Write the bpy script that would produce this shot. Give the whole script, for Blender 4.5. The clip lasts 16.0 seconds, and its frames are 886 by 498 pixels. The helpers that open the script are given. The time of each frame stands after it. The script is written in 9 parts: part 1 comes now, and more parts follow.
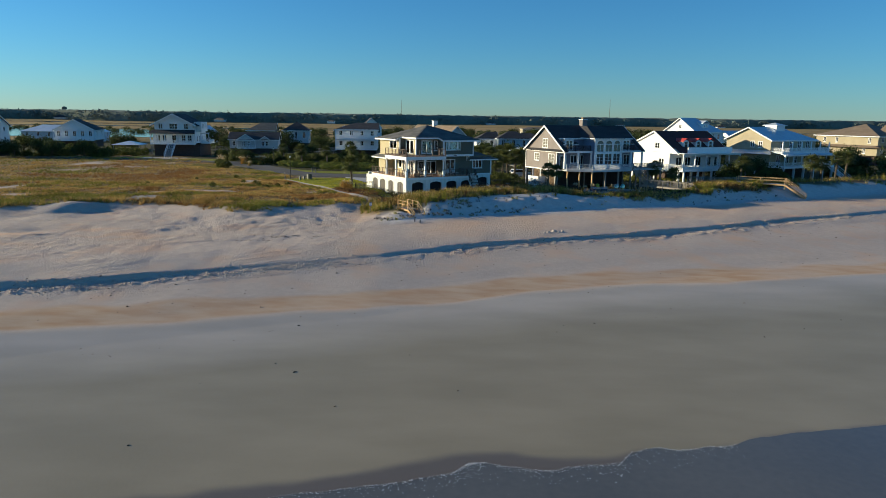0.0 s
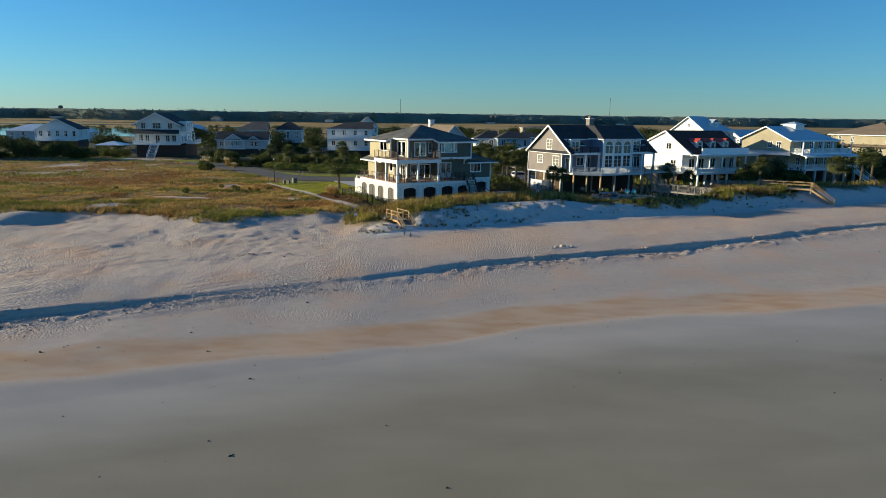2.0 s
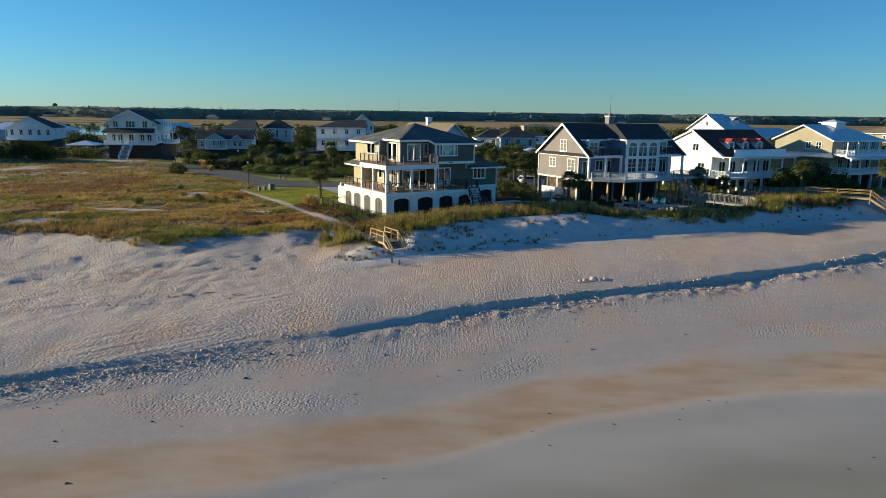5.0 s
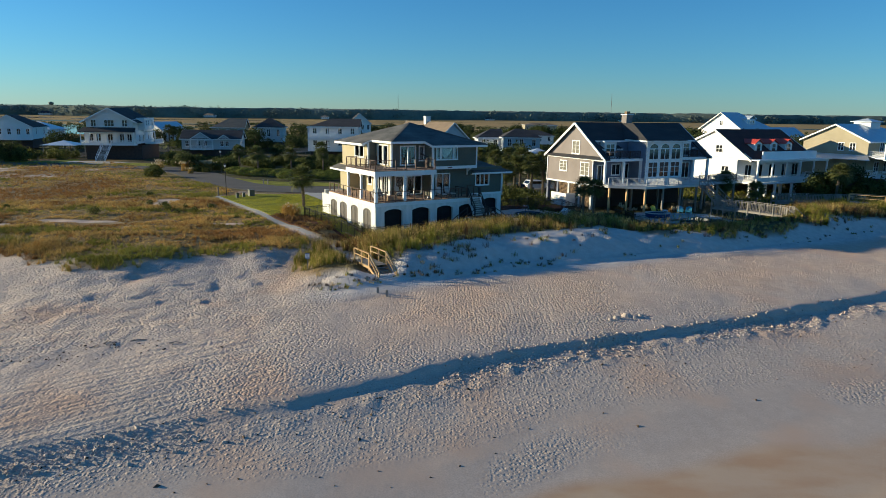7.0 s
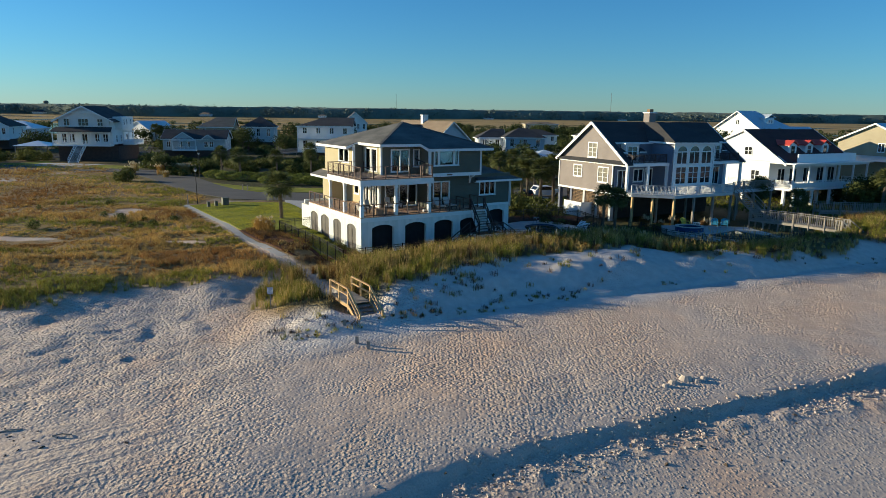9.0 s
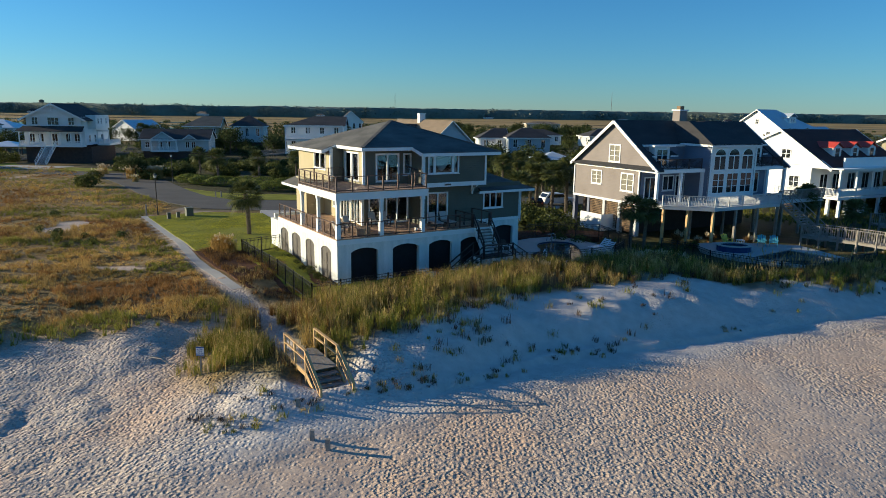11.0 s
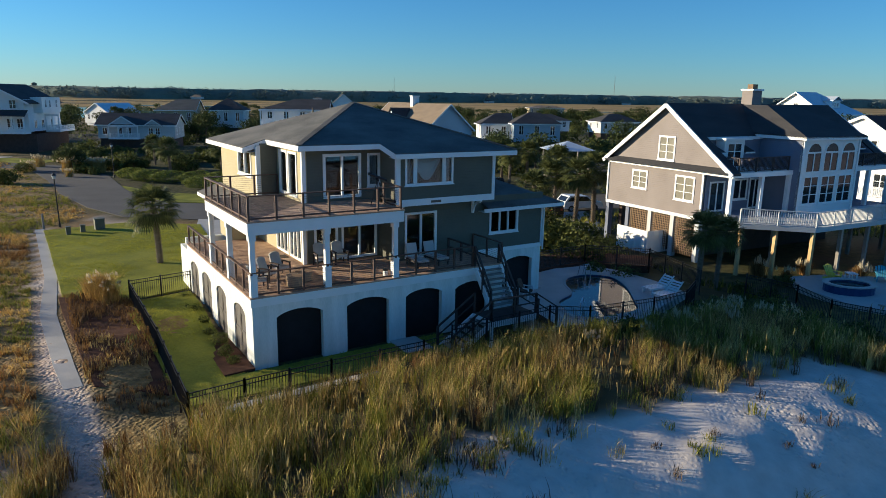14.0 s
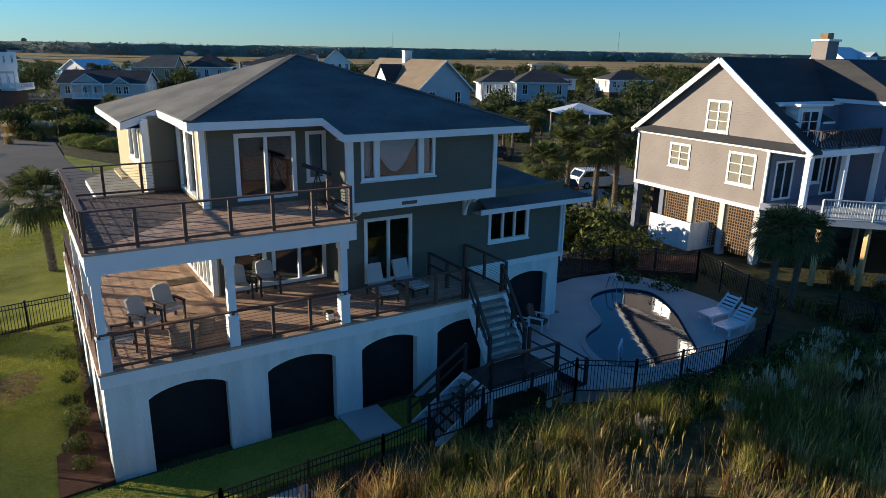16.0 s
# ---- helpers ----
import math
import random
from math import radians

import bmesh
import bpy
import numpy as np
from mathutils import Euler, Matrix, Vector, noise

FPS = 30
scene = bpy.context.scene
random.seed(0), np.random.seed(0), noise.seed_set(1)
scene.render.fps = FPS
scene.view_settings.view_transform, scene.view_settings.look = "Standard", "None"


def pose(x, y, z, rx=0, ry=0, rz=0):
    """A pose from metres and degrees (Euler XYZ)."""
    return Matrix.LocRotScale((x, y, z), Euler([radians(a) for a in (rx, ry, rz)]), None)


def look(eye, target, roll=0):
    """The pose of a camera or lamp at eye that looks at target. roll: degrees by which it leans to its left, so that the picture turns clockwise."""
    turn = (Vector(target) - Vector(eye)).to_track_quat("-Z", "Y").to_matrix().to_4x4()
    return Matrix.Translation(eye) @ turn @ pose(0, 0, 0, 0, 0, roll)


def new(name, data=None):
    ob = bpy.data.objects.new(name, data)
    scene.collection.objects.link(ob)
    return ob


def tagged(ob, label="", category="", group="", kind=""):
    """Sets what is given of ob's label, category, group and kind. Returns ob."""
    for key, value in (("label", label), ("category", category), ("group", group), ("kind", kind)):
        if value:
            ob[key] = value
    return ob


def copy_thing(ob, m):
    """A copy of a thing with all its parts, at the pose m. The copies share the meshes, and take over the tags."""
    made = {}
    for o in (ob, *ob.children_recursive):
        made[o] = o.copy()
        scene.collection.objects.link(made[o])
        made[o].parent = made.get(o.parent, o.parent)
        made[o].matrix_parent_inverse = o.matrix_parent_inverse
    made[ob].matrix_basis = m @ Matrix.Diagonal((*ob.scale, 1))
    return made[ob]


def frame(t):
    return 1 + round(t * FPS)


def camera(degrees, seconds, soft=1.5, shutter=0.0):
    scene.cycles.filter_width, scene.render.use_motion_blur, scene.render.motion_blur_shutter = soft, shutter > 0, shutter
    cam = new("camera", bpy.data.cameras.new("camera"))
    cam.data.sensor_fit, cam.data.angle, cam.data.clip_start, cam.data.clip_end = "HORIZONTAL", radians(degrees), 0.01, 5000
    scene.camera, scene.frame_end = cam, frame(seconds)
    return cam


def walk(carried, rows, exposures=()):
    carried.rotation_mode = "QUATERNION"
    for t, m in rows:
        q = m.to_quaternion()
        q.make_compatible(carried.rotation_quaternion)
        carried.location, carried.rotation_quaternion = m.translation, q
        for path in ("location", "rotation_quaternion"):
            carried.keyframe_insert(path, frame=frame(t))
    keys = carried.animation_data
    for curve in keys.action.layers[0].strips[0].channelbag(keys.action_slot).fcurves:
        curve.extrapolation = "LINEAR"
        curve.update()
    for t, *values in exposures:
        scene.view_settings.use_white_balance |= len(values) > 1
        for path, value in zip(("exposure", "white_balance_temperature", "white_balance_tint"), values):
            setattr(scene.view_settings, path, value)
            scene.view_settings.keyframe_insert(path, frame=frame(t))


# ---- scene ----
cam = camera(66.7, 16.0, 0.5)
METRES, EYE, TILT, LEAN, TURN = 90.0, 14.94, 0.0, 0.0, 0.0
ROWS = [
    (0.0, 0.0, 0.0, 0.0, 0.17, -11.0, -0.88),
    (0.5, 0.0032, 0.0291, -0.0, 0.17, -11.04, -0.85),
    (1.0, 0.0054, 0.0566, 0.0003, 0.14, -11.06, -0.85),
    (1.5, 0.0067, 0.0843, 0.0007, 0.13, -11.09, -0.83),
    (2.0, 0.0072, 0.1113, 0.0011, 0.12, -11.12, -0.82),
    (2.5, 0.0073, 0.1389, 0.0012, 0.1, -11.15, -0.81),
    (3.0, 0.0073, 0.1673, 0.0011, 0.09, -11.18, -0.82),
    (3.5, 0.0076, 0.1964, 0.0006, 0.08, -11.21, -0.81),
    (4.0, 0.0078, 0.2263, 0.0004, 0.07, -11.24, -0.8),
    (6.5, 0.0098, 0.378, -0.0011, 0.01, -11.35, -0.83),
    (7.0, 0.0102, 0.4086, -0.0012, 0.01, -11.38, -0.83),
    (7.5, 0.0104, 0.4395, -0.0013, -0.05, -11.41, -0.84),
    (8.0, 0.0097, 0.4712, -0.0015, -0.07, -11.42, -0.82),
    (8.5, 0.0096, 0.5031, -0.0016, -0.12, -11.44, -0.83),
    (9.0, 0.0101, 0.5352, -0.0025, -0.12, -11.46, -0.83),
    (11.5, 0.0136, 0.6992, -0.0054, -0.18, -11.52, -0.89),
    (12.0, 0.0146, 0.7335, -0.0053, -0.15, -11.58, -0.88),
    (12.5, 0.0154, 0.7686, -0.0057, -0.18, -11.63, -0.94),
    (13.0, 0.0168, 0.8037, -0.0065, -0.18, -11.71, -0.92),
    (13.5, 0.0189, 0.8384, -0.0075, -0.17, -12.11, -0.94),
    (14.0, 0.0217, 0.8724, -0.0087, -0.15, -12.8, -0.97),
    (14.5, 0.0245, 0.905, -0.0096, -0.15, -13.64, -0.99),
    (15.0, 0.0268, 0.9373, -0.0105, -0.15, -14.51, -1.01),
    (15.5, 0.0293, 0.9692, -0.0113, -0.13, -15.37, -1.02),
    (16.0, 0.0312, 0.9989, -0.0116, -0.12, -16.26, -1.01),
]
walk(cam, [(t, pose(0, 0, EYE, TILT, LEAN, TURN) @ pose(METRES * x, METRES * y, METRES * z, 90 + pitch, roll, yaw)) for t, x, y, z, yaw, pitch, roll in ROWS],
     [(0.0, 0.62, 5750, 0), (9.0, 0.67, 5700, 0), (12.5, 0.70, 5650, 3), (16.0, 0.76, 5580, 7)])

# ---- light: low sun from the side, clear sky ----
SUN_AZ, SUN_EL = 170.0, 11.8          # degrees: direction towards the sun, from +x anticlockwise; height
sun_way = Vector((math.cos(radians(SUN_AZ)) * math.cos(radians(SUN_EL)), math.sin(radians(SUN_AZ)) * math.cos(radians(SUN_EL)), math.sin(radians(SUN_EL))))
sun = new("sun", bpy.data.lights.new("sun", "SUN"))
sun.data.energy, sun.data.angle, sun.data.color = 5.1, radians(0.6), (1.0, 0.77, 0.49)
sun.matrix_world = look((0, 0, 60), Vector((0, 0, 60)) - sun_way)
world = bpy.data.worlds.new("sky")
world.use_nodes = True
scene.world = world
sky = world.node_tree.nodes.new("ShaderNodeTexSky")
sky.sky_type, sky.sun_disc = "NISHITA", False
sky.sun_elevation, sky.sun_rotation = radians(SUN_EL), radians(90 - SUN_AZ)
sky.air_density, sky.dust_density, sky.ozone_density = 1.0, 0.0, 6.0
backing = world.node_tree.nodes["Background"]
backing.inputs["Strength"].default_value = 0.085
hue = world.node_tree.nodes.new("ShaderNodeVectorMath")
hue.operation = "MULTIPLY"
hue.inputs[1].default_value = (0.87, 1.0, 1.0)
world.node_tree.links.new(sky.outputs[0], hue.inputs[0])
world.node_tree.links.new(hue.outputs[0], backing.inputs["Color"])

# ---- materials ----
def mat(name, c1, c2, scale=2.0, fine=30.0, rough=0.75, bump=0.15, metal=0.0, spec=0.4, island=0.0, obj_rand=0.0, stretch=(1, 1, 1), lines=None, thin=0.0):
    """A surface with two scales of variation. lines: (direction, spacing, depth) for laps, boards or ribs."""
    m = bpy.data.materials.new(name)
    m.use_nodes = True
    nt = m.node_tree
    n, l = nt.nodes, nt.links
    bsdf = n["Principled BSDF"]
    bsdf.inputs["Roughness"].default_value = rough
    bsdf.inputs["Metallic"].default_value = metal
    bsdf.inputs["Specular IOR Level"].default_value = spec
    tc = n.new("ShaderNodeTexCoord")
    mp = n.new("ShaderNodeMapping")
    mp.inputs["Scale"].default_value = stretch
    l.new(tc.outputs["Object"], mp.inputs[0])
    big, small = n.new("ShaderNodeTexNoise"), n.new("ShaderNodeTexNoise")
    big.inputs["Scale"].default_value, small.inputs["Scale"].default_value = scale, fine
    big.inputs["Detail"].default_value = 4
    small.inputs["Detail"].default_value = 3
    l.new(mp.outputs[0], big.inputs["Vector"])
    l.new(mp.outputs[0], small.inputs["Vector"])
    both = n.new("ShaderNodeMath")
    both.operation = "MULTIPLY_ADD"
    l.new(small.outputs[0], both.inputs[0])
    both.inputs[1].default_value = 0.5
    l.new(big.outputs[0], both.inputs[2])
    span = n.new("ShaderNodeMapRange")
    span.inputs[1].default_value, span.inputs[2].default_value = 0.45, 1.05
    l.new(both.outputs[0], span.inputs[0])
    fac = span.outputs[0]
    if island or obj_rand:
        src = n.new("ShaderNodeNewGeometry").outputs["Random Per Island"] if island else n.new("ShaderNodeObjectInfo").outputs["Random"]
        add = n.new("ShaderNodeMath")
        add.operation = "MULTIPLY_ADD"
        l.new(src, add.inputs[0])
        add.inputs[1].default_value = island or obj_rand
        sub = n.new("ShaderNodeMath")
        sub.operation = "SUBTRACT"
        l.new(fac, sub.inputs[0])
        sub.inputs[1].default_value = (island or obj_rand) / 2
        l.new(sub.outputs[0], add.inputs[2])
        add.use_clamp = True
        fac = add.outputs[0]
    mix = n.new("ShaderNodeMix")
    mix.data_type = "RGBA"
    mix.inputs[6].default_value, mix.inputs[7].default_value = (*c1, 1), (*c2, 1)
    l.new(fac, mix.inputs[0])
    l.new(mix.outputs[2], bsdf.inputs["Base Color"])
    if bump:
        bp = n.new("ShaderNodeBump")
        bp.inputs["Strength"].default_value, bp.inputs["Distance"].default_value = bump, 0.02
        l.new(small.outputs[0], bp.inputs["Height"])
        out = bp
        if lines:
            way, spacing, depth = lines
            wv = n.new("ShaderNodeTexWave")
            wv.wave_type, wv.bands_direction, wv.wave_profile = "BANDS", way, "SAW"
            wv.inputs["Scale"].default_value = 0.31416 / spacing
            l.new(tc.outputs["Object"], wv.inputs["Vector"])
            b2 = n.new("ShaderNodeBump")
            b2.inputs["Strength"].default_value, b2.inputs["Distance"].default_value = 0.9, depth
            l.new(wv.outputs["Fac"], b2.inputs["Height"])
            l.new(bp.outputs[0], b2.inputs["Normal"])
            out = b2
        l.new(out.outputs[0], bsdf.inputs["Normal"])
    if thin:
        back, blend = n.new("ShaderNodeBsdfTranslucent"), n.new("ShaderNodeMixShader")
        blend.inputs[0].default_value = thin
        l.new(mix.outputs[2], back.inputs["Color"])
        l.new(bsdf.outputs[0], blend.inputs[1])
        l.new(back.outputs[0], blend.inputs[2])
        l.new(blend.outputs[0], n["Material Output"].inputs[0])
    return m


def glass(name, tint, dark=0.0):
    """A window pane: clear or tinted, with the gloss that its angle gives."""
    m = bpy.data.materials.new(name)
    m.use_nodes = True
    n, l = m.node_tree.nodes, m.node_tree.links
    out = n["Material Output"]
    clear, gloss, mixer, fres = n.new("ShaderNodeBsdfTransparent"), n.new("ShaderNodeBsdfGlossy"), n.new("ShaderNodeMixShader"), n.new("ShaderNodeFresnel")
    clear.inputs[0].default_value = (*tint, 1)
    gloss.inputs["Roughness"].default_value = 0.02
    fres.inputs[0].default_value = 1.75
    l.new(fres.outputs[0], mixer.inputs[0])
    l.new(clear.outputs[0], mixer.inputs[1])
    l.new(gloss.outputs[0], mixer.inputs[2])
    l.new(mixer.outputs[0], out.inputs[0])
    return m


white = mat("white_paint", (0.80, 0.80, 0.78), (0.87, 0.87, 0.85), 1.2, 25, 0.55, 0.05)
off_white = mat("weathered_white", (0.58, 0.58, 0.55), (0.76, 0.76, 0.73), 0.8, 14, 0.65, 0.1, stretch=(1, 1, 0.35))
stucco = mat("stucco", (0.60, 0.63, 0.58), (0.88, 0.87, 0.83), 1.0, 16, 0.85, 0.25, stretch=(2.2, 2.2, 0.3))
# cream on the house's left side, olive on front, right and back
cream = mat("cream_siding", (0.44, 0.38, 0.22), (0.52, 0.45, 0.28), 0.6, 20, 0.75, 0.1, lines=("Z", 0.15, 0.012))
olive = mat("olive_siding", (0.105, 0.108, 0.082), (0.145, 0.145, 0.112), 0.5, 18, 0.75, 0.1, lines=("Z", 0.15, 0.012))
shingle = mat("roof_shingles", (0.055, 0.057, 0.056), (0.175, 0.17, 0.155), 0.5, 13, 0.9, 0.5, lines=("Z", 0.05, 0.012), stretch=(1, 1, 4))
dark_shingle = mat("dark_shingles", (0.03, 0.03, 0.034), (0.062, 0.06, 0.06), 0.4, 9, 0.9, 0.5, lines=("Z", 0.07, 0.012), stretch=(1, 1, 4))
tan_shingle = mat("tan_shingles", (0.17, 0.13, 0.09), (0.26, 0.20, 0.14), 0.4, 9, 0.9, 0.5, lines=("Z", 0.07, 0.012), stretch=(1, 1, 4))
red_shingle = mat("dark_red_shingles", (0.045, 0.022, 0.02), (0.085, 0.04, 0.035), 0.4, 9, 0.9, 0.5, lines=("Z", 0.08, 0.012), stretch=(1, 1, 4))
red_metal = mat("red_metal_roof", (0.45, 0.05, 0.035), (0.58, 0.08, 0.05), 0.8, 20, 0.45, 0.05)
metal_roof = mat("pale_metal_roof", (0.55, 0.62, 0.68), (0.68, 0.74, 0.78), 0.5, 12, 0.35, 0.05, metal=0.3, lines=("X", 0.4, 0.03))
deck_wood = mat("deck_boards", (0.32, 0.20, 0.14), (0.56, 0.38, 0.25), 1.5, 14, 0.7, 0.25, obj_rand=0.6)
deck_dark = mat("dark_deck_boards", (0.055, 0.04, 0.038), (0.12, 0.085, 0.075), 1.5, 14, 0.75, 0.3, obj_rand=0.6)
rail_wood = mat("brown_rail", (0.075, 0.042, 0.03), (0.14, 0.08, 0.055), 2, 30, 0.6, 0.15)
dark_wood = mat("dark_stained_wood", (0.035, 0.024, 0.02), (0.07, 0.048, 0.04), 2, 30, 0.65, 0.15)
new_wood = mat("fresh_lumber", (0.50, 0.30, 0.12), (0.70, 0.47, 0.22), 1.5, 22, 0.7, 0.25)
old_wood = mat("grey_lumber", (0.20, 0.18, 0.15), (0.34, 0.31, 0.27), 1.5, 22, 0.8, 0.3)
black_metal = mat("black_metal", (0.012, 0.012, 0.013), (0.03, 0.03, 0.03), 4, 40, 0.4, 0.05)
cable_steel = mat("rail_cable", (0.10, 0.075, 0.06), (0.16, 0.12, 0.10), 4, 40, 0.4, 0.0, metal=0.4)
black_backing = mat("near_black_backing", (0.006, 0.006, 0.007), (0.014, 0.014, 0.016), 2, 60, 0.8, 0.05)
shutter_grey = mat("grey_shutter", (0.11, 0.10, 0.09), (0.18, 0.165, 0.15), 2, 30, 0.7, 0.1, lines=("Z", 0.07, 0.02))
tan_grey = mat("taupe_siding", (0.225, 0.195, 0.18), (0.285, 0.25, 0.232), 0.6, 20, 0.75, 0.1, lines=("Z", 0.15, 0.012))
# for the taupe house's shaded front: the blue of shade is in the colour
shaded_blue_grey = mat("shaded_blue_grey_siding", (0.16, 0.18, 0.245), (0.225, 0.245, 0.31), 0.6, 20, 0.75, 0.1, lines=("Z", 0.15, 0.012))
white_siding = mat("white_siding", (0.78, 0.78, 0.76), (0.87, 0.87, 0.85), 0.5, 20, 0.65, 0.1, lines=("Z", 0.16, 0.014))
yellow_siding = mat("yellow_siding", (0.36, 0.31, 0.20), (0.44, 0.385, 0.26), 0.5, 20, 0.7, 0.1, lines=("Z", 0.16, 0.014))
pale_blue = mat("pale_blue_siding", (0.42, 0.49, 0.54), (0.52, 0.58, 0.63), 0.5, 20, 0.7, 0.1, lines=("Z", 0.16, 0.014))
grey_siding = mat("pale_grey_siding", (0.50, 0.51, 0.51), (0.62, 0.63, 0.62), 0.5, 20, 0.7, 0.1, lines=("Z", 0.16, 0.014))
# ground-storey brown: shade under the raised houses put into the colour
undercroft_dark = mat("dark_undercroft", (0.05, 0.035, 0.03), (0.10, 0.065, 0.05), 2, 25, 0.85, 0.3)
lattice_wood = mat("lattice_wood", (0.17, 0.11, 0.06), (0.28, 0.19, 0.11), 2, 25, 0.8, 0.2)
concrete = mat("concrete", (0.36, 0.35, 0.32), (0.48, 0.46, 0.43), 0.6, 25, 0.85, 0.2)
pool_stone = mat("pool_deck", (0.38, 0.37, 0.35), (0.50, 0.49, 0.46), 0.7, 18, 0.8, 0.2)
asphalt = mat("asphalt", (0.055, 0.052, 0.05), (0.10, 0.095, 0.088), 0.25, 30, 0.9, 0.3)
lawn_ground = mat("lawn", (0.13, 0.145, 0.022), (0.32, 0.315, 0.05), 0.5, 9, 0.9, 0.9, spec=0.1)
mulch = mat("mulch", (0.05, 0.026, 0.018), (0.13, 0.065, 0.04), 2, 20, 0.95, 0.8, spec=0.1)
palm_bark = mat("palm_bark", (0.13, 0.105, 0.08), (0.28, 0.23, 0.17), 3, 18, 0.95, 0.8, stretch=(1, 1, 2.5))
palm_leaf = mat("palm_frond", (0.05, 0.065, 0.022), (0.17, 0.18, 0.06), 1.5, 12, 0.55, 0.05, island=0.7, spec=0.1, thin=0.3)
lawn_blade = mat("lawn_blades", (0.22, 0.235, 0.025), (0.54, 0.51, 0.065), 0.4, 3, 0.7, 0.0, island=0.6, spec=0.1, thin=0.3)
shrub_leaf = mat("shrub_leaves", (0.03, 0.044, 0.014), (0.17, 0.18, 0.045), 1.0, 9, 0.6, 0.05, island=0.8, spec=0.1, thin=0.3)
hedge_leaf = mat("hedge_leaves", (0.08, 0.11, 0.024), (0.28, 0.30, 0.06), 1.0, 9, 0.6, 0.05, island=0.7, spec=0.1, thin=0.3)
tree_leaf = mat("oak_leaves", (0.025, 0.038, 0.014), (0.10, 0.12, 0.038), 0.6, 6, 0.65, 0.05, island=0.8, spec=0.1, thin=0.3)
# distance haze is put into this leaf colour: paler and bluer than pine
hazed_leaf = mat("hazed_far_pines", (0.12, 0.15, 0.135), (0.22, 0.25, 0.20), 0.02, 0.15, 0.95, 0.0, island=0.5, spec=0.1)
bark = mat("bark", (0.07, 0.05, 0.035), (0.16, 0.12, 0.09), 3, 20, 0.95, 0.7, stretch=(1, 1, 0.3))
straw = mat("straw_grass", (0.22, 0.155, 0.05), (0.74, 0.55, 0.20), 0.25, 3, 0.8, 0.0, island=0.8, spec=0.1, thin=0.18)
green_grass = mat("dune_grass_green", (0.075, 0.085, 0.016), (0.37, 0.345, 0.06), 0.25, 3, 0.8, 0.0, island=0.8, spec=0.1, thin=0.18)
rust_grass = mat("rusty_grass", (0.12, 0.065, 0.025), (0.36, 0.21, 0.075), 0.3, 3, 0.85, 0.0, island=0.8, spec=0.1, thin=0.18)
field_straw = mat("matted_straw", (0.32, 0.21, 0.062), (0.78, 0.54, 0.18), 0.2, 2.5, 0.85, 0.0, island=0.7, spec=0.1, thin=0.18)
field_green = mat("field_green", (0.14, 0.135, 0.027), (0.44, 0.40, 0.08), 0.2, 2.5, 0.85, 0.0, island=0.7, spec=0.1, thin=0.18)
field_rust = mat("field_rust", (0.22, 0.11, 0.036), (0.52, 0.30, 0.10), 0.2, 2.5, 0.85, 0.0, island=0.7, spec=0.1, thin=0.18)
plume = mat("pampas_plume", (0.50, 0.42, 0.26), (0.70, 0.62, 0.44), 1, 12, 0.9, 0.0, island=0.6, spec=0.1, thin=0.3)
twig = mat("dry_twigs", (0.06, 0.045, 0.03), (0.14, 0.10, 0.07), 1, 12, 0.9, 0.0, island=0.6, spec=0.1)
pool_water = mat("pool_water", (0.006, 0.035, 0.055), (0.012, 0.055, 0.08), 0.4, 3, 0.03, 0.10, spec=0.6)
creek_water = mat("creek_water", (0.01, 0.025, 0.04), (0.02, 0.04, 0.055), 0.1, 1.5, 0.08, 0.10, spec=0.7)
sea_water = mat("sea_water", (0.10, 0.10, 0.093), (0.14, 0.135, 0.12), 0.12, 2.5, 0.10, 0.35, spec=0.5)
foam_white = mat("sea_foam", (0.60, 0.62, 0.62), (0.80, 0.82, 0.82), 1, 20, 0.7, 0.3)
cushion = mat("pale_cushion", (0.42, 0.40, 0.37), (0.56, 0.53, 0.49), 1.5, 20, 0.9, 0.1)
wicker = mat("dark_wicker", (0.05, 0.035, 0.025), (0.10, 0.075, 0.055), 3, 60, 0.8, 0.5)
wicker_tan = mat("tan_wicker", (0.26, 0.18, 0.11), (0.40, 0.29, 0.19), 3, 60, 0.8, 0.5)
brown_panel = mat("tan_table_top", (0.22, 0.15, 0.10), (0.33, 0.24, 0.17), 2, 25, 0.6, 0.1)
white_plastic = mat("white_plastic", (0.72, 0.73, 0.74), (0.80, 0.81, 0.82), 2, 20, 0.4, 0.02)
yellow_plastic = mat("yellow_plastic", (0.55, 0.45, 0.04), (0.66, 0.56, 0.08), 2, 20, 0.45, 0.02)
blue_plastic = mat("turquoise_plastic", (0.07, 0.30, 0.42), (0.12, 0.40, 0.52), 2, 20, 0.45, 0.02)
chrome = mat("steel_tube", (0.62, 0.63, 0.65), (0.72, 0.73, 0.74), 2, 20, 0.2, 0.0, metal=0.9)
blue_tile = mat("blue_pool_tile", (0.015, 0.04, 0.12), (0.03, 0.07, 0.18), 3, 20, 0.3, 0.05)
sign_blue = mat("blue_sign", (0.03, 0.08, 0.28), (0.05, 0.12, 0.36), 3, 20, 0.5, 0.02)
utility_green = mat("utility_green", (0.09, 0.10, 0.075), (0.16, 0.165, 0.125), 2, 25, 0.6, 0.05)
curtain_mat = mat("sheer_curtain", (0.62, 0.64, 0.65), (0.78, 0.80, 0.80), 1.5, 15, 0.9, 0.1)
room_dark = mat("dim_room_inside", (0.022, 0.023, 0.025), (0.045, 0.046, 0.048), 0.7, 10, 0.9, 0.05)
car_white = mat("car_white", (0.70, 0.70, 0.70), (0.76, 0.76, 0.76), 1, 10, 0.25, 0.0, spec=0.6)
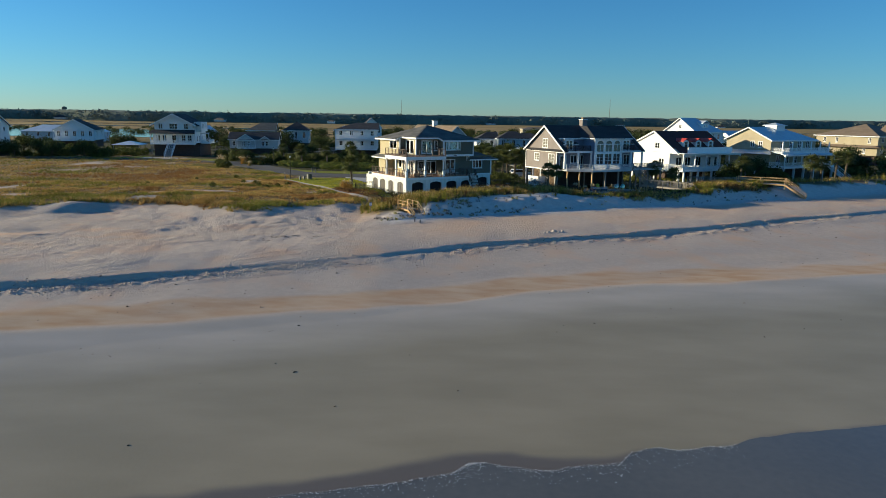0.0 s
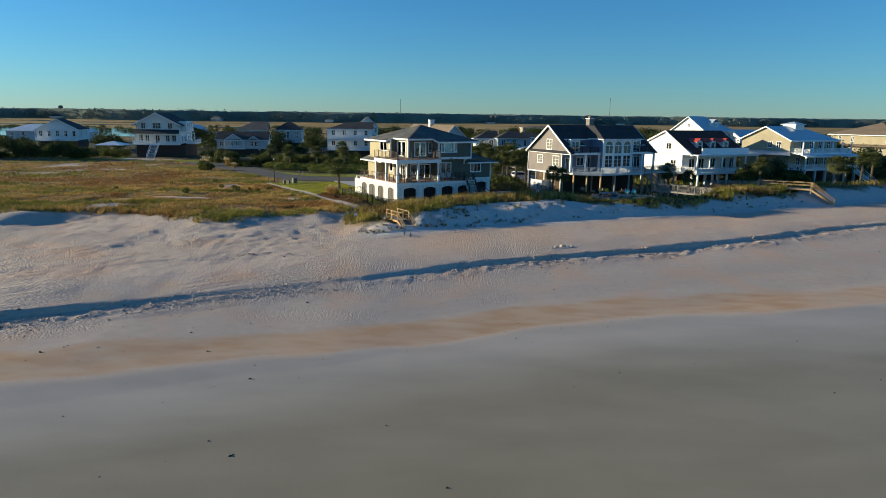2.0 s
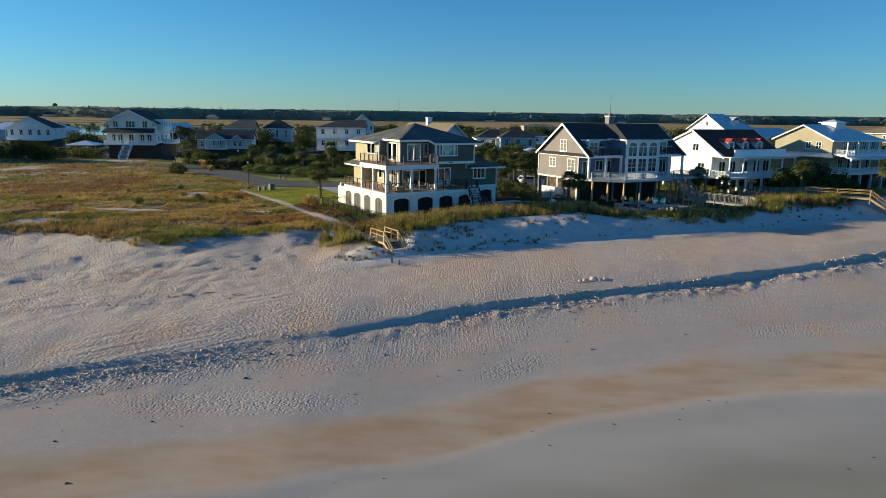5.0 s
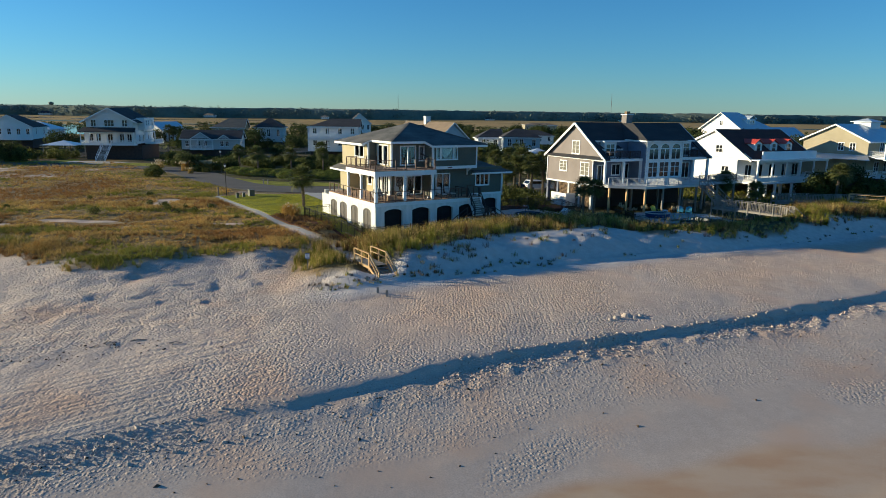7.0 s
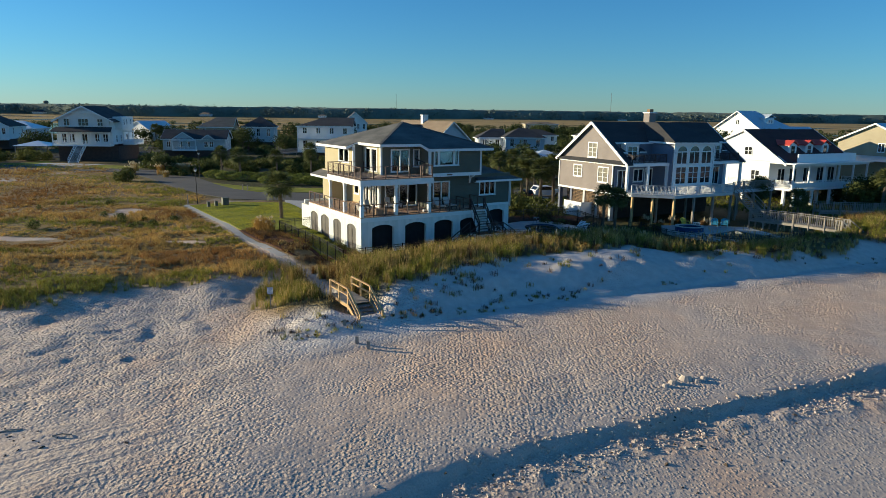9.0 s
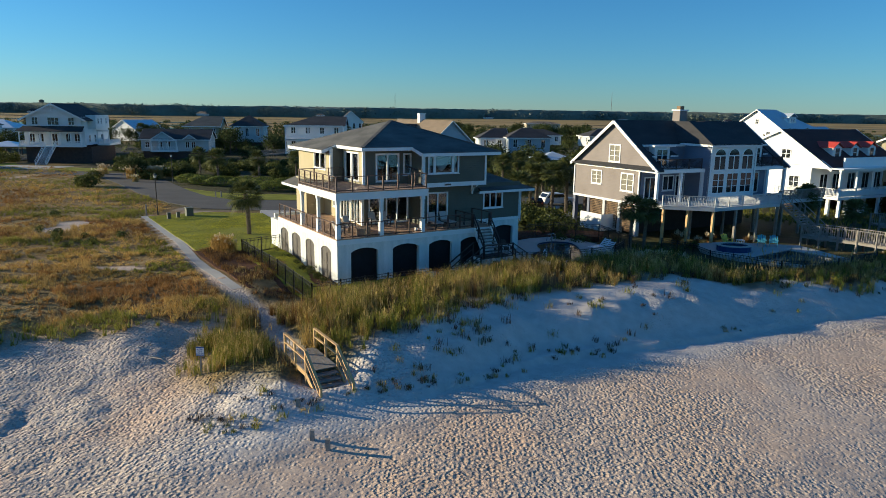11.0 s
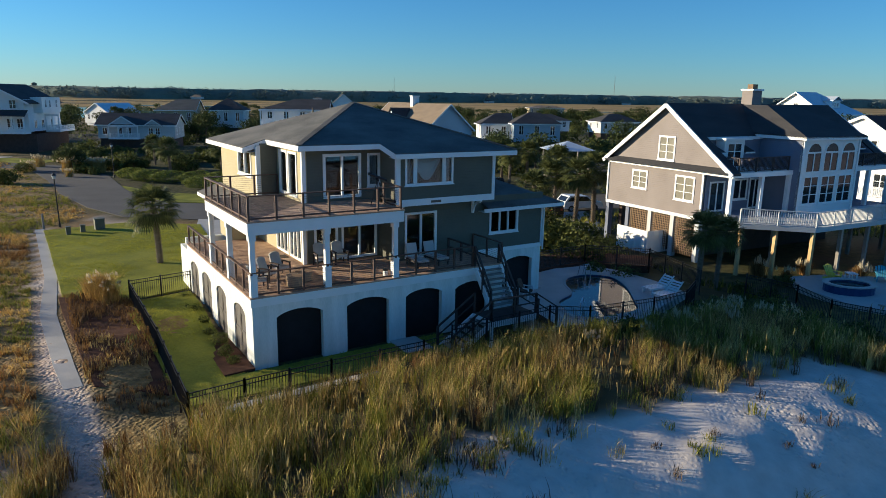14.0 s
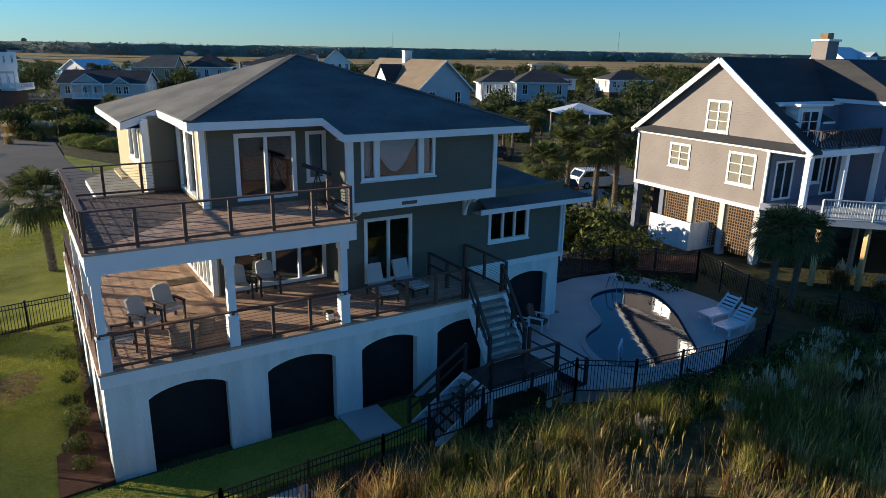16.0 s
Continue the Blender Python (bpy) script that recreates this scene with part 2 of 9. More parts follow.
car_dark = mat("car_dark", (0.02, 0.022, 0.026), (0.03, 0.032, 0.036), 1, 10, 0.2, 0.0, spec=0.6)
rubber = mat("tyre_rubber", (0.015, 0.015, 0.015), (0.03, 0.03, 0.03), 4, 40, 0.85, 0.2)
clear_glass = glass("window_glass", (0.80, 0.83, 0.84))
dark_glass = mat("dark_window", (0.012, 0.016, 0.020), (0.022, 0.028, 0.034), 0.4, 4, 0.05, 0.02, spec=0.8)
lamp_glass = mat("lamp_glass", (0.62, 0.64, 0.64), (0.72, 0.74, 0.74), 3, 20, 0.3, 0.0)
terracotta = mat("terracotta", (0.30, 0.11, 0.06), (0.42, 0.17, 0.10), 2, 20, 0.8, 0.2)
rock = mat("grey_rock", (0.22, 0.20, 0.18), (0.42, 0.40, 0.36), 1.2, 10, 0.9, 0.6, island=0.5)
blind_pane = mat("window_blind", (0.20, 0.19, 0.15), (0.30, 0.285, 0.23), 1.0, 8, 0.12, 0.05, spec=0.6, lines=("Z", 0.09, 0.01))

# ---- mesh helpers ----
class MB:
    """Collects vertices and faces of one part; z is the height in the world."""
    def __init__(self):
        self.v, self.f = [], []

    def add(self, vs, fs):
        k = len(self.v)
        self.v += [tuple(p) for p in vs]
        self.f += [tuple(k + i for i in q) for q in fs]
        return self

    def box(self, x0, x1, y0, y1, z0, z1):
        return self.add([(x, y, z) for z in (z0, z1) for x, y in ((x0, y0), (x1, y0), (x1, y1), (x0, y1))],
                        [(3, 2, 1, 0), (4, 5, 6, 7), (0, 1, 5, 4), (1, 2, 6, 5), (2, 3, 7, 6), (3, 0, 4, 7)])

    def beam(self, p, q, w, h, up=(0, 0, 1)):
        """A bar from p to q, w wide across and h high."""
        p, q = Vector(p), Vector(q)
        d = (q - p).normalized()
        side = d.cross(Vector(up))
        side = side.normalized() if side.length > 1e-4 else Vector((1, 0, 0))
        top = side.cross(d).normalized()
        s, t = side * (w / 2), top * (h / 2)
        return self.add([c + a * s + b * t for c in (p, q) for a, b in ((-1, -1), (1, -1), (1, 1), (-1, 1))],
                        [(0, 1, 2, 3), (7, 6, 5, 4), (0, 4, 5, 1), (1, 5, 6, 2), (2, 6, 7, 3), (3, 7, 4, 0)])

    def tube(self, pts, r0, r1=None, n=8):
        r1 = r0 if r1 is None else r1
        pts = [Vector(p) for p in pts]
        vs, fs = [], []
        for i, p in enumerate(pts):
            d = (pts[min(i + 1, len(pts) - 1)] - pts[max(i - 1, 0)]).normalized()
            e = d.cross(Vector((0, 0, 1)) if abs(d.z) < 0.9 else Vector((1, 0, 0))).normalized()
            g = d.cross(e)
            r = r0 + (r1 - r0) * i / max(1, len(pts) - 1)
            vs += [p + (e * math.cos(2 * math.pi * j / n) + g * math.sin(2 * math.pi * j / n)) * r for j in range(n)]
        for i in range(len(pts) - 1):
            fs += [(i * n + j, i * n + (j + 1) % n, (i + 1) * n + (j + 1) % n, (i + 1) * n + j) for j in range(n)]
        fs += [tuple(range(n - 1, -1, -1)), tuple((len(pts) - 1) * n + j for j in range(n))]
        return self.add(vs, fs)

    def prism(self, poly, z0, z1):
        """poly: corners (x, y), anticlockwise; z0, z1: numbers."""
        n = len(poly)
        return self.add([(x, y, z0) for x, y in poly] + [(x, y, z1) for x, y in poly],
                        [tuple(range(n - 1, -1, -1)), tuple(range(n, 2 * n))] + [(i, (i + 1) % n, n + (i + 1) % n, n + i) for i in range(n)])

    def slab(self, pts, t):
        """A sloping sheet through pts (x, y, z), t thick downwards."""
        n = len(pts)
        return self.add(list(pts) + [(x, y, z - t) for x, y, z in pts],
                        [tuple(range(n)), tuple(range(2 * n - 1, n - 1, -1))] + [(i, n + i, n + (i + 1) % n, (i + 1) % n) for i in range(n)])

    def face_prism(self, poly, axis, d0, d1):
        """poly: corners (s, z) in a wall's plane; axis 'F': s is x and the depth runs along y; 'L': s is y and the depth along x."""
        n = len(poly)
        at = (lambda s, z, d: (s, d, z)) if axis == "F" else (lambda s, z, d: (d, s, z))
        return self.add([at(s, z, d0) for s, z in poly] + [at(s, z, d1) for s, z in poly],
                        [tuple(range(n)), tuple(range(2 * n - 1, n - 1, -1))] + [(i, n + i, n + (i + 1) % n, (i + 1) % n) for i in range(n)])

    def wall(self, axis, s0, s1, z0, z1, d0, d1, holes=()):
        """A wall of one piece with rectangular holes (s0, s1, z0, z1)."""
        ss = sorted({s0, s1, *[v for h in holes for v in h[:2] if s0 < v < s1]})
        zs = sorted({z0, z1, *[v for h in holes for v in h[2:] if z0 < v < z1]})
        n, m = len(ss), len(zs)
        at = (lambda s, z, d: (s, d, z)) if axis == "F" else (lambda s, z, d: (d, s, z))
        vs = [at(s, z, d) for d in (d0, d1) for z in zs for s in ss]
        def solid(i, j):
            if not (0 <= i < n - 1 and 0 <= j < m - 1):
                return False
            cs, cz = (ss[i] + ss[i + 1]) / 2, (zs[j] + zs[j + 1]) / 2
            return not any(h[0] < cs < h[1] and h[2] < cz < h[3] for h in holes)
        k = lambda i, j, d: d * n * m + j * n + i
        fs = []
        for i in range(n):
            for j in range(m):
                a = solid(i, j)
                if a:
                    fs += [(k(i, j, 0), k(i + 1, j, 0), k(i + 1, j + 1, 0), k(i, j + 1, 0)), (k(i, j, 1), k(i, j + 1, 1), k(i + 1, j + 1, 1), k(i + 1, j, 1))]
                if j < m - 1 and a != solid(i - 1, j):
                    fs.append((k(i, j, 0), k(i, j + 1, 0), k(i, j + 1, 1), k(i, j, 1)))
                if i < n - 1 and a != solid(i, j - 1):
                    fs.append((k(i, j, 0), k(i, j, 1), k(i + 1, j, 1), k(i + 1, j, 0)))
        used = sorted({q for f in fs for q in f})
        back = {q: p for p, q in enumerate(used)}
        return self.add([vs[q] for q in used], [tuple(back[q] for q in f) for f in fs])

    def ring(self, x0, x1, y0, y1, z0, z1, t=0.2):
        """Four walls in one piece round a room."""
        o = [(x0, y0), (x1, y0), (x1, y1), (x0, y1)]
        i = [(x0 + t, y0 + t), (x1 - t, y0 + t), (x1 - t, y1 - t), (x0 + t, y1 - t)]
        vs = [(*p, z) for z in (z0, z1) for p in o + i]
        fs = []
        for a in range(4):
            b = (a + 1) % 4
            fs += [(a, b, 8 + b, 8 + a), (4 + b, 4 + a, 12 + a, 12 + b), (8 + a, 8 + b, 12 + b, 12 + a), (b, a, 4 + a, 4 + b)]
        return self.add(vs, fs)


def base_z(ob):
    while ob.parent:
        ob = ob.parent
    return ob.location.z


def smooth_normals(me):
    """Faces turned outwards."""
    bm = bmesh.new()
    bm.from_mesh(me)
    bmesh.ops.recalc_face_normals(bm, faces=bm.faces)
    bm.to_mesh(me)
    bm.free()


def part(name, mb, material, parent, label="", kind=""):
    """One mesh under a thing or a part, in the thing's own axes."""
    me = bpy.data.meshes.new(name)
    dz = base_z(parent)
    me.from_pydata([(x, y, z - dz) for x, y, z in mb.v], [], mb.f)
    smooth_normals(me)
    me.materials.append(material)
    ob = new(name, me)
    ob.parent = parent
    return tagged(ob, label, kind=kind)


def thing(name, x, y, z, deg, label, category, group="", kind=""):
    ob = new(name)
    ob.empty_display_size = 0.3
    ob.matrix_world = pose(x, y, z, 0, 0, deg)
    ob.location = (x, y, z)
    return tagged(ob, label, category, group, kind)


def single(name, mb, material, label, category, kind="", group="", loc=(0, 0, 0), deg=0):
    """A thing that is one mesh."""
    me = bpy.data.meshes.new(name)
    me.from_pydata([tuple(p) for p in mb.v], [], mb.f)
    smooth_normals(me)
    me.materials.append(material)
    ob = new(name, me)
    ob.matrix_world = pose(*loc, 0, 0, deg)
    return tagged(ob, label, category, group, kind)


def fast_mesh(name, V, F, materials, index=None, smooth=False):
    """V: n x 3, F: m x 3 or m x 4."""
    me = bpy.data.meshes.new(name)
    V, F = np.asarray(V, np.float32), np.asarray(F, np.int32)
    me.vertices.add(len(V))
    me.vertices.foreach_set("co", V.ravel())
    me.loops.add(F.size)
    me.loops.foreach_set("vertex_index", F.ravel())
    me.polygons.add(len(F))
    me.polygons.foreach_set("loop_start", np.arange(len(F), dtype=np.int32) * F.shape[1])
    for m in materials:
        me.materials.append(m)
    if index is not None:
        me.polygons.foreach_set("material_index", np.asarray(index, np.int32))
    me.polygons.foreach_set("use_smooth", np.full(len(F), smooth))
    me.update(calc_edges=True)
    return me


# ---- the lie of the land ----
def scarp_y(x):
    return np.interp(x, [-400, -36.5, -27, -19.7, -10.6, -6, -1.4, 6.6, 15.8, 24.6, 37, 54.5, 72, 130, 700], [-140, 53.3, 58, 61.5, 66.4, 68.0, 70.7, 75.6, 79.5, 84, 89.2, 97.8, 107, 137, 430])


def bank_y(x):
    """Where the low wave-cut bank stands on the beach."""
    return np.interp(x, [-400, -35.5, -27.6, -22, -14.7, -9.9, -5, -1.2, 1.2, 4.5, 8.5, 16, 25, 36, 50.4, 71, 130, 700], [-141, 52.0, 54.9, 57.9, 61.9, 64.4, 67.0, 69.5, 71.2, 73.2, 75.0, 78.2, 82.1, 87.9, 96.1, 106.6, 136.6, 429.6])


def field_edge(x):
    """Where the grass of the field begins above the beach."""
    return np.interp(x, [-400, -125, -90, -57, -51, -47, -39, -33, -27.5, -23, -20, -16.7, -13.9, -12.3, -10.2, -9], [-95, 50, 68, 85.6, 88.5, 93.5, 94, 90.5, 88.3, 89.5, 92.8, 93.8, 94.5, 96, 97, 99.5])


def hash_noise(x, y, s, seed=0):
    """Smooth noise from -1 to 1, for arrays."""
    x, y = np.asarray(x, float) / s, np.asarray(y, float) / s
    xi, yi = np.floor(x), np.floor(y)
    u, v = x - xi, y - yi
    u, v = u * u * (3 - 2 * u), v * v * (3 - 2 * v)
    def h(a, b):
        k = np.sin(a * 127.1 + b * 311.7 + seed * 74.7) * 43758.5453
        return 2 * (k - np.floor(k)) - 1
    return (h(xi, yi) * (1 - u) + h(xi + 1, yi) * u) * (1 - v) + (h(xi, yi + 1) * (1 - u) + h(xi + 1, yi + 1) * u) * v


def inland(x, y):
    """Metres inland from the little scarp along the beach."""
    return (np.asarray(y, float) - scarp_y(x)) * 0.89


def path_dist(x, y):
    """Distance from the sandy way between dune field and garden."""
    x, y = np.asarray(x, float), np.asarray(y, float)
    pts = [(-32, 134.5), (-22, 118.3), (-18.3, 111.2), (-13.9, 104.6), (-11.2, 101.2)]
    best = np.full(x.shape, 1e9)
    spur = [(-11.2, 101.2), (-9.0, 98), (-7.4, 94.4), (-5.6, 91.2)]
    for (ax, ay), (bx, by) in [*zip(pts, pts[1:]), *zip(spur, spur[1:])]:
        t = np.clip(((x - ax) * (bx - ax) + (y - ay) * (by - ay)) / ((bx - ax) ** 2 + (by - ay) ** 2), 0, 1)
        best = np.minimum(best, np.hypot(x - ax - t * (bx - ax), y - ay - t * (by - ay)))
    return best


def ground_z(x, y):
    x, y = np.asarray(x, float), np.asarray(y, float)
    wob = hash_noise(x, y, 7, 3) * 0.8 + hash_noise(x, y, 2.4, 5) * 0.25
    f = inland(x, y)
    fb = f + (scarp_y(x) - bank_y(x)) * 0.89 * np.clip(1 - np.abs(f) / 12, 0, 1)
    fs = f + wob * 0.6
    beach = np.interp(fs, [-400, -120, -46, -30, -17, -12, -4, 2.0, 4, 12], [-9, -3, -0.12, 0.0, 0.15, 0.42, 1.05, 1.70, 1.85, 2.0])
    fc = fb + wob * 0.35 + hash_noise(x, y, 1.3, 6) * 0.22 + hash_noise(x, y, 0.6, 7) * 0.12
    bank = np.clip(np.interp(x, [-60, -36, -24, -16, -8, -2, 3, 8, 30, 60], [0.7, 0.62, 0.5, 0.08, 0.10, 0.42, 0.58, 0.55, 0.62, 0.5]) + 0.16 * hash_noise(x, 0 * y, 9, 12) + 0.14 * hash_noise(x, 0 * y, 3.5, 13), 0.04, 1.0)
    beach = beach + bank * np.interp(fc, [-9, -1.4, -0.35, 0.1, 0.4, 5], [0, -0.26, -0.26, 0.20, 0.24, 0])
    rubble = np.clip(1 - np.abs(fb + 1.6) / 1.9, 0, 1) * np.clip(bank, 0, 1)
    beach = beach + rubble * (np.clip(hash_noise(x, y, 0.6, 15), 0, 1) * 0.22 + hash_noise(x, y, 1.5, 16) * 0.07)
    right = np.interp(f + wob, [12, 15.0, 17.2, 19.5, 23, 27, 30.0, 60], [2.0, 2.2, 3.35, 3.9, 3.85, 3.3, 2.38, 2.38])
    k2 = np.clip((x - 17) / 5, 0, 1) * np.clip((46 - x) / 6, 0, 1)
    right = right * (1 - k2) + k2 * np.interp(f + wob, [12, 14.8, 17.0, 18.8, 21, 24, 30.0, 60], [2.0, 2.2, 3.2, 3.5, 3.05, 2.6, 2.38, 2.38])
    low = np.interp(f + wob, [12, 14.5, 17.5, 20.5, 24, 29, 31, 60], [2.0, 2.2, 2.85, 3.25, 3.35, 2.7, 2.38, 2.38])
    lower = np.interp(f + wob, [12, 15.5, 19, 22, 25, 29, 31, 60], [2.0, 2.12, 2.55, 2.9, 3.0, 2.55, 2.38, 2.38])
    kl = np.clip((-5.6 - x) / 2.5, 0, 1)
    low = low * (1 - kl) + lower * kl
    kr = np.clip((x + 4.0) / 4.5, 0, 1)
    right = right * kr + low * (1 - kr)
    cut = np.clip(1.9 - np.hypot(x + 4.3, y - 89.0), 0, 1)
    right = np.where(cut > 0, right * (1 - cut) + np.minimum(right, np.interp(f, [12, 16, 18.5, 20], [2.0, 2.0, 2.85, 2.95])) * cut, right)
    left = np.interp((y - field_edge(x)) * 0.87 + wob, [-14, -4, 1.2, 5, 20, 40, 70], [1.9, 2.05, 2.8, 3.05, 2.9, 2.5, 2.3])
    k = np.clip((x + 11.5) / 3.5, 0, 1)
    k = k * k * (3 - 2 * k)
    land = left * (1 - k) + right * k
    rough = np.clip((f - 15) / 4, 0, 1) * np.clip((60 - f) / 15, 0, 1) * np.clip((-10 - x) / 5, 0, 1)
    land = land + rough * (hash_noise(x, y, 5, 1) * 0.22 + hash_noise(x, y, 1.7, 2) * 0.08)
    face = np.clip(1 - np.abs(f - 18) / 4.5, 0, 1) * np.clip((x + 10) / 3, 0, 1)
    land = land + face * (hash_noise(x, y, 2.2, 8) * 0.16 + hash_noise(x, y, 0.9, 9) * 0.11)
    ledge = np.clip(1 - np.abs(f - 14.6) / 3.0, 0, 1) * np.clip((x + 2) / 4, 0, 1)
    land = land + ledge * np.interp(f + wob * 0.8 + hash_noise(x, y, 1.0, 10) * 0.25, [13.2, 14.4, 14.65, 16], [0, -0.10, 0.16, 0])
    gap = np.clip(1 - path_dist(x, y) / 2.2, 0, 1) * np.clip((f - 13) / 3, 0, 1) * np.clip((34 - f) / 6, 0, 1)
    land = land - gap * np.clip(land - 2.35, 0, 2)
    z = np.where(f < 12, beach, land)
    # footprints and ripples on the dry sand
    dry = np.clip((f - 0.5) / 1.5, 0, 1) * np.clip((20 - f) / 4, 0, 1)
    z = z + dry * (hash_noise(x, y, 0.75, 21) * 0.014 + hash_noise(x, y, 1.6, 22) * 0.025)
    tread = np.clip((f - 4) / 4, 0, 1) * np.clip((23 - f) / 3, 0, 1) * np.clip((-5.5 - x) / 5, 0, 1) * np.clip((field_edge(x) + 1 - y) / 2, 0, 1)
    z = z + tread * (hash_noise(x, y, 0.6, 24) * 0.05 + hash_noise(x, y, 1.9, 25) * 0.02)
    # hummocks of blown sand below the edge of the field
    lee = np.clip((f - 5) / 4, 0, 1) * np.clip((-9 - x) / 5, 0, 1) * np.clip((field_edge(x) + 0.5 - y) / 2, 0, 1) * np.clip((y - field_edge(x) + 17) / 6, 0, 1)
    z = z + lee * (hash_noise(x * 0.35, y, 2.0, 26) * 0.025 + hash_noise(x * 0.5, y, 0.8, 27) * 0.03 + hash_noise(x, y, 0.5, 28) * 0.045)
    mid = np.clip((f + 10) / 4, 0, 1) * np.clip((0.5 - f) / 1, 0, 1)
    z = z + mid * hash_noise(x, y, 0.9, 23) * 0.008
    # inland: the marsh behind the houses
    marsh = np.clip((f - 165) / 25, 0, 1)
    z = z * (1 - marsh) + (0.75 + hash_noise(x, y, 60, 31) * 0.12) * marsh
    far = np.clip((y - 1150) / 250, 0, 1)
    return z + far * 3


def graded(lo, hi, step, grow, lo_end, hi_end):
    """Coordinates at an even step between lo and hi, wider and wider outside."""
    mid = list(np.arange(lo, hi + 1e-6, step))
    s, p = step, hi
    while p < hi_end:
        s *= grow
        p += s
        mid.append(p)
    s, p = step, lo
    while p > lo_end:
        s *= grow
        p -= s
        mid.insert(0, p)
    return np.array(mid)


def at_ground(x, y):
    return float(ground_z(np.array([x]), np.array([y]))[0])

# ---- ground ----
def ground_material():
    m = bpy.data.materials.new("beach_and_land")
    m.use_nodes = True
    n, l = m.node_tree.nodes, m.node_tree.links
    bsdf = n["Principled BSDF"]
    tc = n.new("ShaderNodeTexCoord")

    def noise_tex(scale, detail=4, stretch=(1, 1, 1), deg=0):
        mp = n.new("ShaderNodeMapping")
        mp.inputs["Scale"].default_value = stretch
        mp.inputs["Rotation"].default_value = (0, 0, radians(deg))
        l.new(tc.outputs["Object"], mp.inputs[0])
        t = n.new("ShaderNodeTexNoise")
        t.inputs["Scale"].default_value, t.inputs["Detail"].default_value = scale, detail
        l.new(mp.outputs[0], t.inputs["Vector"])
        return t.outputs[0]

    def spread(src, lo, hi):
        r = n.new("ShaderNodeMapRange")
        r.inputs[1].default_value, r.inputs[2].default_value = lo, hi
        l.new(src, r.inputs[0])
        return r.outputs[0]

    def mixed(fac, a, b):
        x = n.new("ShaderNodeMix")
        x.data_type = "RGBA"
        l.new(fac, x.inputs[0])
        for k, c in ((6, a), (7, b)):
            if isinstance(c, tuple):
                x.inputs[k].default_value = (*c, 1)
            else:
                l.new(c, x.inputs[k])
        return x.outputs[2]

    def layer(name):
        a = n.new("ShaderNodeAttribute")
        a.attribute_name = name
        s = n.new("ShaderNodeSeparateColor")
        l.new(a.outputs["Color"], s.inputs[0])
        return s.outputs

    veg, wet, tan = layer("cover")[:3]
    yard_and_shade, marsh, film = layer("zone")[:3]
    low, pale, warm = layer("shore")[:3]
    fine, mid, big = noise_tex(14), noise_tex(1.6), noise_tex(0.16)
    streak = noise_tex(0.22, 6, (0.5, 1.2, 1), -25)
    sand = mixed(spread(mid, 0.3, 0.7), (0.56, 0.455, 0.37), (0.67, 0.56, 0.465))
    sand = mixed(spread(fine, 0.35, 0.75), sand, (0.45, 0.365, 0.295))
    sand = mixed(spread(noise_tex(0.2, 7), 0.5, 0.68), sand, (0.60, 0.425, 0.305))
    sand = mixed(warm, sand, mixed(spread(mid, 0.3, 0.7), (0.57, 0.405, 0.285), (0.66, 0.50, 0.37)))
    # loose dune sand is paler; also lifted here to brighten its shaded face
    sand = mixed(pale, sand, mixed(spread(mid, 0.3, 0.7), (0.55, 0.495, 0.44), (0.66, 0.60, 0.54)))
    wetsand = mixed(spread(streak, 0.35, 0.65), (0.40, 0.355, 0.295), (0.475, 0.42, 0.35))
    wetsand = mixed(low, wetsand, mixed(spread(streak, 0.35, 0.65), (0.275, 0.238, 0.163), (0.33, 0.285, 0.20)))
    sand = mixed(wet, sand, wetsand)
    sand = mixed(tan, sand, mixed(spread(noise_tex(0.5, 6, (0.6, 1.6, 1), -25), 0.35, 0.65), (0.50, 0.315, 0.18), (0.57, 0.42, 0.28)))
    sand = mixed(film, sand, (0.15, 0.13, 0.11))
    soil = mixed(spread(mid, 0.35, 0.65), (0.17, 0.12, 0.045), (0.34, 0.245, 0.10))
    soil = mixed(spread(big, 0.4, 0.62), soil, (0.26, 0.165, 0.07))
    col = mixed(veg, sand, soil)
    turf = mixed(spread(mid, 0.35, 0.65), (0.035, 0.04, 0.015), (0.09, 0.085, 0.03))
    turf = mixed(spread(big, 0.42, 0.6), turf, (0.08, 0.068, 0.032))
    col = mixed(yard_and_shade, col, turf)
    reeds = mixed(spread(noise_tex(0.02, 5, (0.35, 1.5, 1)), 0.4, 0.62), (0.38, 0.26, 0.10), (0.20, 0.15, 0.06))
    col = mixed(marsh, col, reeds)
    l.new(col, bsdf.inputs["Base Color"])
    rough = n.new("ShaderNodeMapRange")
    rough.inputs[3].default_value, rough.inputs[4].default_value = 0.92, 0.46
    l.new(wet, rough.inputs[0])
    gl = n.new("ShaderNodeMix")
    l.new(film, gl.inputs[0])
    l.new(rough.outputs[0], gl.inputs[2])
    gl.inputs[3].default_value = 0.28
    l.new(gl.outputs[0], bsdf.inputs["Roughness"])
    bsdf.inputs["Specular IOR Level"].default_value = 0.2
    # relief in metres: trodden pits, clods, wheel ruts and ripples
    def maths(op, p, q):
        m2 = n.new("ShaderNodeMath")
        m2.operation = op
        for k, v in enumerate((p, q)):
            if isinstance(v, (int, float)):
                m2.inputs[k].default_value = v
            else:
                l.new(v, m2.inputs[k])
        return m2.outputs[0]

    def cells(scale, radius, share, shift):
        """Round dimples, 1 in the middle, in some of the cells."""
        mp = n.new("ShaderNodeMapping")
        mp.inputs["Location"].default_value = (shift, shift * 0.7, 0)
        mp.inputs["Scale"].default_value = (1, 1, 0)
        l.new(tc.outputs["Object"], mp.inputs[0])
        v = n.new("ShaderNodeTexVoronoi")
        v.voronoi_dimensions = "2D"
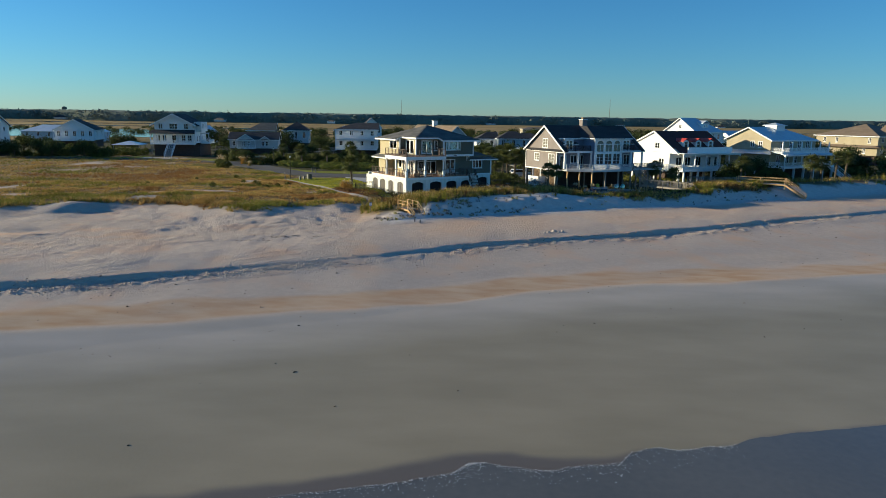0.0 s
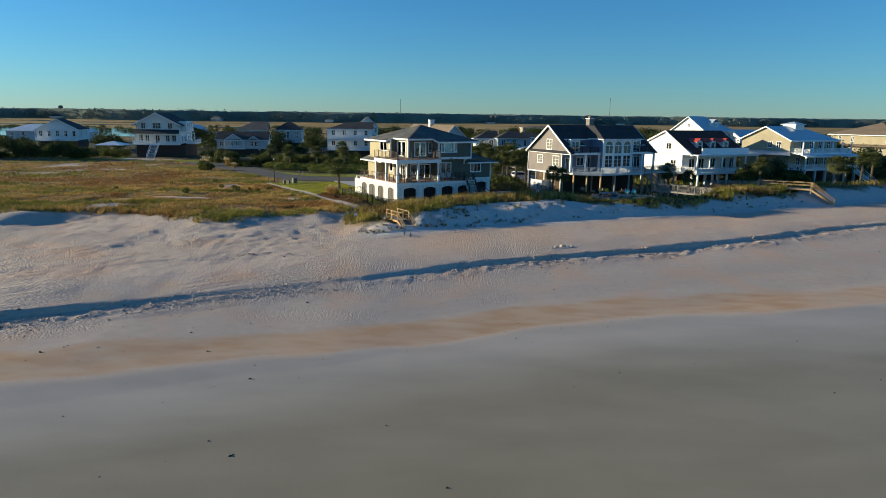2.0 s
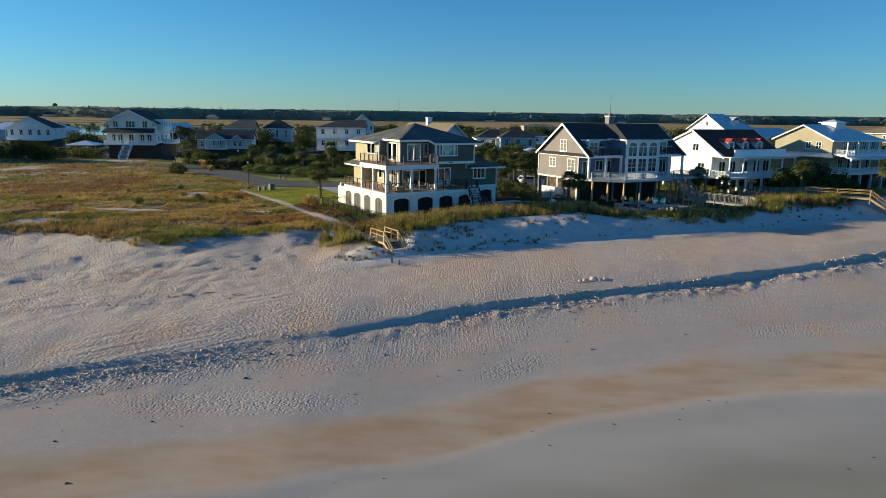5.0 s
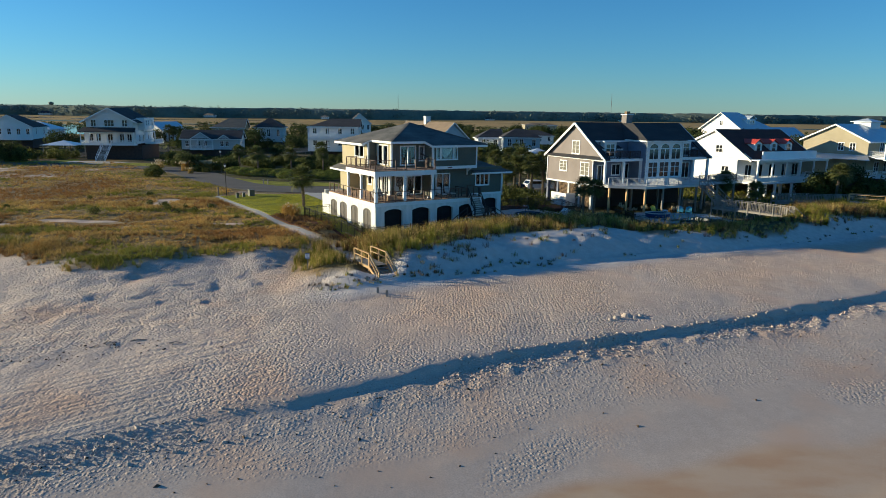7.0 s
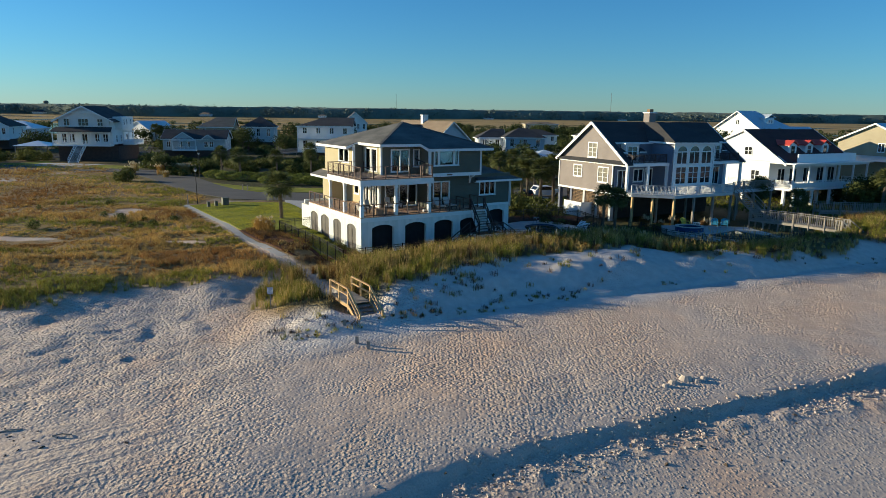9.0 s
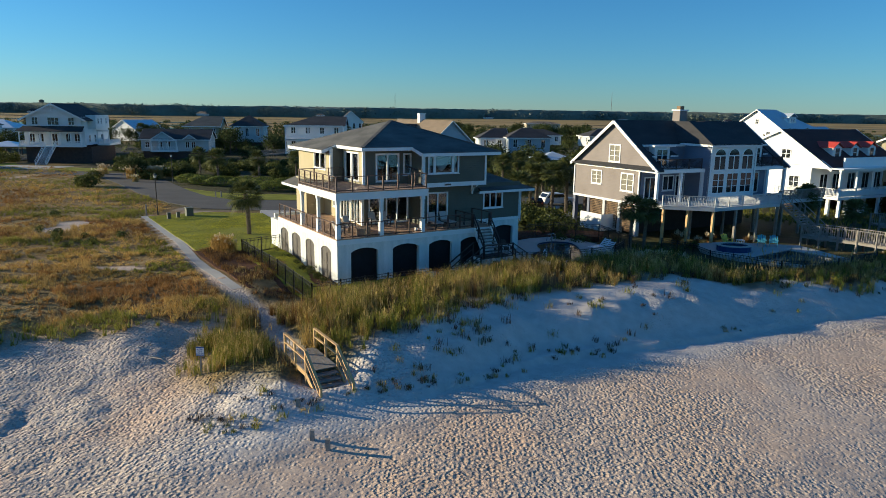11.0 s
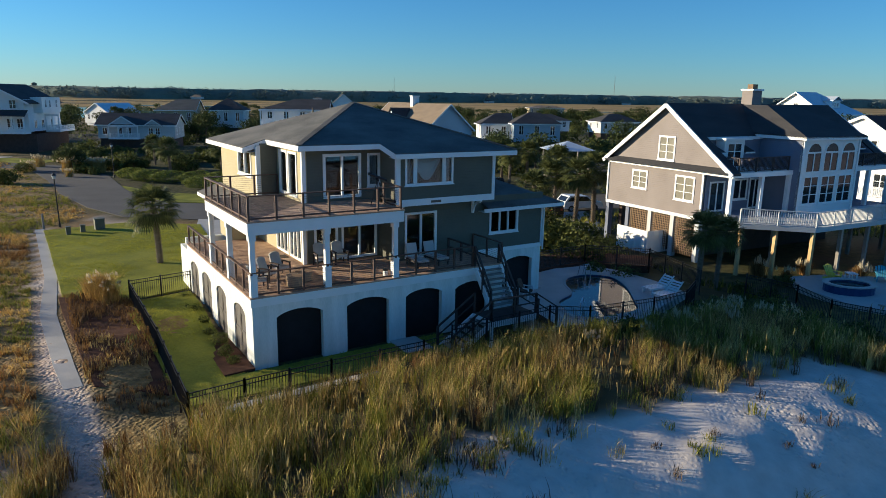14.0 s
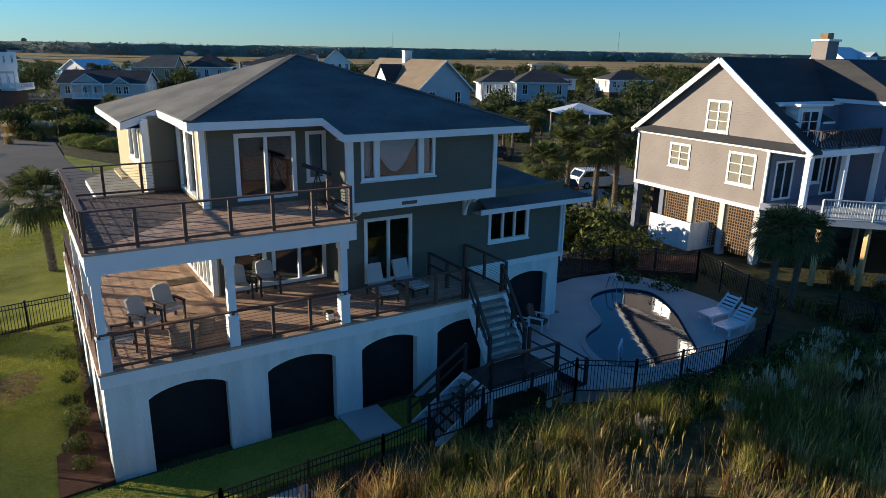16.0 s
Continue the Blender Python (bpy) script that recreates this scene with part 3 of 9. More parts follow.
        v.inputs["Scale"].default_value = scale
        l.new(mp.outputs[0], v.inputs["Vector"])
        r = n.new("ShaderNodeMapRange")
        r.interpolation_type = "SMOOTHSTEP"
        r.inputs[1].default_value, r.inputs[2].default_value, r.inputs[3].default_value, r.inputs[4].default_value = radius * 0.25, radius, 1, 0
        l.new(v.outputs["Distance"], r.inputs[0])
        sc = n.new("ShaderNodeSeparateColor")
        l.new(v.outputs["Color"], sc.inputs[0])
        return maths("MULTIPLY", r.outputs[0], maths("MULTIPLY", maths("LESS_THAN", sc.outputs[0], share), maths("ADD", sc.outputs[1], 0.4)))

    trod, clod, rut = layer("relief")[:3]
    pits = maths("ADD", cells(3.4, 0.40, 0.7, 0), cells(5.6, 0.46, 0.6, 7.3))
    pits = maths("MULTIPLY", maths("MULTIPLY", pits, trod), -0.06)
    lumps = maths("MULTIPLY", maths("MULTIPLY", maths("ADD", cells(3.6, 0.42, 0.4, 3.1), cells(6.5, 0.45, 0.4, 5.2)), clod), 0.055)
    turn = n.new("ShaderNodeMapping")
    turn.inputs["Rotation"].default_value = (0, 0, radians(-36))
    l.new(tc.outputs["Object"], turn.inputs[0])
    pull = n.new("ShaderNodeMapping")
    pull.inputs["Scale"].default_value = (0.16, 2.2, 1)
    l.new(turn.outputs[0], pull.inputs[0])
    rn = n.new("ShaderNodeTexNoise")
    rn.inputs["Scale"].default_value, rn.inputs["Detail"].default_value = 1.1, 5
    l.new(pull.outputs[0], rn.inputs["Vector"])
    ruts = maths("MULTIPLY", maths("MULTIPLY", rn.outputs[0], rut), 0.22)
    grain = maths("MULTIPLY", maths("MULTIPLY", noise_tex(4.2, 8), maths("ADD", maths("ADD", trod, clod), maths("ADD", rut, 0.05))), 0.10)
    hgt = maths("ADD", maths("ADD", pits, lumps), maths("ADD", ruts, grain))
    bp = n.new("ShaderNodeBump")
    bp.inputs["Distance"].default_value, bp.inputs["Strength"].default_value = 1.0, 1.0
    l.new(hgt, bp.inputs["Height"])
    l.new(bp.outputs[0], bsdf.inputs["Normal"])
    return m


def veg_cover(x, y):
    """How much grass grows on the dunes, 0 to 1."""
    f = inland(x, y)
    edge = f + hash_noise(x, y, 6, 41) * 2.0 + hash_noise(x, y, 1.8, 42) * 1.0
    left = np.clip(((np.asarray(y, float) - field_edge(x)) * 0.87 + hash_noise(x, y, 6, 41) * 1.6 + hash_noise(x, y, 1.8, 42) * 1.0) / 1.6, 0, 1)
    crest = np.clip((edge - 18.2 - 2.2 * np.clip((np.asarray(x, float) + 1) / 4, 0, 1) + 3.6 * np.clip((np.asarray(x, float) - 15) / 6, 0, 1)) / 2.0, 0, 1)
    k = np.clip((np.asarray(x, float) + 12) / 3, 0, 1)
    v = left * (1 - k) + crest * k
    bare = np.clip((hash_noise(x, y, 9, 44) + 0.5 * hash_noise(x, y, 3, 45) - 0.72) / 0.2, 0, 1) * (1 - k)
    for bx, by, ra, rb in ((-38.5, 108.5, 4.0, 1.2), (-22.5, 108.0, 1.6, 0.5)):
        bare = np.maximum(bare, np.clip((1.15 - np.hypot((x - bx) / ra, (y - by) / rb) + 0.5 * hash_noise(x, y, 1.2, 46)) / 0.4, 0, 1))
    return v * (1 - bare) * np.clip((path_dist(x, y) - 0.35 + 0.3 * np.clip((np.asarray(y, float) - 104) / 3, 0, 1)) / 0.5, 0, 1)


def wet_edge(x):
    """The upper edge of the sand that the last wave wetted."""
    return np.interp(x, [-400, -16.9, -8.7, -4.3, 0.6, 3.2, 5.7, 8.3, 9.3, 11.1, 14.1, 15.2, 19, 22.9, 60, 400], [-60, 23.5, 25.1, 26.4, 28.2, 28.6, 28.3, 28.6, 29.1, 29.0, 29.8, 30.6, 31.4, 32.3, 40, 112])


def wash_edge(x):
    """The edge of the thin water, with its scallops."""
    return np.interp(x, [-400, -16.9, -5, -1.8, 0.5, 1.3, 2.3, 3.8, 5, 6.8, 8.1, 8.9, 10.3, 11, 14, 15.5, 19, 23, 60, 400], [-62, 21.5, 24.9, 25.8, 26.5, 27.4, 27.4, 27, 26.9, 27.5, 27.7, 28.8, 29.1, 28.8, 29.6, 30.4, 31.2, 32.1, 39.8, 111]) + 0.12 * hash_noise(x, 0 * np.asarray(x, float), 0.7, 61)


def build_ground():
    xs = graded(-46, 66, 0.25, 1.075, -4200, 4200)
    ys = graded(18, 106, 0.25, 1.075, -500, 4700)
    X, Y = np.meshgrid(xs, ys)
    Z = ground_z(X, Y)
    V = np.stack([X, Y, Z], -1).reshape(-1, 3)
    nx, ny = len(xs), len(ys)
    i = (np.arange(ny - 1)[:, None] * nx + np.arange(nx - 1)[None]).ravel()
    F = np.stack([i, i + 1, i + nx + 1, i + nx], -1)
    me = fast_mesh("ground", V, F, [ground_material()], smooth=True)
    f = inland(X, Y)
    e = f + 0.14 * (X - 1) + hash_noise(X, Y, 14, 51) * 1.1 + hash_noise(X, Y, 4, 52) * 0.4
    veg = veg_cover(X, Y)
    wet = np.clip((-16.0 - e) / 1.0, 0, 1) + 0.22 * np.clip((-0.5 - e) / 1.5, 0, 1) * np.clip((e + 16) / 1.0, 0, 1)
    tan = np.clip((e + 16.3) / 0.5, 0, 1) * np.clip((-11.6 - e + hash_noise(X, Y, 5, 57) * 0.9) / 0.9, 0, 1) * (0.85 + 0.4 * hash_noise(X, Y, 7, 53))
    fb = f + (scarp_y(X) - bank_y(X)) * 0.89 * np.clip(1 - np.abs(f) / 12, 0, 1)
    blot = np.clip(0.55 + 0.9 * hash_noise(X, Y, 5, 58) + 0.5 * hash_noise(X, Y, 2, 59), 0, 1)
    dry = np.clip((fb - 0.3) / 1.0, 0, 1)
    walked = np.clip(1 - np.abs(e + 9.0) / 1.8, 0, 1) * np.clip(0.3 + 1.4 * hash_noise(X, Y, 6, 60), 0, 1)
    trod = dry * (0.18 + 0.95 * np.clip((X + 13) / 5, 0, 1) * blot + 0.75 * np.clip((f - 8) / 3, 0, 1) * np.clip((-6 - X) / 4, 0, 1)) + 0.7 * walked * (1 - dry)
    trod = trod * (1 - 0.75 * np.clip((f - 12.5) / 1.5, 0, 1) * np.clip((X + 2) / 3, 0, 1))
    clod = np.clip(1 - np.abs(fb + 1.9) / 2.2, 0, 1) * np.clip(0.4 + hash_noise(X, Y, 3, 63), 0.1, 1) + 0.35 * np.clip((e + 7.5) / 2, 0, 1) * np.clip(-0.6 - fb, 0, 1)
    rut = np.clip((-4 - X) / 8, 0, 1) * np.clip((fb + 4) / 3, 0, 1) * np.clip((13 - f) / 5, 0, 1) * np.clip(0.35 + hash_noise(X, Y, 6, 64), 0, 1)
    low = np.clip((-19 - e) / 7, 0, 1)
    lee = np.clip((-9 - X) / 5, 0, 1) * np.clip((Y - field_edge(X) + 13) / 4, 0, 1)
    # where sand colour is raised to make up for dark shade
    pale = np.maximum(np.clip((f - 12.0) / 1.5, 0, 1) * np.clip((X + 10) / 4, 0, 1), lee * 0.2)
    warm = 0.75 * np.clip((fb - 1.5) / 3, 0, 1) * np.clip((13.0 - f) / 2, 0, 1) * np.clip((X + 9) / 6, 0, 1) * np.clip(0.6 + 0.6 * hash_noise(X, Y, 6, 65), 0, 1)
    trod = trod + 0.8 * lee * dry
    film = np.clip((wet_edge(X) - Y + 0.15 + hash_noise(X, Y, 1.5, 54) * 0.2) / 0.55, 0, 1)
    lane = 141 + np.clip(-28 - X, 0, 60) * 1.25
    yard_and_shade = np.clip((Y - lane) / 3 + 1 + hash_noise(X, Y, 8, 55) * 0.5, 0, 1)
    side = np.clip((X + 9) / 4, 0, 1) * np.clip((f - 27) / 3, 0, 1)
    yard_and_shade = np.maximum(yard_and_shade, side)
    # crest ground darkened under the grass, as shade between the tufts
    yard_and_shade = np.maximum(yard_and_shade, 0.8 * veg * np.clip((X + 9) / 3, 0, 1))
    marsh = np.clip((f - 300) / 60 + hash_noise(X, Y, 40, 56) * 0.7, 0, 1)
    for name, ch in (("cover", (veg, wet, tan)), ("zone", (yard_and_shade, marsh, film)), ("relief", (trod, clod, rut)), ("shore", (low, pale, warm))):
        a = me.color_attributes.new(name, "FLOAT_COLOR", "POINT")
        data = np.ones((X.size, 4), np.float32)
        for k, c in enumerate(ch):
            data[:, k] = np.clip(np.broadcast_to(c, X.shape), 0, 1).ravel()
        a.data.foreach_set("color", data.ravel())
    return tagged(new("ground", me), "sandy beach, dunes and flat coastal land", "ground", kind="structure")


build_ground()


def drape(name, poly, dz, material, label, category, step=3.0):
    """A flat strip laid on the land: poly is a list of (left, right) points along it."""
    mb = MB()
    rows = []
    for (l0, r0), (l1, r1) in zip(poly, poly[1:]):
        k = max(1, int(math.dist(l0, l1) / step))
        for i in range(k):
            t = i / k
            rows.append((Vector(l0).lerp(Vector(l1), t), Vector(r0).lerp(Vector(r1), t)))
    rows.append((Vector(poly[-1][0]), Vector(poly[-1][1])))
    top = []
    for p, q in rows:
        top += [(p.x, p.y, at_ground(p.x, p.y) + dz), (q.x, q.y, at_ground(q.x, q.y) + dz)]
    n = len(top)
    vs = top + [(x, y, z - 0.35) for x, y, z in top]
    fs = []
    for i in range(0, n - 2, 2):
        fs += [(i, i + 1, i + 3, i + 2), (n + i, n + i + 2, n + i + 3, n + i + 1), (i, i + 2, n + i + 2, n + i), (i + 1, n + i + 1, n + i + 3, i + 3)]
    fs += [(0, n, n + 1, 1), (n - 2, n - 1, 2 * n - 1, 2 * n - 2)]
    mb.add(vs, fs)
    return single(name, mb, material, label, category, "structure")


# the lane that winds past the garden, seen on the inland side of the house
drape("road", [((-130, 190), (-130, 198)), ((-80, 184), (-78, 192)), ((-60.5, 181), (-55, 185)), ((-51, 169), (-45, 174)), ((-42, 156), (-36.5, 160.5)),
               ((-34, 146.5), (-31.5, 154)), ((-28, 141.5), (-27, 150.5)), ((-20, 140.5), (-20, 150)), ((-6, 141), (-8, 150.5)), ((12, 147), (9, 155.5)), ((60, 173), (56, 181)), ((140, 216), (136, 224))],
      0.05, asphalt, "worn grey asphalt lane beside the dunes", "road")
drape("driveway", [((-20.6, 140.7), (-8.5, 141)), ((-19.5, 137), (-9.5, 137.5)), ((-16.6, 131), (-8.5, 134)), ((-12.5, 121.5), (-6.8, 124.6))], 0.06, concrete, "pale concrete driveway up to the house", "driveway")
drape("driveway", [((12, 147.5), (17.5, 149.5)), ((12, 141), (17.5, 143)), ((13.5, 138), (18, 139.5))], 0.055, concrete, "pale concrete driveway beside the houses", "driveway")
LAWN_SIDE = [((-31.2, 134.0), (-26.5, 138.2)), ((-26.5, 126.6), (-19.5, 137.9)), ((-21.5, 118.6), (-16.2, 131)), ((-19.0, 114.6), (-12.6, 121.8)), ((-16.2, 113.2), (-11.9, 117.4))]
drape("lawn", LAWN_SIDE, 0.08, lawn_ground,
      "mown green lawn beside the house", "lawn", 1.0)
LAWN_FENCED = [((-15.2, 113.4), (-12.5, 116.2)), ((-7.6, 102.1), (-6.2, 105.4)), ((-3.6, 104.4), (-3.5, 107.2)), ((2.6, 108.4), (2.2, 110.8))]
drape("lawn", LAWN_FENCED, 0.10, lawn_ground,
      "strip of lawn inside the fence", "lawn", 0.7)
drape("lawn", [((-45, 163), (-43.5, 167.5)), ((-38, 155.5), (-35.5, 161.5)), ((-33.5, 152.8), (-30, 158)), ((-27, 151), (-20, 157)), ((-12, 151), (-10, 158))], 0.03, lawn_ground, "yellow-green verge across the lane", "lawn")
drape("lawn", [((-110, 199), (-112, 215)), ((-96, 196), (-96, 214)), ((-84, 193), (-86, 200)), ((-72, 191), (-72, 197)), ((-64, 188), (-62, 194))], 0.03, lawn_ground, "sunlit lawn before the white house", "lawn")
drape("pavement", [((-32.3, 134.6), (-31.7, 134.9)), ((-22.1, 118.3), (-21.5, 118.6)), ((-18.3, 111.2), (-17.6, 111.5)), ((-13.9, 104.6), (-13.2, 104.9)), ((-12.4, 102.6), (-11.8, 102.9))], 0.015, concrete, "narrow sand-dusted concrete footpath", "footpath", 0.8)
drape("planting_bed", [((-19.0, 114.2), (-15.4, 114.8)), ((-17.2, 111.4), (-13.6, 112.0)), ((-13.0, 105.2), (-10.5, 106.6)), ((-11.3, 102.8), (-8.6, 103.2))], 0.07, mulch, "rust-brown mulch bed between path and fence", "bed", 0.7)
drape("pavement", [((-88, 193), (-76, 191.5)), ((-88, 200), (-74, 199))], 0.06, concrete, "pale forecourt before the white house", "pavement")

# sea behind and below the flight, a creek behind the houses
mb = MB()
sea, k = [], 5
for x in [*np.linspace(-400, -42, 24), *np.arange(-40, 60, 0.4), *np.linspace(62, 400, 24)]:
    y = float(wash_edge(x))
    sea += [(x, y - d, max(at_ground(x, y - d) + 0.012, -0.02)) for d in (0, 0.6, 2, 6)] + [(x, -600, -0.02)]
mb.add(sea, [(i, i + 1, i + k + 1, i + k) for j in range(len(sea) // k - 1) for i in range(j * k, j * k + k - 1)])
single("sea", mb, sea_water, "shallow grey sea washing up the sand", "sea", "structure")
mb = MB()
mb.prism([(-600, 380), (-260, 400), (-175, 415), (-150, 440), (-170, 520), (-240, 600), (-360, 640), (-700, 650)], 0.2, 0.95)
single("water", mb, creek_water, "blue tidal creek behind the houses", "creek", "structure")
mb = MB()
mb.prism([(10, 262), (60, 268), (130, 300), (300, 380), (300, 400), (120, 325), (50, 292), (10, 285)], 0.2, 0.93)
single("water", mb, creek_water, "narrow creek at the edge of the marsh", "creek", "structure")
for y, w, x0, x1 in ((560, 14, -700, -60), (640, 9, 40, 800), (760, 22, -900, 250), (930, 16, 150, 1100), (1010, 30, -1300, -200)):
    top = [(x0 + (x1 - x0) * i / 40, y + 40 * math.sin(x0 + i * 0.55) + 14 * math.sin(i * 1.7 + y), w * (0.6 + 0.5 * math.sin(i * 0.9 + y)) * math.sin(math.pi * (i + 0.3) / 40.6)) for i in range(41)]
    mb = MB()
    mb.prism([(a, b - max(c, 0.5)) for a, b, c in top] + [(a, b + max(c, 0.5)) for a, b, c in reversed(top)], 0.2, 0.94)
    single("water", mb, creek_water, "pale tidal channel winding through the marsh", "creek", "structure")

# ---- openings shared by all houses ----
def opening(root, axis, s0, s1, z0, z1, d, out, cols=2, rows=1, casing=0.12, label="", pane=None, name="window", depth=0.07, trim=None, sill=True, arch=0.0):
    """A framed window or glazed door in a wall's plane d; out: the sign of the way outwards. Frame and panes."""
    trim = trim or white
    pane = pane or dark_glass
    mb = MB()
    face = d + out * 0.045
    back = d - out * depth
    lo, hi = min(face, back), max(face, back)
    i0, i1, j0, j1 = s0 + casing, s1 - casing, z0 + casing, z1 - casing
    mu = 0.05 if cols < 3 else 0.035
    holes = [(i0 + (i1 - i0) * c / cols + (mu if c else 0), i0 + (i1 - i0) * (c + 1) / cols - (mu if c < cols - 1 else 0),
              j0 + (j1 - j0) * r / rows + (0.022 if r else 0), j0 + (j1 - j0) * (r + 1) / rows - (0.022 if r < rows - 1 else 0)) for c in range(cols) for r in range(rows)]
    mb.wall(axis, s0, s1, z0, z1, lo, hi, holes)
    if arch:
        n = 10
        for i in range(n):
            t0, t1 = math.pi * i / n, math.pi * (i + 1) / n
            c, rx, rz = (s0 + s1) / 2, (s1 - s0) / 2, arch
            poly = [(c + math.cos(t) * rx * k, z1 + math.sin(t) * rz * k) for t, k in ((t0, 1), (t1, 1), (t1, 0.82), (t0, 0.82))]
            mb.face_prism(poly, axis, lo, hi)
    w = part(name, mb, trim, root, label)
    g = MB()
    e = d - out * depth * 0.6
    n = 10
    poly = [(i0, j0), (i1, j0), (i1, j1), (i0, j1)]
    g.face_prism(poly, axis, e, e - out * 0.012)
    if arch:
        c, rx = (s0 + s1) / 2, (s1 - s0) / 2
        g.face_prism([(c + math.cos(math.pi * i / n) * rx * 0.84, z1 + math.sin(math.pi * i / n) * arch * 0.84) for i in range(n + 1)], axis, e, e - out * 0.012)
    p = part("pane", g, pane, w)
    if pane is clear_glass:
        p.visible_shadow = False
    if sill and name == "window":
        sb = MB()
        o = d + out * 0.09
        if axis == "F":
            sb.box(s0 - 0.04, s1 + 0.04, min(d, o), max(d, o), z0 - 0.05, z0 - 0.003)
        else:
            sb.box(min(d, o), max(d, o), s0 - 0.04, s1 + 0.04, z0 - 0.05, z0 - 0.003)
        part("sill", sb, trim, w)
    return w


def railing(root, pts, z, material, infill="cable", high=1.05, gap=1.2, name="railing", top=0.13, picket=0.12, infill_mat=None):
    """A railing along pts (x, y) at floor height z: top rail, with bottom rail, posts, and cables or pickets under it."""
    made = None
    for (ax, ay), (bx, by) in zip(pts, pts[1:]):
        n = max(1, round(math.dist((ax, ay), (bx, by)) / gap))
        fill = MB()
        if infill == "cable":
            for k in range(8):
                h = z + 0.2 + k * 0.1
                fill.beam((ax, ay, h), (bx, by, h), 0.009, 0.009)
        else:
            m = max(1, round(math.dist((ax, ay), (bx, by)) / picket))
            for i in range(m):
                x, y = ax + (bx - ax) * (i + 0.5) / m, ay + (by - ay) * (i + 0.5) / m
                fill.box(x - 0.02, x + 0.02, y - 0.02, y + 0.02, z + 0.12, z + high - 0.02)
        made = part(name, MB().beam((ax, ay, z + high), (bx, by, z + high), top, 0.045), material, root)
        part("bottom_rail", MB().beam((ax, ay, z + 0.10), (bx, by, z + 0.10), 0.05, 0.07), material, made)
        for i in range(0 if (ax, ay) == pts[0] else 1, n + 1):
            x, y = ax + (bx - ax) * i / n, ay + (by - ay) * i / n
            part("rail_post", MB().box(x - 0.045, x + 0.045, y - 0.045, y + 0.045, z, z + high - 0.02), material, made)
        part("railing_infill", fill, infill_mat or material, made, kind="stuff")
    return made


def boards(root, x0, x1, y0, y1, z0, z1, label="", w=0.14, gap=0.006):
    """Deck boards laid side by side along x, each a part."""
    k = y0
    while k < y1 - 1e-3:
        e = min(k + w, y1)
        part("deck_board", MB().box(x0, x1, k, e - gap, z0, z1), deck_wood, root, label)
        k = e


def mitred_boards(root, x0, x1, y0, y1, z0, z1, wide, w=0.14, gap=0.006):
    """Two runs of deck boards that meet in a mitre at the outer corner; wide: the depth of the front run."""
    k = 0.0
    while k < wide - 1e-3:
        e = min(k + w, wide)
        part("deck_board", MB().prism([(x0 + k, y0 + k), (x1, y0 + k), (x1, y0 + e - gap), (x0 + e - gap, y0 + e - gap)], z0, z1), deck_wood, root, "brown deck board of the front run")
        # the side run is darker than the front run
        part("deck_board", MB().prism([(x0 + k, y0 + k + gap), (x0 + e - gap, y0 + e), (x0 + e - gap, y1), (x0 + k, y1)], z0, z1), deck_dark, root, "darker deck board of the side run")
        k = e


def arches(mb, axis, s0, s1, z0, z1, d0, d1, spans, spring, crown):
    """A wall of one piece pierced by low arches that reach the ground, each (s0, s1)."""
    poly = [(s0, z0)]
    for a, b in sorted(spans):
        n = 12
        poly += [(a, z0)] + [(a + (b - a) * i / n, spring + (crown - spring) * math.sin(math.pi * i / n) ** 0.7) for i in range(n + 1)] + [(b, z0)]
    poly += [(s1, z0), (s1, z1), (s0, z1)]
    return mb.face_prism(poly, axis, d0, d1)


# ---- the olive beach house ----
G1 = 2.36
D1, D2 = 5.67, 8.95
h1 = thing("house", -5.95, 105.9, G1, 32, "three-storey olive and cream beach house with hipped roof and decks", "house")
mb = MB()
arches(mb, "F", 0, 13.3, G1 - 0.6, 5.24, 0.0, 0.28, [(1.05, 3.2), (4.38, 6.57), (7.48, 9.55), (10.35, 12.4)], 4.62, 4.90)
part("arcade_wall", mb, stucco, h1, "white stucco ground-floor wall with low arches")
part("wing_wall", MB().box(13.02, 13.3, 0.28, 2.8, G1 - 0.6, 5.24), stucco, h1)
mb = MB()
arches(mb, "F", 13.3, 18.25, G1 - 0.6, 5.60, 2.8, 3.08, [(15.62, 17.65)], 4.80, 5.04)
part("wing_wall", mb, stucco, h1)
mb = MB()
SH = [(1.1, 2.95), (4.3, 6.1), (7.2, 9.15), (10.0, 11.8)]
arches(mb, "L", 0.28, 14.4, G1 - 0.6, 5.24, 0.0, 0.28, SH, 4.56, 4.86)
part("side_wall", mb, stucco, h1)
part("side_wall", MB().box(18.0, 18.25, 3.08, 14.4, G1 - 0.6, 5.6), stucco, h1)
part("side_wall", MB().box(0.28, 18.0, 14.12, 14.4, G1 - 0.6, 5.6), stucco, h1)
# near-black panels close the arches from behind
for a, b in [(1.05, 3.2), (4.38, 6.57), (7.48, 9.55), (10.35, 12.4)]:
    part("screen", MB().box(a - 0.1, b + 0.1, 0.34, 0.38, G1, 5.1), black_backing, h1, "near-black panel behind an arch")
part("screen", MB().box(15.5, 17.8, 3.12, 3.16, G1, 5.2), black_backing, h1, "near-black panel behind an arch")
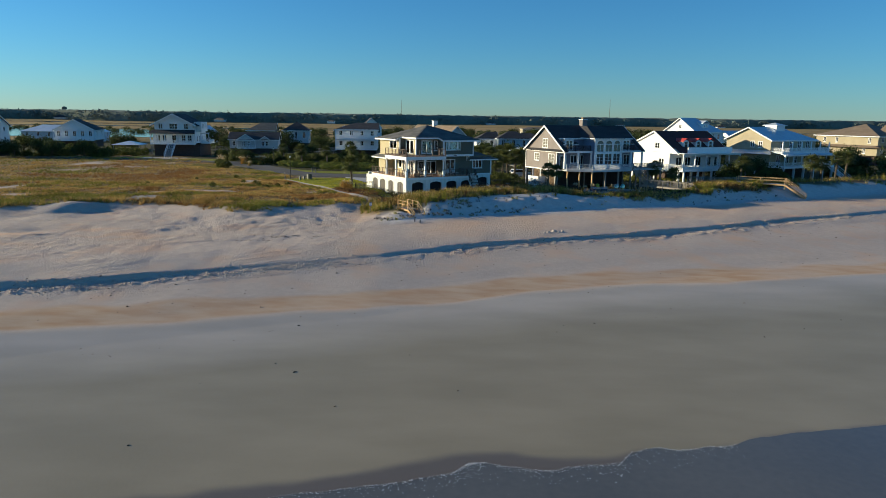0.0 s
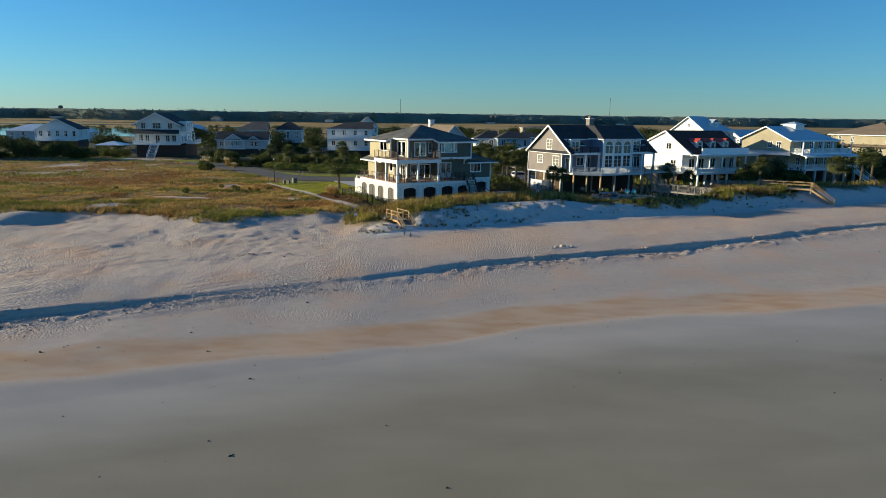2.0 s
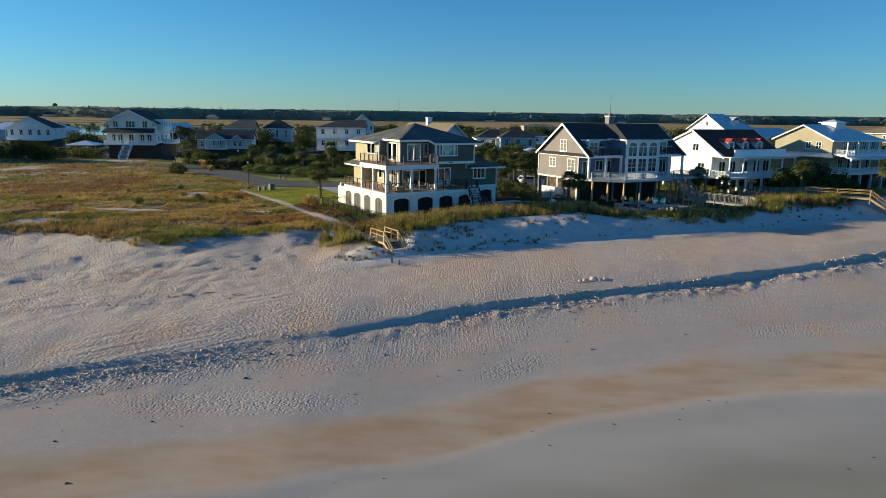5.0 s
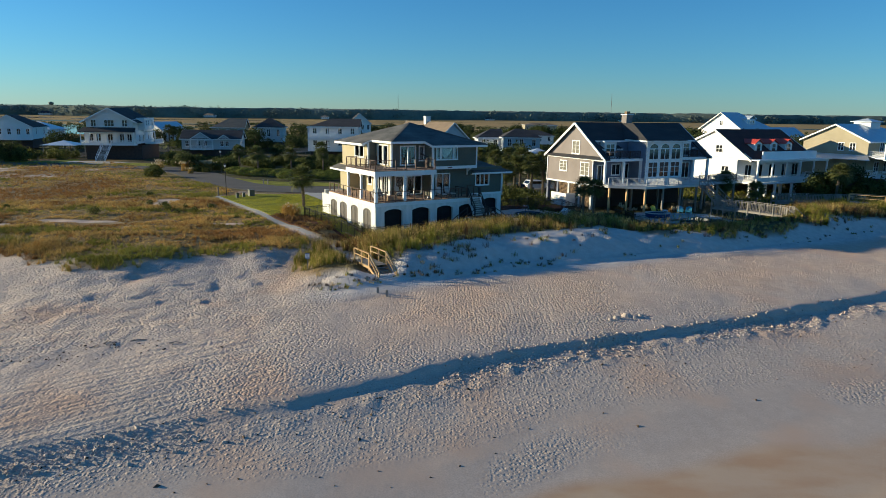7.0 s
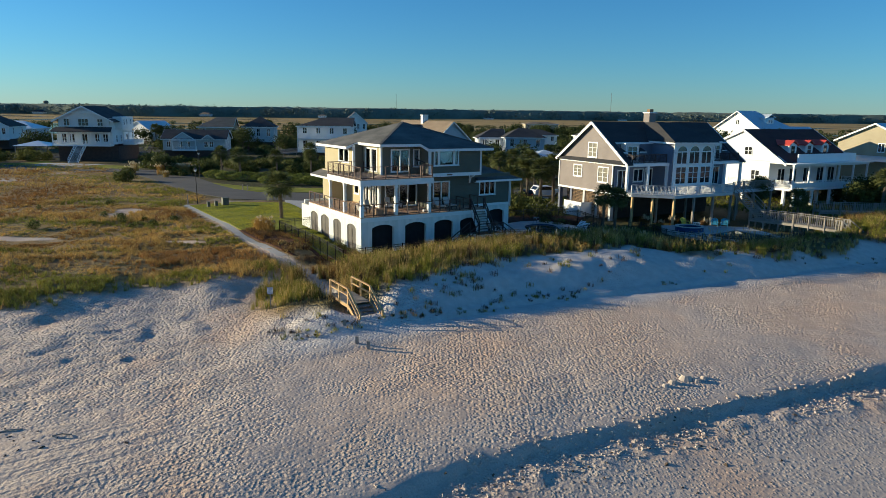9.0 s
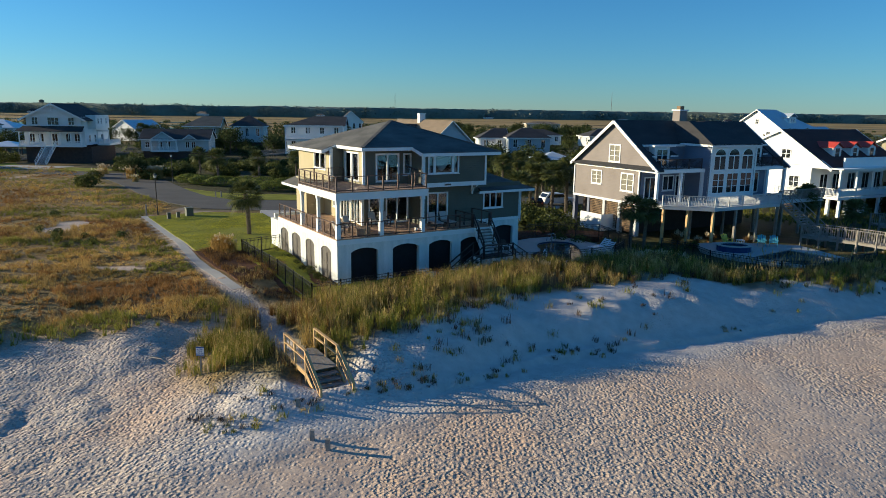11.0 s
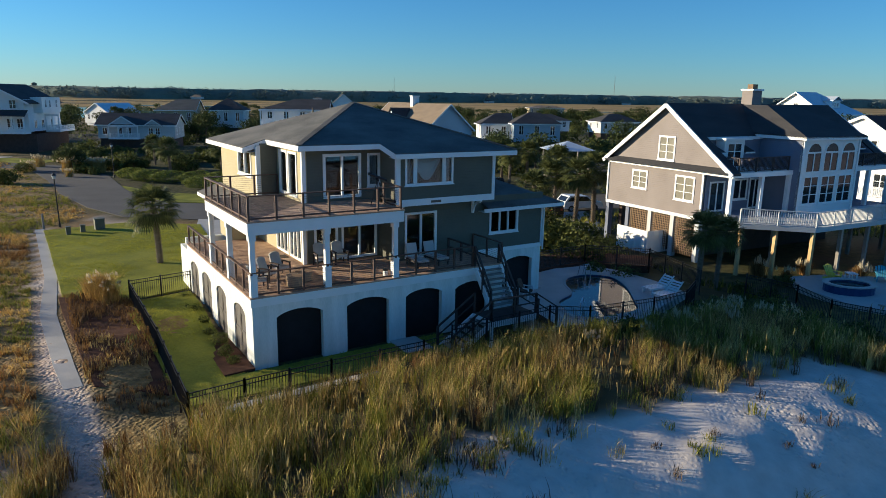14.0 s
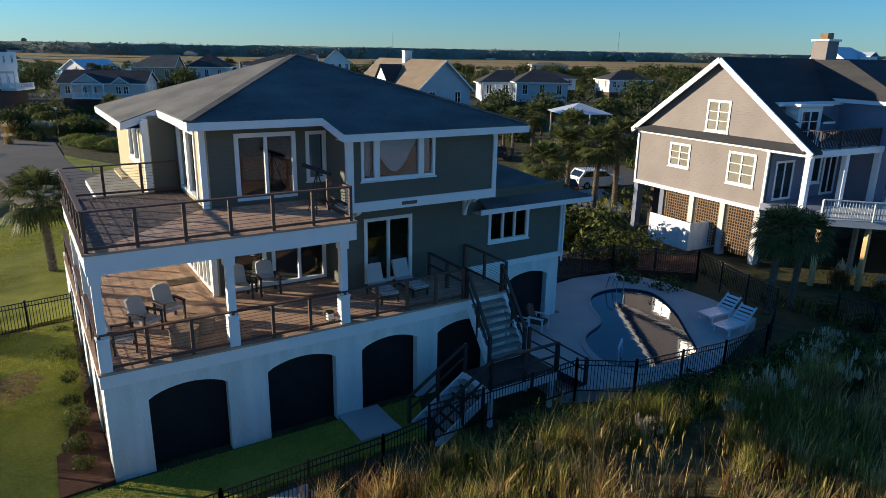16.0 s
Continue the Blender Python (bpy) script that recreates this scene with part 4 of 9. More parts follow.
for a, b in SH:
    mb, c = MB(), (a + b) / 2
    for s0, s1 in ((a + 0.03, c - 0.02), (c + 0.02, b - 0.03)):
        n = 6
        top = lambda s: 4.53 + 0.29 * math.sin(math.pi * (s - a) / (b - a)) ** 0.7
        poly = [(s0, G1 + 0.1), (s1, G1 + 0.1)] + [(s1 + (s0 - s1) * i / n, top(s1 + (s0 - s1) * i / n)) for i in range(n + 1)]
        mb.face_prism(poly, "L", 0.06, 0.12)
        for k in range(2):
            mb.box(0.035, 0.06, s0, s1, G1 + 0.15 + k * 1.05, G1 + 0.27 + k * 1.05)
        mb.box(0.035, 0.06, s0, s0 + 0.09, G1 + 0.12, 4.4)
        mb.box(0.035, 0.06, s1 - 0.09, s1, G1 + 0.12, 4.4)
    part("shutters", mb, shutter_grey, h1, "grey louvred shutters closed in a low arch")

# first-floor deck
part("deck_fascia", MB().box(-0.06, 13.36, -0.06, 0.16, 5.24, 5.60), white, h1)
part("deck_fascia", MB().box(-0.06, 0.16, 0.16, 12.2, 5.24, 5.60), white, h1)
part("deck_fascia", MB().box(13.18, 13.36, 0.16, 2.8, 5.24, 5.60), white, h1)
part("deck_fascia", MB().box(0.16, 4.05, 12.0, 12.2, 5.24, 5.60), white, h1)
part("deck_frame", MB().box(0.16, 13.18, 0.16, 2.8, 5.40, 5.60), dark_wood, h1)
part("deck_frame", MB().box(0.16, 8.3, 2.8, 4.45, 5.40, 5.60), dark_wood, h1)
part("deck_frame", MB().box(0.16, 4.05, 4.45, 12.0, 5.40, 5.60), dark_wood, h1)
boards(h1, -0.08, 13.38, -0.08, 2.8, 5.605, D1, "brown timber deck board")
boards(h1, -0.08, 8.3, 2.8, 4.45, 5.605, D1)
boards(h1, -0.08, 4.05, 4.45, 12.2, 5.605, D1)
railing(h1, [(0.05, 12.1), (0.05, 6.95), (0.05, 3.65), (0.05, 0.05), (3.5, 0.05), (6.95, 0.05), (11.4, 0.05)], D1, rail_wood, infill_mat=cable_steel)
railing(h1, [(13.25, 0.05), (13.25, 2.7)], D1, rail_wood, infill_mat=cable_steel)
for x, y in ((0.14, 0.14), (3.5, 0.14), (6.95, 0.14), (0.14, 3.65), (0.14, 6.95)):
    mb = MB().box(x - 0.11, x + 0.11, y - 0.11, y + 0.11, D1, 8.36)
    mb.box(x - 0.15, x + 0.15, y - 0.15, y + 0.15, D1, D1 + 0.9)
    mb.box(x - 0.15, x + 0.15, y - 0.15, y + 0.15, 8.1, 8.36)
    mb.box(x - 0.17, x + 0.17, y - 0.17, y + 0.17, D1 + 0.9, D1 + 0.95)
    part("deck_column", mb, white, h1, "white square porch column")

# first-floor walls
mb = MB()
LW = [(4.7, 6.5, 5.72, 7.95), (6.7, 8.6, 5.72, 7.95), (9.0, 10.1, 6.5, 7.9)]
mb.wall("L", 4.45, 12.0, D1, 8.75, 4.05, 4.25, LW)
part("wall", mb, cream, h1, "cream siding on the left side of the house")
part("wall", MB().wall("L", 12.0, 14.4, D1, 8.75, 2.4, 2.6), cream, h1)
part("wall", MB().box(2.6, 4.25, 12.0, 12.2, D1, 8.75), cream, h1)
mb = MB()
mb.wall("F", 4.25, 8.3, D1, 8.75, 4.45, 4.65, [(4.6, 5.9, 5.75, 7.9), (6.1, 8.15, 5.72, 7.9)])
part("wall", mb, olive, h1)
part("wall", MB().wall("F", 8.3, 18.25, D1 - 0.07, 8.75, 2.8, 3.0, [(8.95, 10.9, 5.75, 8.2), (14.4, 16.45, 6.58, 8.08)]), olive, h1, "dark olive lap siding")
part("wall", MB().box(8.3, 8.5, 3.0, 4.45, D1, 8.75), olive, h1, "dark olive lap siding")
part("wall", MB().box(18.05, 18.25, 3.0, 14.4, 5.6, 8.2), olive, h1, "dark olive lap siding")
part("wall", MB().box(4.25, 18.05, 14.2, 14.4, 5.6, 8.75), olive, h1, "dark olive lap siding")
mb = MB()
for x in (18.17, ):
    mb.box(x, x + 0.12, 2.74, 2.80, 5.6, 8.1)
    mb.box(x + 0.085, x + 0.145, 2.74, 3.0, 5.6, 8.1)
part("corner_board", mb, white, h1)
mb = MB().box(13.3, 18.3, 2.74, 2.80, 5.50, 5.72)
part("belt_trim", mb, white, h1)
mb = MB().box(3.99, 4.05, 4.39, 4.57, D1, 8.36)
mb.box(4.05, 4.17, 4.39, 4.45, D1, 8.36)
part("corner_board", mb, white, h1)
opening(h1, "L", 4.7, 6.5, 5.72, 7.95, 4.05, -1, 3, 1, pane=clear_glass, name="glazed_door", label="white-framed glazed doors")
opening(h1, "L", 6.7, 8.6, 5.72, 7.95, 4.05, -1, 3, 1, pane=clear_glass, name="glazed_door")
opening(h1, "L", 9.0, 10.1, 6.5, 7.9, 4.05, -1, 1, 1, pane=clear_glass)
opening(h1, "F", 4.6, 5.9, 5.75, 7.9, 4.45, -1, 1, 1, pane=clear_glass, name="glazed_door")
opening(h1, "F", 6.1, 8.15, 5.72, 7.9, 4.45, -1, 2, 1, pane=clear_glass, name="glazed_door", label="white-framed double glazed doors")
opening(h1, "F", 8.95, 10.9, 5.75, 8.2, 2.8, -1, 2, 1, pane=clear_glass, name="glazed_door", label="white-framed double glazed doors")
opening(h1, "F", 14.4, 16.45, 6.58, 8.08, 2.8, -1, 3, 1, pane=clear_glass, label="white three-light window")

# upper deck
part("deck_beam", MB().box(-0.05, 7.35, -0.05, 0.20, 8.36, 8.88), white, h1, "white beam under the upper deck")
part("deck_beam", MB().box(-0.05, 0.20, 0.20, 7.25, 8.36, 8.88), white, h1, "white beam under the upper deck")
part("deck_beam", MB().box(0.20, 4.05, 7.05, 7.25, 8.36, 8.88), white, h1, "white beam under the upper deck")
part("deck_beam", MB().box(7.12, 7.35, 0.20, 2.8, 8.36, 8.75), white, h1, "white beam under the upper deck")
part("porch_ceiling", MB().box(0.20, 7.12, 0.20, 3.6, 8.62, 8.80), white, h1)
part("porch_ceiling", MB().box(0.20, 3.77, 3.6, 7.05, 8.62, 8.80), white, h1)
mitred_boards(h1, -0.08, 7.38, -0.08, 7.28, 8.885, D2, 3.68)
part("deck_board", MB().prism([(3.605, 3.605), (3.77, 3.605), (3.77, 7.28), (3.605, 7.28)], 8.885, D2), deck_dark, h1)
railing(h1, [(3.7, 7.2), (0.03, 7.2), (0.03, 0.03), (7.2, 0.03), (7.2, 1.75)], D2, rail_wood, infill_mat=cable_steel)

# upper walls
ZE = 11.42
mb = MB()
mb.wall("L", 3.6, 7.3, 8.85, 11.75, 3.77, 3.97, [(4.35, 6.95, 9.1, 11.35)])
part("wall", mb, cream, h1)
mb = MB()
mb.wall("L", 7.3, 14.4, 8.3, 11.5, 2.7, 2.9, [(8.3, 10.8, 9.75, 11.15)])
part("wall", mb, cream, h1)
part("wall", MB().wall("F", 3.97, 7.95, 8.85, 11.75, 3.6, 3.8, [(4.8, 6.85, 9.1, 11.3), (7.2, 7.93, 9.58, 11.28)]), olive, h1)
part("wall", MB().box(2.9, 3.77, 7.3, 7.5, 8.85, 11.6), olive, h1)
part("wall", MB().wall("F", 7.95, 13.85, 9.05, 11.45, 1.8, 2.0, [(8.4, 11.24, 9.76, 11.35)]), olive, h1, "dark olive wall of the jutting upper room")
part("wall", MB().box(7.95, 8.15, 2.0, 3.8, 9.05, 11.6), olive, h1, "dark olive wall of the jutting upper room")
part("wall", MB().box(13.65, 13.85, 2.0, 14.4, 8.78, 11.5), olive, h1, "dark olive wall of the jutting upper room")
part("wall", MB().box(2.9, 13.65, 14.2, 14.4, 8.3, 11.5), olive, h1, "dark olive wall of the jutting upper room")
part("skirt_trim", MB().box(7.90, 13.91, 1.74, 1.80, 8.73, 9.06), white, h1)
part("skirt_trim", MB().box(13.85, 13.91, 1.80, 2.6, 8.73, 9.06), white, h1)
part("skirt_trim", MB().box(7.95, 13.85, 1.80, 3.0, 8.73, 8.82), white, h1)
part("corner_board", MB().box(7.89, 7.95, 1.74, 1.92, 9.06, 11.42), white, h1)
part("corner_board", MB().box(7.95, 8.12, 1.74, 1.80, 9.06, 11.42), white, h1)
part("corner_board", MB().box(13.74, 13.91, 1.74, 1.80, 9.06, 11.42), white, h1)
part("corner_board", MB().box(13.85, 13.91, 1.80, 1.95, 9.06, 11.42), white, h1)
part("corner_board", MB().box(3.71, 3.77, 3.54, 3.72, D2, 11.7), white, h1)
part("corner_board", MB().box(3.77, 3.90, 3.54, 3.60, D2, 11.7), white, h1)
part("corner_board", MB().box(2.64, 2.70, 7.24, 7.42, D2, 11.45), white, h1)
part("corner_board", MB().box(2.70, 2.86, 7.24, 7.30, D2, 11.5), white, h1)
opening(h1, "L", 4.35, 5.6, 9.1, 11.35, 3.77, -1, 1, 1, pane=clear_glass, name="glazed_door")
opening(h1, "L", 5.7, 6.95, 9.1, 11.35, 3.77, -1, 1, 1, pane=clear_glass, name="glazed_door")
opening(h1, "L", 8.3, 10.8, 9.75, 11.15, 2.7, -1, 2, 1, pane=clear_glass)
opening(h1, "F", 4.8, 6.85, 9.1, 11.3, 3.6, -1, 2, 1, casing=0.14, pane=clear_glass, name="sliding_door", label="white-framed sliding glass door")
opening(h1, "F", 7.2, 7.93, 9.58, 11.28, 3.6, -1, 1, 1, pane=clear_glass, label="narrow white window with sheer curtain")
opening(h1, "F", 8.4, 8.98, 9.76, 11.35, 1.8, -1, 1, 1, casing=0.10, pane=clear_glass)
opening(h1, "F", 8.98, 10.68, 9.76, 11.35, 1.8, -1, 1, 1, casing=0.10, pane=clear_glass, label="wide picture window with swagged curtains")
opening(h1, "F", 10.68, 11.24, 9.76, 11.35, 1.8, -1, 1, 1, casing=0.10, pane=clear_glass)

# rooms behind the glass; near-black walls carry their dimness in the colour
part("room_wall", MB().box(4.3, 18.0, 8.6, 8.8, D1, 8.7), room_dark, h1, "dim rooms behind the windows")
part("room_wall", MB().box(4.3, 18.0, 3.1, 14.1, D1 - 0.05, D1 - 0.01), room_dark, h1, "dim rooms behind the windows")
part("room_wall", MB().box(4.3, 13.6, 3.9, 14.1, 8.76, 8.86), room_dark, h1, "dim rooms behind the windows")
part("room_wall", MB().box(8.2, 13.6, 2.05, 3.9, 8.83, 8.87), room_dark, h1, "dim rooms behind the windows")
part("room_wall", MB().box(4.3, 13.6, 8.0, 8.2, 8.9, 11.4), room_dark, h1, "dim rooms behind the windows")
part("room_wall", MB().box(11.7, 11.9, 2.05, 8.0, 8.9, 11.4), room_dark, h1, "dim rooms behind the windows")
for x0, x1, y, z0, z1, waves in ((9.02, 10.64, 2.12, 9.95, 11.27, 1), (7.28, 7.86, 3.86, 9.65, 11.2, 0), (8.45, 8.9, 2.12, 9.85, 11.25, 0), (10.75, 11.2, 2.12, 9.85, 11.25, 0)):
    mb, n = MB(), 24
    vs = []
    for i in range(n + 1):
        t = i / n
        zb = z1 - (z1 - z0) * (0.25 + 0.75 * math.sin(math.pi * t)) if waves else z0
        for k in range(7):
            z = z1 + (zb - z1) * k / 6
            vs.append((x0 + (x1 - x0) * t, y + 0.04 * math.sin(k * 2.1) * waves + (0 if waves else 0.03 * math.sin(t * 40)), z))
    mb.add(vs, [(i * 7 + k, i * 7 + k + 1, i * 7 + k + 8, i * 7 + k + 7) for i in range(n) for k in range(6)])
    part("curtain", mb, curtain_mat, h1, "swagged pale curtain" if waves else "sheer hanging curtain")

# roofs
EX0, EX1, EY0, EY1, APX = 2.05, 15.0, 1.32, 15.2, (8.8, 8.7, 13.72)
SL = (APX[2] - ZE) / (APX[0] - EX0)
zl = lambda x: ZE + (x - EX0) * SL
hipy = EY0 + (3.25 - EX0) * (APX[1] - EY0) / (APX[0] - EX0)
zf = lambda y: ZE + (y - EY0) * (APX[2] - ZE) / (APX[1] - EY0)
mb = MB()
mb.slab([APX, (EX0, EY1, ZE), (EX0, 7.5, ZE), (3.25, 7.5, zl(3.25)), (3.25, hipy, zl(3.25))], 0.10)
mb.slab([APX, (3.25, hipy, zl(3.25)), (7.45, hipy, zf(hipy)), (7.62, EY0, ZE), (EX1, EY0, ZE)], 0.10)
mb.slab([APX, (EX1, EY0, ZE), (EX1, EY1, ZE)], 0.10)
mb.slab([APX, (EX1, EY1, ZE), (EX0, EY1, ZE)], 0.10)
part("roof", mb, shingle, h1, "hipped roof of weathered grey shingles")
eave = [(EX0, EY1, ZE), (EX0, 7.5, ZE), (3.25, 7.5, zl(3.25)), (3.25, hipy, zl(3.25)), (7.45, hipy, zf(hipy)), (7.62, EY0, ZE), (EX1, EY0, ZE), (EX1, EY1, ZE), (EX0, EY1, ZE)]
for (ax, ay, az), (bx, by, bz) in zip(eave, eave[1:]):
    part("eaves_board", MB().beam((ax, ay, az - 0.16), (bx, by, bz - 0.16), 0.07, 0.24), white, h1)
mb = MB()
mb.slab([(EX0, EY1, ZE - 0.24), (EX0, 7.5, ZE - 0.24), (2.9, 7.5, ZE - 0.24), (2.9, EY1, ZE - 0.24)], 0.02)
mb.slab([(7.62, EY0, ZE - 0.24), (7.62, 2.0, ZE - 0.24), (EX1, 2.0, ZE - 0.24), (EX1, EY0, ZE - 0.24)], 0.02)
mb.slab([(13.85, 2.0, ZE - 0.24), (13.85, EY1, ZE - 0.24), (EX1, EY1, ZE - 0.24), (EX1, 2.0, ZE - 0.24)], 0.02)
mb.slab([(3.25, 7.5, zl(3.25) - 0.26), (3.97, 7.5, zl(3.25) - 0.26), (3.97, hipy, zl(3.25) - 0.26), (3.25, hipy, zl(3.25) - 0.26)], 0.02)
mb.slab([(3.25, hipy, zl(3.25) - 0.27), (3.25, 3.8, zl(3.25) - 0.27), (7.95, 3.8, zl(3.25) - 0.27), (7.95, hipy, zl(3.25) - 0.27)], 0.02)
part("fascia", mb, white, h1, "white eaves board and soffit")
mb = MB()
for i in range(16):
    t = i / 16
    p = Vector((EX1, EY0, ZE + 0.01)).lerp(Vector(APX), t)
    q = Vector((EX1, EY0, ZE + 0.01)).lerp(Vector(APX), t + 1 / 15)
    part("ridge_tile", MB().beam(p, q, 0.28, 0.05), shingle, h1)
    p, q = [Vector((3.25, hipy, zl(3.25) + 0.01)).lerp(Vector(APX), s) for s in (t, t + 1 / 15)]
    part("ridge_tile", MB().beam(p, q, 0.28, 0.05), shingle, h1)
# low roof over the wing
ZW, s = 8.18, 0.40
mb = MB()
mb.slab([(13.88, 2.2, ZW), (19.35, 2.2, ZW), (13.88, 7.67, ZW + 5.47 * s)], 0.10)
mb.slab([(19.35, 2.2, ZW), (19.35, 14.9, ZW), (13.88, 14.9, ZW + 5.47 * s), (13.88, 7.67, ZW + 5.47 * s)], 0.10)
part("wing_roof", mb, shingle, h1)
part("wing_fascia", MB().beam((13.6, 2.2, ZW - 0.14), (19.38, 2.2, ZW - 0.14), 0.06, 0.2), white, h1)
part("wing_fascia", MB().beam((19.38, 2.17, ZW - 0.14), (19.38, 14.9, ZW - 0.14), 0.06, 0.2), white, h1)
part("wing_fascia", MB().slab([(13.6, 2.2, ZW - 0.22), (13.6, 2.8, ZW - 0.22), (18.25, 2.8, ZW - 0.22), (18.25, 14.9, ZW - 0.22), (19.35, 14.9, ZW - 0.22), (19.35, 2.2, ZW - 0.22)], 0.02), white, h1)
mb = MB().slab([(1.3, 7.6, 8.25), (1.3, 15.0, 8.25), (2.7, 15.0, 8.75), (2.7, 7.6, 8.75)][::-1], 0.09)
part("skirt_roof", mb, shingle, h1)
mb = MB().beam((1.3, 7.6, 8.13), (1.3, 15.0, 8.13), 0.06, 0.2)
mb.slab([(1.3, 7.6, 8.06), (2.7, 7.6, 8.06), (2.7, 15, 8.06), (1.3, 15, 8.06)], 0.02)
part("skirt_fascia", mb, white, h1)
for x in (8.4, 13.2):
    mb = MB()
    mb.box(x - 0.06, x + 0.06, 2.68, 2.80, 7.9, 8.73)
    mb.box(x - 0.06, x + 0.06, 1.95, 2.68, 8.63, 8.73)
    n = 6
    for i in range(n):
        t0, t1 = math.pi / 2 * i / n, math.pi / 2 * (i + 1) / n
        mb.beam((x, 2.68 - 0.62 * (1 - math.cos(t0)), 7.98 + 0.62 * math.sin(t0)), (x, 2.68 - 0.62 * (1 - math.cos(t1)), 7.98 + 0.62 * math.sin(t1)), 0.09, 0.09, (1, 0, 0))
    part("bracket", mb, white, h1, "curved white bracket under the jutting room")
part("downpipe", MB().tube([(18.32, 2.70, 5.3), (18.32, 2.70, 8.0)], 0.05), white, h1)
part("number_plate", MB().box(9.9, 10.5, 1.725, 1.74, 8.83, 8.95), cable_steel, h1, "row of small plain bars")
for x, y in ((10.5, 12.0), (7.4, 11.3)):
    part("roof_vent", MB().tube([(x, y, 12.0), (x, y, 13.35)], 0.06), cable_steel, h1)

# outside stair: steeply down to a landing, then one flight along the wall and one to the pool
ZL, LB0, LB1, LA0, LA1 = 3.75, -2.95, -1.45, 10.5, 13.2
for i in range(8):
    z, y = D1 - (i + 1) * 0.213, -0.10 - i * 0.175
    part("tread", MB().box(11.58, 12.98, y - 0.26, y, z - 0.05, z), old_wood, h1, "open grey timber tread")
for x in (11.53, 13.03):
    part("stringer", MB().beam((x, -0.05, D1 - 0.15), (x, LB1, ZL), 0.07, 0.30), white, h1)
part("landing", MB().box(LA0, LA1, LB0, LB1, ZL - 0.05, ZL), dark_wood, h1, "dark timber stair landing")
part("landing_fascia", MB().box(LA0 - 0.03, LA1 + 0.03, LB0 - 0.06, LB0, ZL - 0.32, ZL - 0.01), white, h1)
part("landing_fascia", MB().box(LA0 - 0.06, LA0, LB0, LB1, ZL - 0.32, ZL - 0.01), white, h1)
for x, y in ((10.6, -2.85), (13.1, -2.85), (10.6, -1.55), (13.1, -1.55)):
    part("landing_post", MB().box(x - 0.07, x + 0.07, y - 0.07, y + 0.07, 1.6, ZL - 0.05), white, h1)
for i in range(6):
    z = ZL - (i + 1) * 0.2
    part("tread", MB().box(LA0 - (i + 1) * 0.31, LA0 + 0.02 - i * 0.31, LB0 + 0.05, LB1 - 0.1, z - 0.05, z), old_wood, h1)
    if i < 4:
        part("tread", MB().box(LA1 - 0.02 + i * 0.31, LA1 + (i + 1) * 0.31, LB0 + 0.05, LB1 - 0.1, z - 0.05, z), old_wood, h1)
for y in (LB0, LB1 - 0.05):
    part("stringer", MB().beam((LA0, y, ZL - 0.12), (8.5, y, ZL - 1.42), 0.06, 0.28), white, h1)
    part("stringer", MB().beam((LA1, y, ZL - 0.12), (14.5, y, ZL - 0.95), 0.06, 0.28), dark_wood, h1)


def hand_rail(p, q, posts=2, high=1.0):
    mb = MB()
    p, q = Vector(p), Vector(q)
    for h, w in ((high, 0.10), (high * 0.55, 0.05)):
        mb.beam(p + Vector((0, 0, h)), q + Vector((0, 0, h)), w, 0.06)
    for i in range(posts):
        c = p.lerp(q, i / (posts - 1))
        mb.box(c.x - 0.05, c.x + 0.05, c.y - 0.05, c.y + 0.05, c.z - 0.25, c.z + high + 0.03)
    return part("handrail", mb, dark_wood, h1, "dark-stained timber handrail")


for x in (11.53, 13.03):
    hand_rail((x, 0.0, D1), (x, LB1, ZL), 3)
for y in (LB0, LB1 - 0.05):
    hand_rail((LA0, y, ZL), (8.4, y, ZL - 1.35), 3)
    hand_rail((LA1, y, ZL), (14.6, y, ZL - 0.9), 2)
hand_rail((LA0, LB0, ZL), (LA1, LB0, ZL), 3)
hand_rail((11.5, 2.5, D1), (11.5, 0.0, D1), 3)

